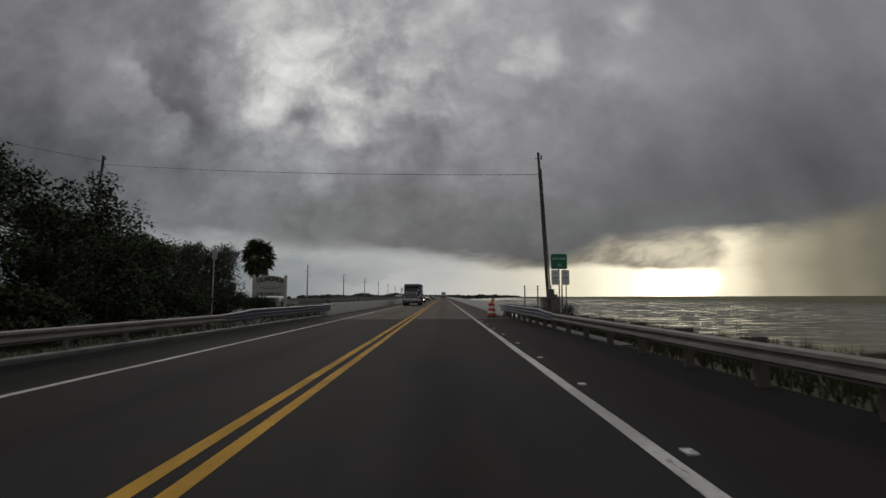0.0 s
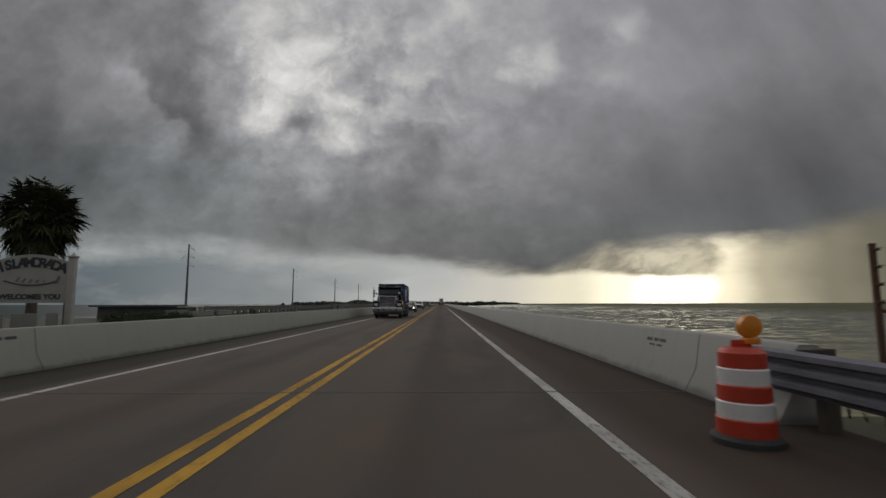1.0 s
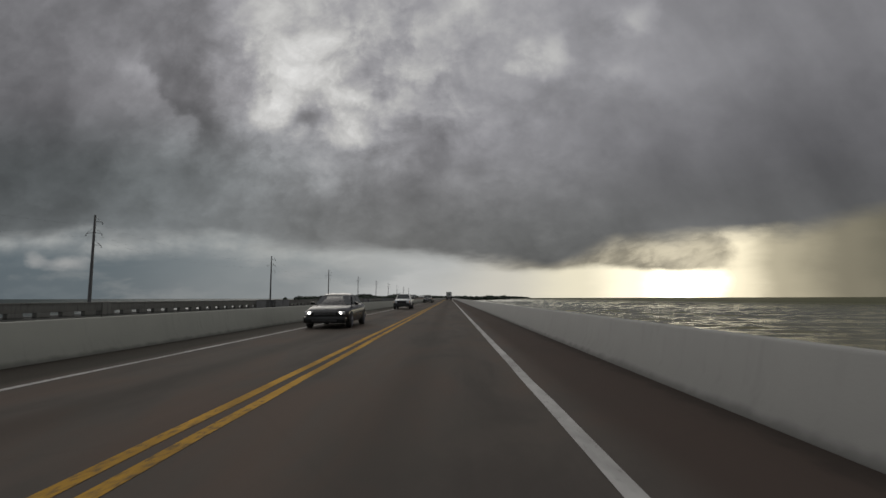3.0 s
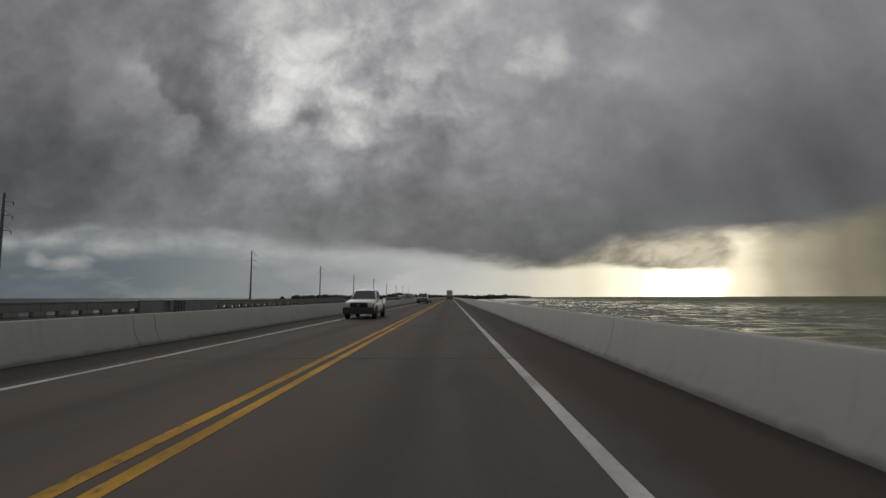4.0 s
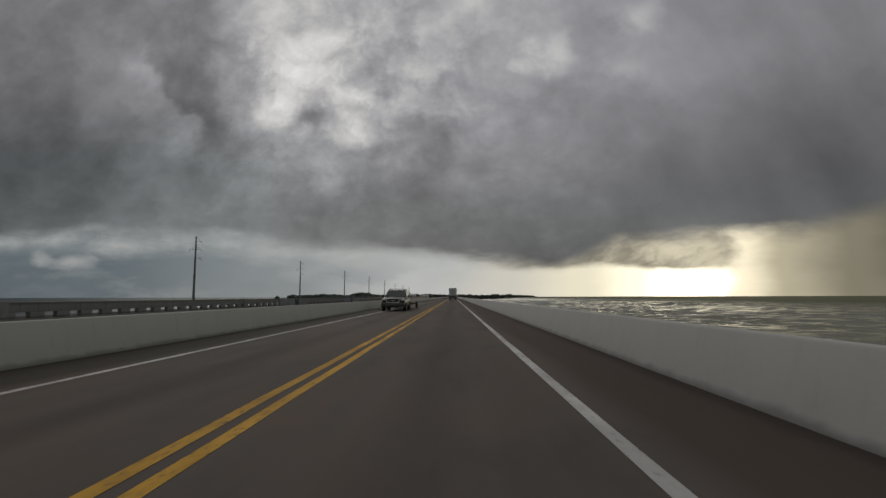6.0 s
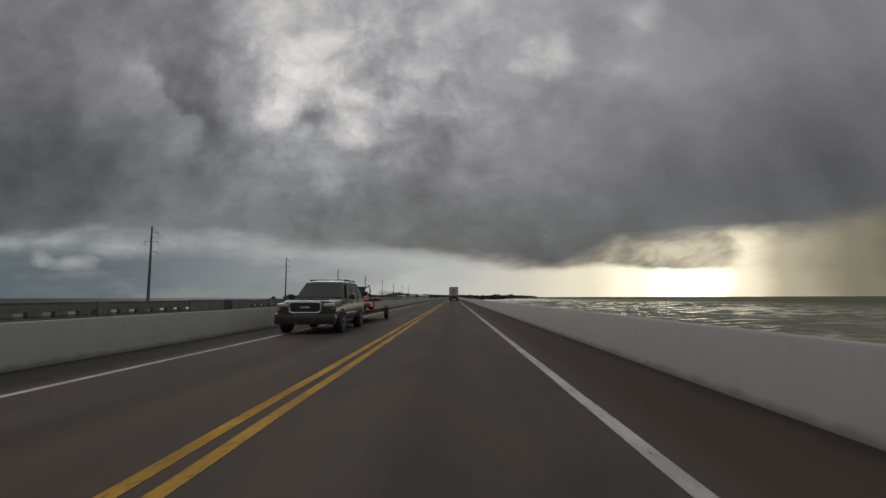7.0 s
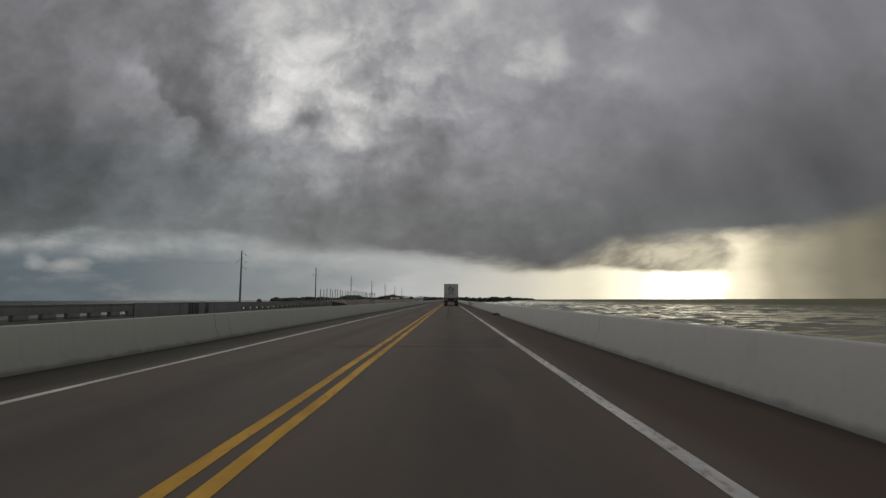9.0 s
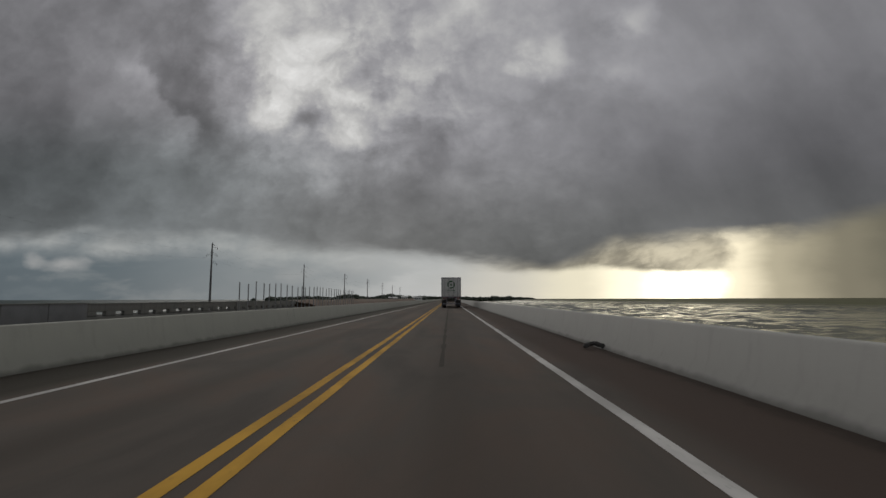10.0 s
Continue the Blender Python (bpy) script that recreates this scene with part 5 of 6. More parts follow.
def build_power_pole(y, first=[None]):
    label = "tall dark transmission pole with crossarms standing in sea"
    if first[0] is None:
        root = thing("transmission_pole", (POLE_X, y, SEA_Z), label, "utility pole", "transmission poles in the sea")
        H = 22.0 - SEA_Z
        bm = new_bm()
        tube(bm, (0, 0, -2), (0, 0, H), 0.48, 0.22, 12)
        part("pole", bm, POLE_STEEL, root)
        bm = new_bm()
        lathe(bm, [(1.4, -2), (1.4, 2.2), (1.2, 2.4)], (0, 0, 0), "z", 16)
        part("footing", bm, CONCRETE_OLD, root)
        for dz, sx in ((1.6, 1), (4.4, -1), (4.4, 1), (7.4, 1)):
            bm = new_bm()
            tube(bm, (0, 0, H - dz), (sx * 2.0, 0, H - dz - 0.3), 0.08, 0.05, 6)
            tube(bm, (0, 0, H - dz + 1.3), (sx * 1.9, 0, H - dz - 0.25), 0.04, 0.03, 6)
            arm = part("crossarm", bm, POLE_STEEL, root)
            bm = new_bm()
            lathe(bm, [(0.03, 0), (0.11, 0.1), (0.05, 0.2), (0.11, 0.3), (0.05, 0.4), (0.11, 0.5), (0.03, 0.6)], (sx * 2.0, 0, H - dz - 0.9), "z", 8)
            part("insulator", bm, POLE_STEEL, arm)
        first[0] = root
        return root
    return copy_thing(first[0], pose(POLE_X, y, SEA_Z))


POLE_YS = [-30, 82, 193] + [313 + 114 * k for k in range(8)]
for y in POLE_YS:
    build_power_pole(y)
for a, b in zip(POLE_YS[:7], POLE_YS[1:8]):
    for dx, z in ((2.0, 19.2), (-2.0, 16.4), (2.0, 16.4)):
        cable("power_line", (POLE_X + dx, a, z), (POLE_X + dx, b, z), 2.6, 0.007, "thin power line between the transmission poles", 12)


# ---------------------------------------------------------------- steel posts, barrier and cabinets on the old bridge
def build_works():
    rnd = random.Random(3)
    root = thing("piling_row", (-15.6, 290, SEA_Z), "row of thin grey pilings standing in the water", "pilings")
    y = 0.0
    for i in range(30):
        bm = new_bm()
        tube(bm, (0, y, -1.5), (rnd.uniform(-0.08, 0.08), y + rnd.uniform(-0.06, 0.06), 2.72 - SEA_Z + rnd.uniform(-0.18, 0.12)), 0.06, 0.045, n=7)
        part("piling", bm, PILING_GREY, root)
        y += rnd.uniform(1.35, 1.9)
    # made-up end of the old causeway beyond the bridge
    verts, faces = [], []
    prof = [(-16, -2.0), (-19, -0.8), (-22, 0.55), (-24.5, 1.0), (-31, 0.9), (-36, -1.0), (-40, -2.0)]
    rows = [331 + 6 * i for i in range(46)]
    for k, yy in enumerate(rows):
        for x, z in prof:
            q = noise.noise(Vector((x * 0.3, yy * 0.12, 1.0)))
            verts.append((x + q * 1.2, yy, -4.7 - 1.0 if z <= -2.0 else z + q * 0.45 - 0.2 * (k == 0)))
    n = len(prof)
    for k in range(len(rows) - 1):
        for i in range(n - 1):
            faces.append((k * n + i, k * n + i + 1, (k + 1) * n + i + 1, (k + 1) * n + i))
    faces += [tuple(range(n)), tuple(range((len(rows) - 1) * n, len(rows) * n))]
    tagged(raw("old_causeway", verts, faces, EARTH, None, True), "brown earth bank of the old causeway beyond the bridge", "ground", kind="structure")


build_works()


def build_infill(y0, y1, gy):
    """A stretch of the old parapet closed with plain slabs, and a slatted steel gate leaning on it."""
    n = round((y1 - y0) / 3.4)
    wall = thing("parapet_infill", (-24, y0, -0.42), "blue-grey concrete infill slabs closing the old parapet", "wall panel", "infills on the old parapet", kind="structure")
    step = (y1 - y0) / n
    for k in range(n):
        part("slab", box(new_bm(), 0.165, 0.26, k * step + 0.03, (k + 1) * step - 0.03, 0.12, 1.36, 0.015), SLAB_GREY, wall)
    part("slab_rail", box(new_bm(), 0.165, 0.30, 0, y1 - y0, 1.364, 1.43, 0.012), CONCRETE_OLD, wall)
    gate = thing("slatted_gate", (-23.72, gy, -0.42), "dark slatted steel gate on the old parapet", "gate", "gates on the old parapet")
    part("gate_frame", box(box(new_bm(), 0, 0.05, -0.95, 0.95, 0.14, 0.22, 0.006), 0, 0.05, -0.95, 0.95, 1.30, 1.38, 0.006), STEEL_BLUE, gate)
    for k in range(8):
        y = -0.90 + 0.245 * k
        part("slat", box(new_bm(), 0.0, 0.045, y, y + 0.085, 0.222, 1.298, 0.004), STEEL_BLUE if k % 2 else SLAB_GREY, gate)


for y0, y1, gy in ((140.5, 154.0, 146.5), (222.0, 236.0, 230.0), (264.0, 284.0, 273.0)):
    build_infill(y0, y1, gy)


# ---------------------------------------------------------------- far shore
def build_shore(name, pts, height, depth, n, seed, label):
    """A wooded shore: low bank and many uneven tree clumps along a line."""
    rnd = random.Random(seed)
    verts, faces = [], []
    for _ in range(n):
        f = rnd.uniform(0, len(pts) - 1.001)
        i = int(f)
        a, b = Vector(pts[i]), Vector(pts[i + 1])
        p = a.lerp(b, f - i)
        x, y = p.x + rnd.uniform(-0.3, 0.3) * depth, p.y + rnd.uniform(0, depth)
        hh = height * (0.35 + 0.65 * noise.noise(Vector((x * 0.012, y * 0.004, seed))) ** 2 * 2 + rnd.uniform(0, 0.45))
        r = hh * rnd.uniform(0.5, 0.9)
        b0 = len(verts)
        k = 7
        for ring, (zr, zz) in enumerate(((0.8, 0.0), (1.0, 0.35), (0.75, 0.75))):
            for j in range(k):
                a2 = 6.283 * j / k + ring * 0.4
                q = r * zr * rnd.uniform(0.7, 1.2)
                verts.append((x + q * math.cos(a2), y + q * math.sin(a2), SEA_Z + 0.3 + hh * zz * rnd.uniform(0.85, 1.15)))
        verts.append((x + rnd.uniform(-0.3, 0.3) * r, y, SEA_Z + 0.3 + hh))
        for ring in range(2):
            for j in range(k):
                c, d = b0 + ring * k + j, b0 + ring * k + (j + 1) % k
                faces.append((c, d, d + k, c + k))
        for j in range(k):
            faces.append((b0 + 2 * k + j, b0 + 2 * k + (j + 1) % k, b0 + 3 * k))
    tagged(raw(name, verts, faces, FAR_LEAF), label, "trees", kind="stuff")


build_shore("far_woods", [(-330, 1150, 0), (-200, 1190, 0), (-90, 1260, 0), (-20, 1320, 0), (30, 1360, 0)], 13.0, 130, 900, 2, "dark low mangrove woods on the far shore")
build_shore("far_woods", [(-168, 745, 0), (-140, 765, 0), (-105, 800, 0), (-72, 860, 0)], 7.5, 40, 260, 8, "dark low mangroves on a small island")
build_shore("far_woods", [(30, 1300, 0), (130, 1700, 0), (250, 2200, 0), (390, 2700, 0)], 12.0, 160, 700, 5, "dark low woods on the far point")
bm = new_bm()
box(bm, -320, 60, 1165, 1500, SEA_Z - 1, SEA_Z + 1.2)
box(bm, -175, -70, 740, 900, SEA_Z - 1, SEA_Z + 0.8)
box(bm, -14, 14, LAST_Y, 1500, SEA_Z - 1, -0.02)
tagged(part("far_shore_ground", bm, GRASS_SOIL, angle=0), "low far shore under the woods", "ground", kind="structure")
for x, y, w, h in ((-105, 1170, 16, 6), (-84, 1180, 12, 7.5), (-60, 1185, 18, 6.5)):
    house = thing("waterfront_house", (x, y, SEA_Z + 1.2), "pale low house on the far shore", "house", "houses on the far shore")
    bm = new_bm()
    box(bm, -w / 2, w / 2, -4, 4, 0, h)
    part("wall", bm, TRAILER_WHITE, house, angle=0)
    bm = new_bm()
    prism(bm, [(-4.8, h), (4.8, h), (0, h + 1.8)], -w / 2 - 0.6, w / 2 + 0.6)
    part("roof", bm, ROOF_PALE, house, angle=0)
    for i in range(int(w / 4)):
        bm = new_bm()
        box(bm, -w / 2 + 1 + 4 * i, -w / 2 + 3 + 4 * i, -4.06, -4.01, h * 0.5, h * 0.8)
        part("window", bm, GLASS_DARK, house, angle=0)


# ---------------------------------------------------------------- marks and litter on the bridge
def build_stencil(side, y, rows, label):
    """Faded illegible writing on a barrier's face, as plain bars."""
    root = thing("stencilled_mark", (0, 0, 0), label, "marking")
    face = lambda z: side * (5.5 + 0.17 + 0.075 * (z - 0.33) / 0.45) - side * 0.004
    for z, parts in rows:
        for a, b in parts:
            bm = new_bm()
            v = [bm.verts.new((face(zz), yy, zz)) for yy, zz in ((y + a, z), (y + b, z), (y + b, z + 0.055), (y + a, z + 0.055))]
            w = [bm.verts.new((face(c.co.z) + side * 0.012, c.co.y, c.co.z)) for c in v]
            bm.faces.new(v)
            bm.faces.new(w[::-1])
            for i in range(4):
                bm.faces.new((v[i], v[(i + 1) % 4], w[(i + 1) % 4], w[i]))
            part("printed_line", bm, SIGN_INK, root, angle=0)


build_stencil(1, 33.0, ((0.60, ((0.0, 0.22), (0.26, 0.44), (0.50, 0.72))), (0.50, ((0.12, 0.32), (0.38, 0.60)))), "faded dark illegible stencil on the barrier")
build_stencil(-1, 33.4, ((0.62, ((0.0, 0.3), (0.36, 0.6))),), "faded dark illegible stencil on the barrier")


def build_scrap(loc, seed, label, r=0.16):
    """Torn strip of tyre lying by the barrier."""
    rnd = random.Random(seed)
    root = thing("tyre_scrap", loc, label, "litter")
    bm = new_bm()
    pts = [(r * 1.4 * math.cos(a) + rnd.uniform(-0.03, 0.03), r * math.sin(a), 0.06 + 0.06 * math.sin(a) ** 2 + rnd.uniform(0, 0.03)) for a in [k * 0.45 for k in range(9)]]
    for a, b in zip(pts, pts[1:]):
        tube(bm, a, b, rnd.uniform(0.05, 0.07), rnd.uniform(0.05, 0.07), 6)
    part("strip", bm, RUBBER, root)


build_scrap((5.28, 262.0, 0.004), 1, "black torn tyre scrap at the foot of the barrier")


# ---------------------------------------------------------------- vehicles; each stands with its nose towards -Y at the origin
def wheel(parent, x, y, r, w, rim_mat, out, rim_r=0.6, holes=0):
    """Tyre and rim; out is +1 or -1, the side that the face looks to."""
    bm = new_bm()
    h = w / 2
    lathe(bm, [(r * 0.62, -h), (r * 0.93, -h), (r, -h * 0.7), (r, h * 0.7), (r * 0.93, h), (r * 0.62, h)], (x, y, r), "x", 28)
    tyre = part("wheel", bm, RUBBER, parent)
    bm = new_bm()
    f = x + out * (h + 0.006)
    lathe(bm, [(r * rim_r, 0), (r * rim_r, out * 0.012), (r * rim_r * 0.9, out * 0.004), (r * rim_r * 0.55, -out * 0.03), (r * 0.2, -out * 0.02), (r * 0.16, out * 0.03)], (f, y, r), "x", 24)
    for k in range(holes):
        a = 6.283 * k / holes
        cy, cz = y + math.cos(a) * r * 0.36, r + math.sin(a) * r * 0.36
        tube(bm, (f - out * 0.02, cy, cz), (f + out * 0.012, cy, cz), r * 0.045, n=6)
    part("rim", bm, rim_mat, tyre)
    return tyre


def pbox(name, parent, mat, dims, bevel=0.0, label=""):
    return part(name, box(new_bm(), *dims, bevel), mat, parent, label)


def build_dump_truck(loc):
    t = thing("dump_truck", loc, "black dump truck with blue ribbed tipping body and brown cover", "dump truck")
    W = 1.22
    bm = new_bm()
    for s in (-1, 1):
        box(bm, s * 0.42 - 0.05, s * 0.42 + 0.05, 0.5, 8.5, 0.72, 0.98)
    for y in (1.2, 3.4, 5.4, 7.2, 8.3):
        box(bm, -0.4, 0.4, y - 0.08, y + 0.08, 0.74, 0.94)
    part("chassis", bm, BLACK_TRIM, t)
    bump = pbox("front_bumper", t, CHROME, (-W, W, 0.0, 0.16, 0.52, 0.92), 0.04, "dented chrome bumper")
    for x in (-0.75, -0.3, 0.3, 0.75):
        part("bumper_slot", tube(new_bm(), (x, -0.006, 0.7), (x, 0.02, 0.7), 0.07, n=10), BLACK, bump)
    pbox("air_dam", t, BLACK_TRIM, (-W + 0.1, W - 0.1, 0.05, 0.3, 0.30, 0.52), 0.03)
    # nose
    bm = new_bm()
    prism(bm, [(0.28, 0.85), (0.28, 1.80), (0.42, 1.90), (2.05, 2.02), (2.05, 0.85)], -0.86, 0.86, 0.05, 0.06)
    part("bonnet", bm, BLACK, t)
    for s in (-1, 1):
        pbox("bonnet_badge", t, SIGN_WHITE, (*sorted((s * 0.835, s * 0.85)), 1.55, 1.95, 1.62, 1.67))
        pbox("side_marker", t, LENS_RED, (*sorted((s * 0.84, s * 0.87)), 1.25, 1.36, 1.60, 1.68), 0.01)
        bm = new_bm()
        tube(bm, (s * 1.04, 2.02, 1.35), (s * 1.05, 2.10, 1.95), 0.016, n=6)
        part("grab_handle", bm, CHROME, t)
        part("air_cleaner", tube(new_bm(), (s * 0.98, 1.98, 1.15), (s * 0.98, 1.98, 1.75), 0.11, n=14), BLACK_TRIM, t)
    g = new_bm()
    for x0, x1, z0, z1 in ((-0.76, -0.66, 0.94, 1.84), (0.66, 0.76, 0.94, 1.84), (-0.66, 0.66, 1.74, 1.84), (-0.66, 0.66, 0.94, 1.02)):
        box(g, x0, x1, 0.20, 0.30, z0, z1, 0.02)
    grille = part("grille", g, CHROME, t, "chrome grille surround")
    for k in range(9):
        z = 1.07 + 0.075 * k
        part("slat", box(new_bm(), -0.655, 0.655, 0.225, 0.26, z - 0.016, z + 0.016, 0.006), CHROME, grille)
    pbox("badge", grille, BLUE, (-0.1, 0.1, 0.205, 0.224, 1.36, 1.43), 0.006)
    for s in (-1, 1):
        bm = new_bm()
        prism(bm, [(0.30, 0.86), (0.30, 1.38), (0.62, 1.50), (1.55, 1.46), (1.85, 1.30), (1.85, 0.9), (1.62, 0.9), (1.52, 1.14), (1.22, 1.24), (0.92, 1.14), (0.80, 0.86)],
              min(s * 0.80, s * 1.21), max(s * 0.80, s * 1.21), 0.025)
        fender = part("fender", bm, BLACK, t)
        pbox("headlight", fender, LENS_CLEAR, (s * 0.98 - 0.15, s * 0.98 + 0.15, 0.285, 0.31, 1.02, 1.24), 0.02, "square chrome-rimmed headlight")
        pbox("indicator", fender, AMBER, (s * 1.08 - 0.08, s * 1.08 + 0.08, 0.37, 0.41, 1.42, 1.49), 0.01)
        wheel(t, s * 1.02, 1.22, 0.52, 0.30, GALV, s, 0.58, 10)
        for y in (4.75, 6.4, 7.95):
            wheel(t, s * 0.98, y, 0.52, 0.48, GALV, s, 0.56, 10)
        pbox("mud_flap", t, RUBBER, (s * 0.72 - 0.02 if s < 0 else 0.72, -0.70 if s < 0 else 1.22, 8.56, 8.59, 0.22, 0.98) if s > 0 else (-1.22, -0.72, 8.56, 8.59, 0.22, 0.98))
        bm = new_bm()
        a, b = sorted((s * 0.62, s * 1.19))
        box(bm, a, b, 2.15, 3.55, 0.50, 1.0, 0.10, 4)
        for y in (2.45, 3.2):
            box(bm, a - 0.008, b + 0.008, y, y + 0.06, 0.49, 1.01, 0.10, 4)
        part("fuel_tank", bm, GALV, t)
        bm = new_bm()
        box(bm, min(s * 0.85, s * 1.2), max(s * 0.85, s * 1.2), 2.10, 3.45, 0.36, 0.41, 0.01)
        box(bm, min(s * 0.9, s * 1.2), max(s * 0.9, s * 1.2), 2.15, 3.45, 1.01, 1.05, 0.01)
        part("cab_step", bm, GALV, t)
        # mirrors
        bm = new_bm()
        tube(bm, (s * 1.0, 2.2, 2.45), (s * 1.42, 2.1, 2.35), 0.015, n=6)
        tube(bm, (s * 1.0, 2.2, 1.75), (s * 1.42, 2.1, 1.85), 0.015, n=6)
        tube(bm, (s * 1.42, 2.1, 1.72), (s * 1.42, 2.1, 2.42), 0.015, n=6)
        br = part("mirror_bracket", bm, CHROME, t)
        pbox("mirror", br, LENS_CLEAR, (s * 1.42 - 0.09, s * 1.42 + 0.09, 2.05, 2.13, 2.0, 2.44), 0.03)
        part("spot_mirror", lathe(new_bm(), [(0.05, -0.03), (0.09, 0.0), (0.07, 0.03)], (s * 1.42, 2.09, 1.90), "y", 16), LENS_CLEAR, br)
        bm = new_bm()
        tube(bm, (s * 0.75, 0.55, 1.9), (s * 0.95, 0.35, 2.05), 0.012, n=6)
        lathe(bm, [(0.05, -0.05), (0.10, 0.0), (0.08, 0.05)], (s * 0.97, 0.33, 2.08), "y", 12)
        part("fender_mirror", bm, CHROME, t)
    # cab
    bm = new_bm()
    prism(bm, [(1.85, 0.85), (1.85, 1.98), (2.12, 2.62), (2.25, 2.72), (3.10, 2.75), (3.15, 0.85)], -1.02, 1.02, 0.045, 0.05)
    cab = part("cab", bm, BLACK, t)
    bm = new_bm()
    m = Matrix.Translation((0, 1.965, 2.30)) @ Matrix.Rotation(math.atan2(0.27, 0.64), 4, "X").inverted()
    for x0, x1 in ((-0.88, -0.02), (0.02, 0.88)):
        box(bm, x0, x1, -0.03, -0.015, -0.28, 0.24, m=m)
    part("windscreen", bm, GLASS_DARK, cab, angle=0)
    pbox("sun_visor", cab, BLACK, (-0.98, 0.98, 1.82, 2.22, 2.60, 2.70), 0.03)
    for s in (-1, 1):
        a, b = (s * 1.002, s * 1.012) if s > 0 else (s * 1.012, s * 1.002)
        pbox("side_window", cab, GLASS_DARK, (a, b, 2.24, 2.98, 1.92, 2.48), 0.0)
        d = pbox("door", cab, BLACK, (a + s * 0.004, b + s * 0.004, 2.08, 3.04, 1.06, 1.86), 0.0)
        pbox("door_panel", d, BLUE, (a + s * 0.008, b + s * 0.008, 2.25, 2.85, 1.40, 1.62))
        pbox("grab_rail", d, CHROME, (a + s * 0.02, b + s * 0.03, 2.2, 2.9, 1.34, 1.37))
        pbox("door_handle", d, CHROME, (a + s * 0.01, b + s * 0.02, 2.85, 2.99, 1.70, 1.74))
        part("roof_marker", box(new_bm(), s * 0.5 - 0.06, s * 0.5 + 0.06, 2.3, 2.42, 2.752, 2.80, 0.015), AMBER, cab)
    part("air_horn", tube(new_bm(), (-0.3, 2.3, 2.80), (-0.3, 2.85, 2.82), 0.06, 0.03), CHROME, cab)
    # tipping body, open at the top under a load cover
    Y0, Y1 = 3.62, 8.65
    body = pbox("tipping_body", t, BLUE, (-1.13, 1.13, Y0, Y1, 1.16, 1.24))
    for s in (-1, 1):
        pbox("side_panel", body, BLUE, (*sorted((s * 1.13, s * 1.18)), Y0, Y1, 1.22, 2.72))
    pbox("headboard", body, BLUE, (-1.2, 1.2, Y0 - 0.06, Y0 - 0.002, 1.16, 3.02), 0.01)
    pbox("tailgate", body, BLUE, (-1.128, 1.128, Y1 - 0.05, Y1 - 0.002, 1.242, 2.6))
    pbox("subframe", t, BLACK_TRIM, (-1.05, 1.05, Y0 + 0.1, Y1 - 0.1, 0.985, 1.155), 0.01)
    pbox("cab_shield", body, BLUE, (-1.15, 1.15, Y0 - 0.40, Y0 - 0.02, 2.90, 2.98), 0.02)
    for s in (-1, 1):
        for k in range(9):
            y = Y0 + 0.14 + k * 0.594
            a, b = sorted((s * 1.18, s * 1.25))
            part("rib", box(new_bm(), a, b, y - 0.05, y + 0.05, 1.26, 2.60, 0.015), BLUE, body)
        a, b = sorted((s * 1.16, s * 1.27))
        part("middle_rail", box(new_bm(), min(s * 1.18, s * 1.235), max(s * 1.18, s * 1.235), Y0, Y1, 1.72, 1.78, 0.01), BLUE, body)
        part("top_rail", box(new_bm(), a, b, Y0, Y1, 2.60, 2.74, 0.02), BLUE, body)
        part("bottom_rail", box(new_bm(), a, b, Y0, Y1, 1.14, 1.28, 0.02), BLUE, body)
        pbox("side_plate", body, SIGN_WHITE, (a + s * 0.012, b + s * 0.012, Y0 + 0.50, Y0 + 0.85, 1.45, 1.75))
        a, b = sorted((s * 1.10, s * 1.20))
        pbox("side_board", body, TARP, (a, b, Y0, Y1, 2.744, 2.94), 0.0)
        pbox("side_lamp", body, SIGN_WHITE, (a + s * 0.1, b + s * 0.08, Y1 - 0.75, Y1 - 0.50, 1.02, 1.10))
        pbox("tail_lamp", t, LENS_RED, (s * 0.85 - 0.1, s * 0.85 + 0.1, 8.52, 8.56, 0.8, 0.95), 0.01)
    bm = new_bm()
    grid = [[bm.verts.new((-1.1 + 2.2 * i / 8, Y0 + (Y1 - Y0) * j / 12, 2.90 + 0.07 * math.sin(math.pi * i / 8) + 0.015 * math.sin(j * 2.1 + i))) for i in range(9)] for j in range(13)]
    for j in range(12):
        for i in range(8):
            bm.faces.new((grid[j][i], grid[j][i + 1], grid[j + 1][i + 1], grid[j + 1][i]))
    bmesh.ops.solidify(bm, geom=bm.faces[:], thickness=0.02)
    part("load_cover", bm, TARP, t)
    for z in (1.5, 1.75, 2.0):
        pbox("tailgate_bar", body, BLUE, (-1.1, 1.1, Y1 + 0.002, Y1 + 0.05, z - 0.05, z + 0.05), 0.01)


build_dump_truck((-2.5, 66.0, 0.009))


def car_ring(y, w, zb, zm, zt, wt):
    """Rounded cross-section of a car body at y."""
    half = [(w * 0.82, zb), (w * 0.96, zb + 0.05), (w, zb + 0.16), (w * 1.0, zm), (w * 0.985, zm + 0.06), (wt, zt - 0.06), (wt - 0.07, zt - 0.01), (wt * 0.5, zt + 0.012)]
    return [(x, y, z) for x, z in half] + [(-x, y, z) for x, z in half[::-1]]


def loft(bm, rings):
    rows = [[bm.verts.new(p) for p in r] for r in rings]
    n = len(rows[0])
    for a, b in zip(rows, rows[1:]):
        for i in range(n):
            bm.faces.new((a[i], a[(i + 1) % n], b[(i + 1) % n], b[i]))
    bm.faces.new(rows[0][::-1])
    bm.faces.new(rows[-1])
    return bm


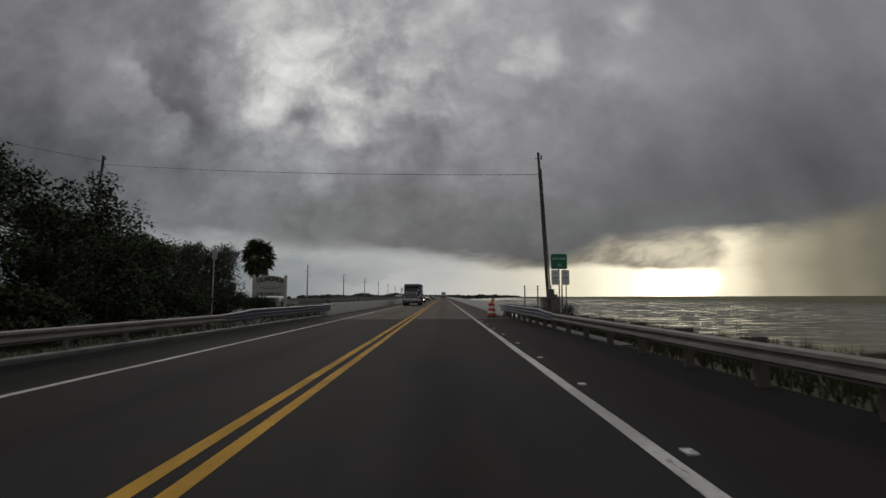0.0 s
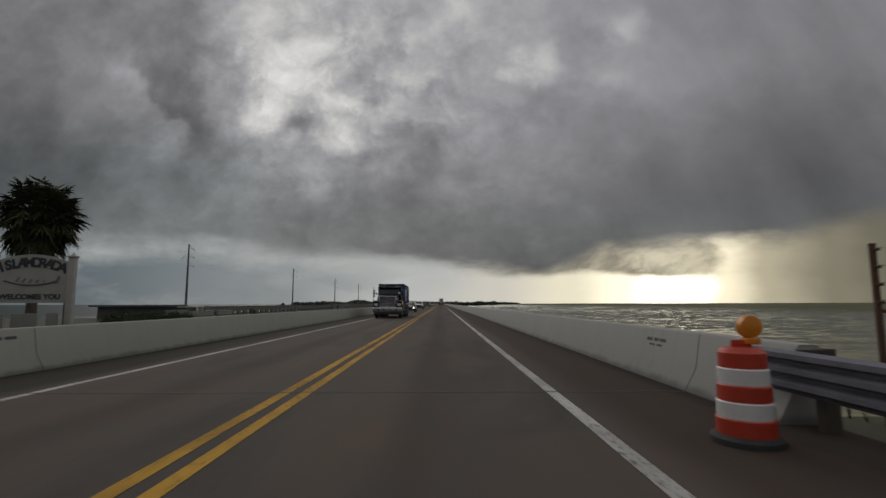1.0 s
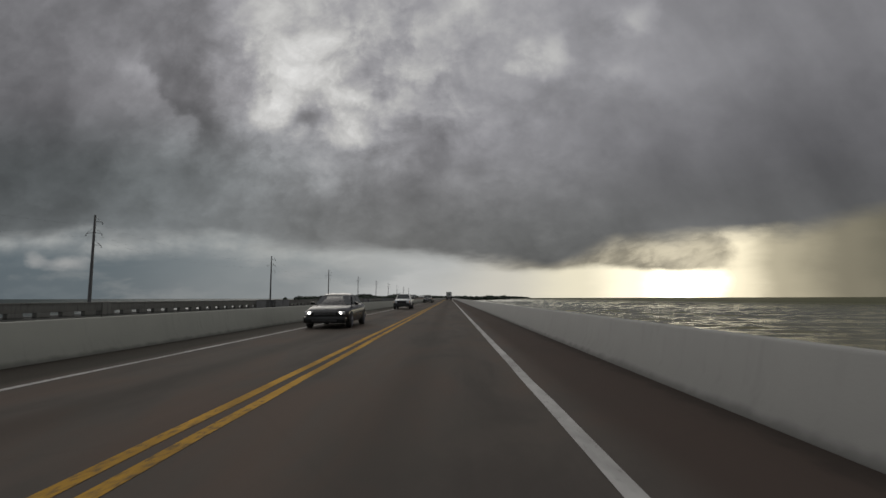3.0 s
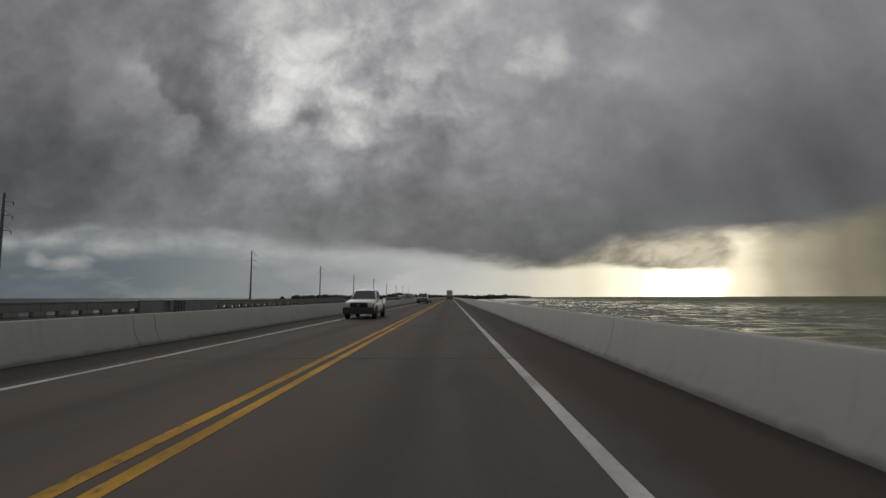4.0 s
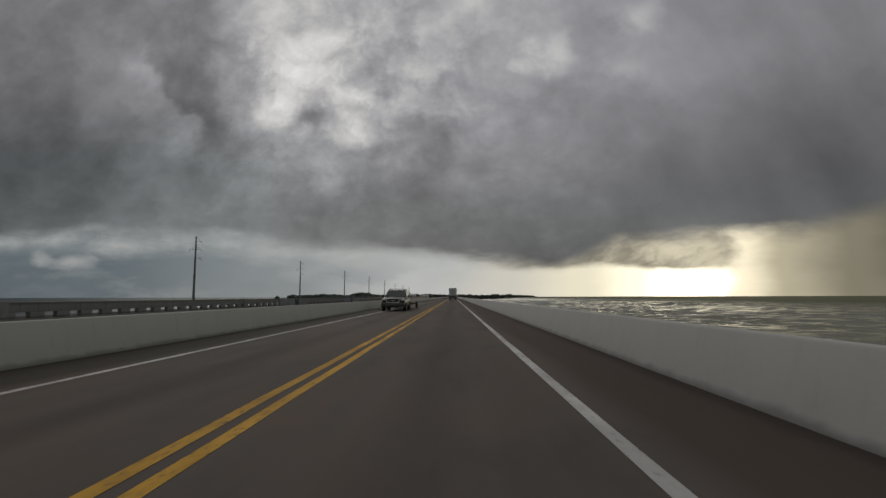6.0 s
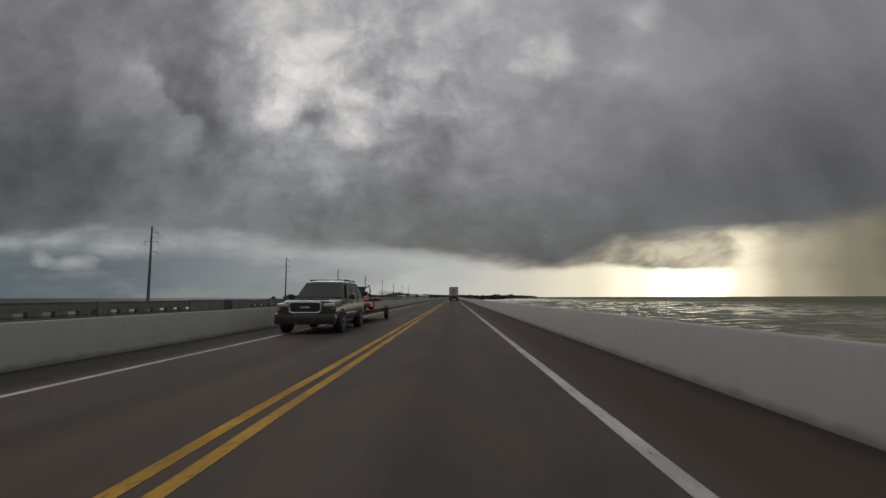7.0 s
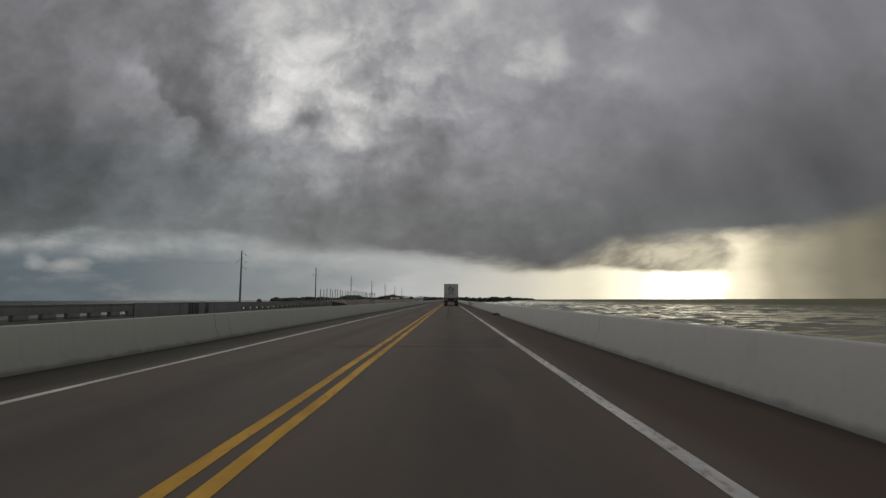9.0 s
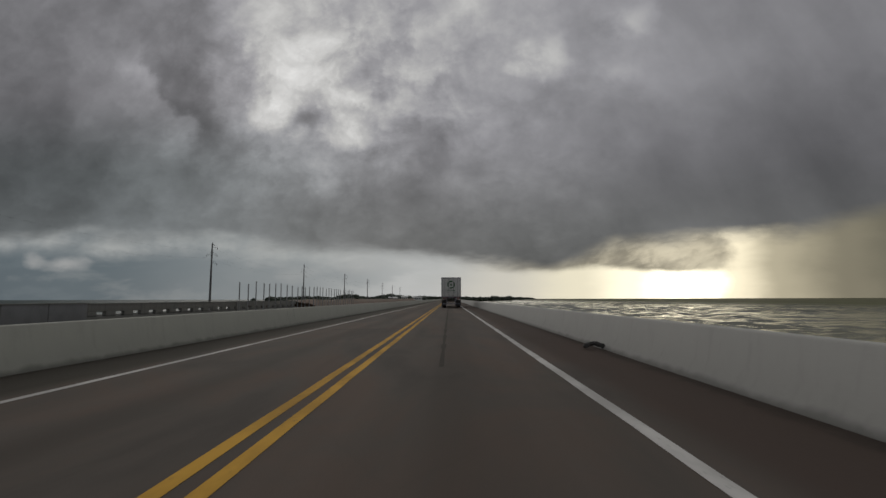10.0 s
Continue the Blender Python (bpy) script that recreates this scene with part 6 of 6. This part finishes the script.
def side_pane(parent, s, w0, w1, pts, mat=GLASS_DARK, name="side_window"):
    """A flat pane leaning from half-width w0 at its foot to w1 at its top; pts are (y, z)."""
    zs = [z for _, z in pts]
    lo, hi = min(zs), max(zs)
    f = lambda z: w0 + (w1 - w0) * (z - lo) / (hi - lo)
    bm = new_bm()
    a = [bm.verts.new((s * f(z), y, z)) for y, z in pts]
    b = [bm.verts.new((s * (f(z) - 0.02), y, z)) for y, z in pts]
    n = len(pts)
    bm.faces.new(a)
    bm.faces.new(b[::-1])
    for i in range(n):
        bm.faces.new((a[i], a[(i + 1) % n], b[(i + 1) % n], b[i]))
    return part(name, bm, mat, parent, angle=0)


def screen(parent, y0, z0, w0, y1, z1, w1, name, out=-1):
    bm = new_bm()
    q = Vector((0, z1 - z0, -(y1 - y0))).normalized() * 0.012 * (1 if out < 0 else -1) * -1
    pts = [(-w0, y0, z0), (w0, y0, z0), (w1, y1, z1), (-w1, y1, z1)]
    a = [bm.verts.new(Vector(p) + q) for p in pts]
    b = [bm.verts.new(Vector(p) - q) for p in pts]
    bm.faces.new(a)
    bm.faces.new(b[::-1])
    for i in range(4):
        bm.faces.new((a[i], a[(i + 1) % 4], b[(i + 1) % 4], b[i]))
    return part(name, bm, GLASS_DARK, parent, angle=0)


def arch(parent, s, w, y, r, zc, mat):
    """Dark wheel opening, standing a little proud of the flank."""
    bm = new_bm()
    pts = [(y + r * math.cos(math.pi * k / 12), zc + r * math.sin(math.pi * k / 12)) for k in range(13)]
    a, b = sorted((s * (w - 0.03), s * (w + 0.006)))
    prism(bm, pts, a, b)
    return part("wheel_arch", bm, mat, parent)


def build_pickup(loc):
    t = thing("pickup_truck", loc, "white compact pickup truck with black grille and bumper", "pickup truck")
    bm = new_bm()
    loft(bm, [car_ring(0.10, 0.78, 0.42, 0.70, 0.93, 0.70), car_ring(0.22, 0.86, 0.36, 0.78, 1.00, 0.78), car_ring(0.7, 0.88, 0.34, 0.82, 1.05, 0.80),
              car_ring(1.45, 0.88, 0.34, 0.86, 1.10, 0.82), car_ring(1.75, 0.88, 0.34, 0.88, 1.12, 0.84), car_ring(3.05, 0.88, 0.36, 0.90, 1.12, 0.84), car_ring(3.10, 0.88, 0.36, 0.88, 1.05, 0.84)])
    part("front_body", bm, WHITE_CAR, t)
    bm = new_bm()
    loft(bm, [car_ring(1.58, 0.84, 0.9, 0.95, 1.10, 0.80), car_ring(2.18, 0.80, 0.9, 1.05, 1.63, 0.64), car_ring(2.5, 0.80, 0.9, 1.05, 1.68, 0.64), car_ring(2.95, 0.80, 0.9, 1.05, 1.66, 0.64), car_ring(3.08, 0.82, 0.9, 1.0, 1.52, 0.66)])
    cab = part("cab", bm, WHITE_CAR, t)
    screen(cab, 1.60, 1.13, 0.72, 2.13, 1.60, 0.57, "windscreen")
    for s in (-1, 1):
        side_pane(cab, s, 0.825, 0.70, [(1.86, 1.14), (2.85, 1.14), (2.80, 1.56), (2.28, 1.56)])
        pbox("door_mirror", cab, BLACK_TRIM, tuple(sorted((s * 0.90, s * 1.10))) + (1.80, 1.92, 1.10, 1.28), 0.03)
        pbox("headlight", t, LENS_CLEAR, tuple(sorted((s * 0.52, s * 0.80))) + (0.05, 0.16, 0.68, 0.92), 0.02)
        pbox("indicator", t, AMBER, tuple(sorted((s * 0.80, s * 0.868))) + (0.11, 0.22, 0.72, 0.88), 0.01)
        pbox("door_handle", t, BLACK_TRIM, tuple(sorted((s * 0.88, s * 0.90))) + (2.72, 2.86, 0.92, 0.96))
        arch(t, s, 0.88, 0.88, 0.42, 0.36, BLACK_TRIM)
        arch(t, s, 0.885, 4.02, 0.47, 0.36, BLACK_TRIM)
        wheel(t, s * 0.80, 0.88, 0.36, 0.24, GALV, s, 0.62, 6)
        wheel(t, s * 0.81, 4.02, 0.36, 0.24, GALV, s, 0.62, 6)
        pbox("bed_side", t, WHITE_CAR, tuple(sorted((s * 0.80, s * 0.88))) + (3.14, 4.95, 0.46, 1.15), 0.045)
        pbox("tail_lamp", t, LENS_RED, tuple(sorted((s * 0.74, s * 0.888))) + (4.88, 4.965, 0.72, 1.02), 0.01)
    bm = new_bm()
    box(bm, -0.8, 0.8, 3.12, 4.90, 0.42, 0.52)
    box(bm, -0.8, 0.8, 3.12, 3.17, 0.52, 1.13)
    part("bed_floor", bm, WHITE_CAR, t)
    pbox("tailgate", t, WHITE_CAR, (-0.78, 0.78, 4.89, 4.95, 0.5, 1.13), 0.02)
    for s in (-1, 1):
        pbox("side_moulding", t, WHITE_CAR, tuple(sorted((s * 0.872, s * 0.892))) + (1.35, 3.4, 0.60, 0.64), 0.004)
        pbox("sill", t, BLACK_TRIM, tuple(sorted((s * 0.70, s * 0.86))) + (1.35, 3.5, 0.28, 0.36), 0.01)
        pbox("tool_box", t, WALL_GREY, tuple(sorted((s * 0.1, s * 0.78))) + (3.2, 3.6, 0.9, 1.20), 0.02)
    grille = pbox("grille", t, BLACK_TRIM, (-0.50, 0.50, 0.06, 0.14, 0.66, 0.91), 0.03)
    for k in range(4):
        pbox("slat", grille, BLACK, (-0.47, 0.47, 0.05, 0.062, 0.70 + 0.05 * k, 0.72 + 0.05 * k))
    pbox("badge", grille, CHROME, (-0.08, 0.08, 0.044, 0.06, 0.76, 0.81), 0.006)
    pbox("front_bumper", t, BLACK_TRIM, (-0.89, 0.89, -0.02, 0.24, 0.28, 0.66), 0.06)
    pbox("rear_bumper", t, BLACK_TRIM, (-0.90, 0.90, 4.96, 5.10, 0.42, 0.62), 0.03)


build_pickup((-2.75, 127.2, 0.009))


def build_sedan(loc):
    t = thing("sedan", loc, "dark sedan with lit headlights in the oncoming lane", "car")
    bm = new_bm()
    loft(bm, [car_ring(0.05, 0.70, 0.36, 0.52, 0.66, 0.62), car_ring(0.18, 0.82, 0.28, 0.60, 0.76, 0.74), car_ring(0.6, 0.89, 0.22, 0.66, 0.86, 0.80), car_ring(1.35, 0.91, 0.22, 0.72, 0.95, 0.84),
              car_ring(3.6, 0.91, 0.22, 0.76, 0.98, 0.84), car_ring(4.4, 0.88, 0.26, 0.78, 1.00, 0.80), car_ring(4.72, 0.80, 0.36, 0.72, 0.92, 0.72)])
    body = part("body", bm, DARK_CAR, t)
    bm = new_bm()
    loft(bm, [car_ring(1.22, 0.84, 0.72, 0.78, 0.93, 0.80), car_ring(2.0, 0.80, 0.72, 0.86, 1.38, 0.62), car_ring(2.5, 0.80, 0.72, 0.86, 1.44, 0.61), car_ring(3.2, 0.80, 0.72, 0.86, 1.40, 0.60), car_ring(4.05, 0.82, 0.72, 0.80, 1.00, 0.74)])
    cab = part("cabin", bm, DARK_CAR, t)
    screen(cab, 1.30, 0.965, 0.74, 1.94, 1.345, 0.57, "windscreen")
    screen(cab, 3.95, 1.05, 0.70, 3.30, 1.36, 0.56, "rear_window", 1)
    for s in (-1, 1):
        side_pane(cab, s, 0.825, 0.685, [(1.62, 0.98), (2.55, 0.98), (2.50, 1.34), (2.10, 1.34)])
        side_pane(cab, s, 0.825, 0.685, [(2.62, 0.98), (3.62, 0.98), (3.25, 1.33), (2.58, 1.34)])
        pbox("door_mirror", cab, DARK_CAR, tuple(sorted((s * 0.86, s * 1.04))) + (1.62, 1.74, 0.94, 1.07), 0.03)
        lamp = pbox("headlight", body, LENS_CLEAR, tuple(sorted((s * 0.50, s * 0.80))) + (0.06, 0.22, 0.56, 0.70), 0.03)
        part("lit_bulb", lathe(new_bm(), [(0.02, -0.012), (0.06, 0.0), (0.05, 0.02)], (s * 0.63, 0.055, 0.63), "y", 14), LENS_LIT, lamp, "glowing white headlight bulb")
        pbox("tail_lamp", body, LENS_RED, tuple(sorted((s * 0.50, s * 0.80))) + (4.62, 4.73, 0.72, 0.86), 0.02)
        pbox("door_handle", body, CHROME, tuple(sorted((s * 0.90, s * 0.925))) + (2.35, 2.50, 0.80, 0.83))
        for y in (0.92, 3.72):
            arch(t, s, 0.91, y, 0.38, 0.31, BLACK_TRIM)
            wheel(t, s * 0.83, y, 0.31, 0.21, GALV, s, 0.64, 5)
    grille = pbox("grille", t, BLACK_TRIM, (-0.44, 0.44, 0.03, 0.12, 0.54, 0.66), 0.02)
    for k in range(3):
        pbox("slat", grille, CHROME, (-0.42, 0.42, 0.022, 0.032, 0.562 + 0.035 * k, 0.570 + 0.035 * k))
    pbox("front_bumper", t, DARK_CAR, (-0.86, 0.86, -0.04, 0.26, 0.22, 0.50), 0.09)
    pbox("lower_grille", t, BLACK_TRIM, (-0.5, 0.5, -0.047, 0.0, 0.28, 0.37), 0.01)
    pbox("rear_bumper", t, DARK_CAR, (-0.86, 0.86, 4.62, 4.82, 0.28, 0.56), 0.07)


build_sedan((-2.6, 94.5, 0.009))


def build_suv(loc):
    t = thing("suv", loc, "pewter grey full-size SUV with roof rack, towing a trailer", "car")
    bm = new_bm()
    loft(bm, [car_ring(0.08, 0.86, 0.46, 0.78, 1.02, 0.80), car_ring(0.20, 0.96, 0.40, 0.86, 1.10, 0.88), car_ring(0.8, 0.99, 0.38, 0.92, 1.16, 0.90),
              car_ring(1.55, 0.99, 0.38, 0.96, 1.20, 0.92), car_ring(1.8, 0.99, 0.38, 0.98, 1.22, 0.94), car_ring(4.9, 0.99, 0.40, 1.0, 1.22, 0.94), car_ring(5.15, 0.95, 0.46, 0.98, 1.18, 0.90)])
    body = part("body", bm, TAN_CAR, t)
    bm = new_bm()
    loft(bm, [car_ring(1.62, 0.92, 1.0, 1.05, 1.20, 0.88), car_ring(2.28, 0.90, 1.0, 1.15, 1.84, 0.72), car_ring(2.7, 0.90, 1.0, 1.15, 1.90, 0.74), car_ring(4.6, 0.90, 1.0, 1.15, 1.88, 0.74), car_ring(5.08, 0.92, 1.0, 1.12, 1.55, 0.80)])
    cab = part("cabin", bm, TAN_CAR, t)
    screen(cab, 1.66, 1.25, 0.80, 2.20, 1.78, 0.66, "windscreen")
    for s in (-1, 1):
        for pts in ([(1.98, 1.24), (2.92, 1.24), (2.92, 1.76), (2.42, 1.76)], [(3.02, 1.24), (3.85, 1.24), (3.85, 1.76), (3.02, 1.76)], [(3.95, 1.24), (4.85, 1.24), (4.55, 1.74), (3.95, 1.76)]):
            side_pane(cab, s, 0.935, 0.785, pts)
        pbox("door_mirror", cab, TAN_CAR, tuple(sorted((s * 1.0, s * 1.22))) + (1.92, 2.06, 1.18, 1.38), 0.04)
        pbox("headlight", body, LENS_CLEAR, tuple(sorted((s * 0.57, s * 0.93))) + (0.06, 0.16, 0.93, 1.05), 0.03)
        pbox("indicator", body, AMBER, tuple(sorted((s * 0.80, s * 0.95))) + (0.07, 0.16, 0.85, 0.88), 0.01)
        pbox("side_moulding", body, CHROME, tuple(sorted((s * 0.985, s * 1.006))) + (1.55, 3.62, 0.64, 0.69), 0.006)
        for y in (2.75, 3.7):
            pbox("door_handle", body, CHROME, tuple(sorted((s * 0.985, s * 1.012))) + (y, y + 0.16, 1.04, 1.08))
        arch(t, s, 0.99, 1.0, 0.46, 0.39, BLACK_TRIM)
        arch(t, s, 0.99, 4.15, 0.46, 0.39, BLACK_TRIM)
        wheel(t, s * 0.90, 1.0, 0.39, 0.27, GALV, s, 0.62, 6)
        wheel(t, s * 0.90, 4.15, 0.39, 0.27, GALV, s, 0.62, 6)
        bm = new_bm()
        tube(bm, (s * 0.66, 2.75, 1.945), (s * 0.66, 4.5, 1.925), 0.02, n=8)
        for y in (2.8, 3.6, 4.45):
            tube(bm, (s * 0.66, y, 1.84), (s * 0.66, y, 1.94), 0.02, n=6)
        part("roof_rail", bm, BLACK_TRIM, cab)
        pbox("fog_lamp", body, GLASS_DARK, tuple(sorted((s * 0.64, s * 0.80))) + (-0.03, 0.02, 0.45, 0.52), 0.01)
    for y in (2.9, 4.2):
        part("roof_bar", tube(new_bm(), (-0.66, y, 1.945), (0.66, y, 1.945), 0.014, n=8), BLACK_TRIM, cab)
    # rounded chrome surround, lofted round a softened rectangle
    bm = new_bm()
    rim = []
    for k in range(32):
        a = 2 * math.pi * k / 32
        ca, sa = math.cos(a), math.sin(a)
        rim.append((math.copysign(abs(ca) ** 0.28, ca), math.copysign(abs(sa) ** 0.28, sa)))
    loops = [[bm.verts.new((w * x, y, 0.905 + h * z)) for x, z in rim] for w, h, y in ((0.55, 0.215, 0.10), (0.545, 0.21, 0.015), (0.51, 0.18, -0.012), (0.475, 0.15, 0.015), (0.465, 0.142, 0.10))]
    for p, q in zip(loops, loops[1:] + loops[:1]):
        for k in range(32):
            bm.faces.new((p[k], p[(k + 1) % 32], q[(k + 1) % 32], q[k]))
    g = part("grille", bm, CHROME, t, "chrome grille surround")
    pbox("grille_mesh", g, BLACK_TRIM, (-0.47, 0.47, 0.035, 0.10, 0.765, 1.045), 0.02)
    pbox("badge", g, CHROME, (-0.16, 0.16, 0.012, 0.032, 0.86, 0.94), 0.006)
    pbox("front_bumper", t, TAN_CAR, (-0.99, 0.99, -0.06, 0.30, 0.33, 0.71), 0.10)
    pbox("lower_grille", t, BLACK_TRIM, (-0.60, 0.60, -0.028, 0.02, 0.42, 0.54))
    pbox("bonnet_shield", t, BLACK, (-0.72, 0.72, 0.20, 0.34, 1.145, 1.19), 0.015, "dark bonnet deflector")
    t.scale = (1.04, 1.04, 0.985)
    pbox("rear_bumper", t, TAN_CAR, (-0.95, 0.95, 5.1, 5.26, 0.46, 0.72), 0.04)


build_suv((-2.95, 191.2, 0.009))


def build_trailer(loc):
    t = thing("utility_trailer", loc, "low flat rusty utility trailer behind the SUV", "trailer")
    bm = new_bm()
    box(bm, -0.95, 0.95, 1.0, 7.2, 0.52, 0.58, 0.01)
    for x in (-0.95, 0.87):
        box(bm, x, x + 0.08, 1.0, 7.2, 0.44, 0.62, 0.01)
    for y in (1.0, 2.5, 4.1, 5.6, 7.12):
        box(bm, -0.87, 0.87, y, y + 0.08, 0.44, 0.52)
    part("deck", bm, RUST, t)
    bm = new_bm()
    tube(bm, (0, 0.0, 0.50), (-0.6, 1.05, 0.50), 0.04, n=6)
    tube(bm, (0, 0.0, 0.50), (0.6, 1.05, 0.50), 0.04, n=6)
    tube(bm, (0, 0.35, 0.1), (0, 0.35, 0.75), 0.03, n=6)
    part("drawbar", bm, RUST, t)
    for s in (-1, 1):
        wheel(t, s * 1.12, 6.1, 0.33, 0.2, GALV, s, 0.6, 5)
        bm = new_bm()
        box(bm, min(s * 0.98, s * 1.26), max(s * 0.98, s * 1.26), 5.7, 6.5, 0.70, 0.74, 0.015)
        part("mudguard", bm, RUST, t)
        pbox("tail_lamp", t, LENS_RED, (s * 0.8 - 0.08, s * 0.8 + 0.08, 7.2, 7.23, 0.48, 0.58))


build_trailer((-2.95, 196.8, 0.009))


def build_mower(loc):
    t = thing("ride_on_mower", loc, "red zero-turn ride-on mower with a black roll bar, on the trailer", "lawn mower")
    bm = new_bm()
    prism(bm, [(0.0, 0.14), (0.0, 0.30), (0.15, 0.40), (0.85, 0.42), (0.95, 0.14)], -0.78, 0.78, 0.03)
    part("cutting_deck", bm, RED, t)
    bm = new_bm()
    prism(bm, [(0.35, 0.35), (0.40, 0.55), (0.95, 0.66), (1.2, 0.74), (1.75, 0.72), (1.8, 0.35)], -0.42, 0.42, 0.03)
    part("chassis", bm, RED, t)
    bm = new_bm()
    prism(bm, [(0.85, 0.66), (0.85, 0.80), (1.25, 0.82), (1.38, 1.22), (1.46, 1.20), (1.40, 0.70)], -0.26, 0.26, 0.03)
    part("seat", bm, BLACK_TRIM, t)
    pbox("engine", t, BLACK_TRIM, (-0.34, 0.34, 1.5, 2.0, 0.5, 0.95), 0.05)
    bm = new_bm()
    for s in (-1, 1):
        tube(bm, (s * 0.50, 1.50, 0.45), (s * 0.52, 1.52, 1.05), 0.03, n=8)
        tube(bm, (s * 0.52, 1.52, 1.05), (s * 0.48, 1.40, 1.26), 0.03, n=8)
        tube(bm, (s * 0.48, 1.40, 1.26), (s * 0.30, 1.38, 1.13), 0.028, n=8)
    tube(bm, (-0.31, 1.38, 1.13), (0.31, 1.38, 1.13), 0.028, n=8)
    part("roll_bar", bm, BLACK, t)
    for s in (-1, 1):
        bm = new_bm()
        tube(bm, (s * 0.34, 0.95, 0.7), (s * 0.34, 0.72, 1.10), 0.018, n=6)
        tube(bm, (s * 0.34, 0.72, 1.10), (s * 0.10, 0.70, 1.12), 0.02, n=6)
        part("steering_lever", bm, BLACK, t)
        wheel(t, s * 0.60, 1.45, 0.29, 0.26, RED, s, 0.5, 4)
        wheel(t, s * 0.55, 0.12 - 0.22, 0.15, 0.12, RED, s, 0.5, 0)
        pbox("caster_arm", t, RED, (s * 0.55 - 0.03, s * 0.55 + 0.03, -0.25, 0.4, 0.32, 0.38), 0.01)


build_mower((-2.95, 199.3, 0.589))


def build_box_trailer(loc):
    """Semi-trailer seen from behind; its rear is at the origin and it heads towards +Y."""
    t = thing("box_trailer_truck", loc, "white box trailer truck with round green emblem behind", "truck")
    W, Z0, Z1 = 1.29, 1.32, 4.0
    bm = new_bm()
    box(bm, -W, W, 0.06, 13.5, Z0, Z1, 0.03)
    body = part("box_body", bm, TRAILER_WHITE, t)
    bm = new_bm()
    for d in ((-W, -W + 0.09, 0.0, 0.08, Z0, Z1), (W - 0.09, W, 0.0, 0.08, Z0, Z1), (-W + 0.09, W - 0.09, 0.0, 0.08, Z1 - 0.12, Z1), (-W + 0.09, W - 0.09, 0.0, 0.08, Z0, Z0 + 0.16)):
        box(bm, *d, 0.01)
    part("rear_frame", bm, GALV, body)
    for s in (-1, 1):
        x0, x1 = sorted((s * 0.008, s * 1.19))
        door = pbox("rear_door", body, TRAILER_WHITE, (x0, x1, 0.012, 0.055, Z0 + 0.17, Z1 - 0.13), 0.01)
        for k in range(2):
            x = s * (0.30 + 0.55 * k)
            part("lock_rod", tube(new_bm(), (x, 0.0, Z0 + 0.1), (x, 0.0, Z1 - 0.08), 0.016, n=8), GALV, door)
        pbox("lock_handle", door, GALV, (*sorted((s * 0.30, s * 0.58)), -0.03, 0.0, 2.02, 2.07))
        for z in (1.6, 2.3, 3.0, 3.6):
            pbox("hinge", door, GALV, (*sorted((s * 1.10, s * 1.27)), -0.012, 0.012, z - 0.05, z + 0.05))
        pbox("reflector_strip", body, LENS_RED, (*sorted((s * 0.3, s * 1.15)), -0.008, -0.002, Z0 + 0.03, Z0 + 0.08))
        pbox("tail_lamp", t, LENS_RED, (s * 0.95 - 0.18, s * 0.95 + 0.18, 0.02, 0.06, 1.12, 1.24), 0.01)
        for y in (1.5, 2.8):
            wheel(t, s * 0.98, y, 0.5, 0.5, GALV, s, 0.56, 8)
        pbox("mud_flap", t, RUBBER, (s * 0.98 - 0.3, s * 0.98 + 0.3, 0.75, 0.78, 0.25, 1.05))
        wheel(t, s * 0.98, 14.2, 0.5, 0.5, GALV, s, 0.56, 8)
        wheel(t, s * 1.0, 17.6, 0.5, 0.3, GALV, s, 0.56, 8)
        part("guard_post", box(new_bm(), s * 0.55 - 0.05, s * 0.55 + 0.05, 0.05, 0.15, 0.5, 1.32), GALV, t)
    pbox("rear_guard", t, GALV, (-1.15, 1.15, 0.0, 0.12, 0.48, 0.58), 0.01)
    bm = new_bm()
    box(bm, -0.6, -0.45, 0.1, 17.8, 0.85, 1.32)
    box(bm, 0.45, 0.6, 0.1, 17.8, 0.85, 1.32)
    part("chassis", bm, BLACK_TRIM, t)
    bm = new_bm()
    prism(bm, [(13.9, 0.9), (13.9, 3.5), (16.0, 3.4), (16.4, 2.2), (18.0, 1.9), (18.0, 0.6)], -1.2, 1.2, 0.06)
    part("tractor_cab", bm, WHITE_CAR, t)
    # round emblem: broken ring with an arrow
    for run in (range(7, 25), range(27, 45)):
        loops = []
        for k in range(run.start, run.stop + 1):
            c = 6.283 * k / 40
            loops.append([(r * math.cos(c), y, 3.05 + r * math.sin(c)) for r, y in ((0.34, 0.002), (0.52, 0.002), (0.52, 0.010), (0.34, 0.010))])
        part("emblem_arc", loft(new_bm(), loops), GREEN_LOGO, body, angle=0)
    part("emblem_centre", box(new_bm(), -0.13, 0.13, 0.002, 0.01, 2.92, 3.18), GREEN_LOGO, body, angle=0)
    bm = new_bm()
    for k in range(7):
        box(bm, -0.55 + 0.16 * k, -0.43 + 0.16 * k, 0.002, 0.01, 2.25, 2.36)
    part("printed_lines", bm, GREEN_LOGO, body, angle=0)


build_box_trailer((2.0, 314.0, 0.009))
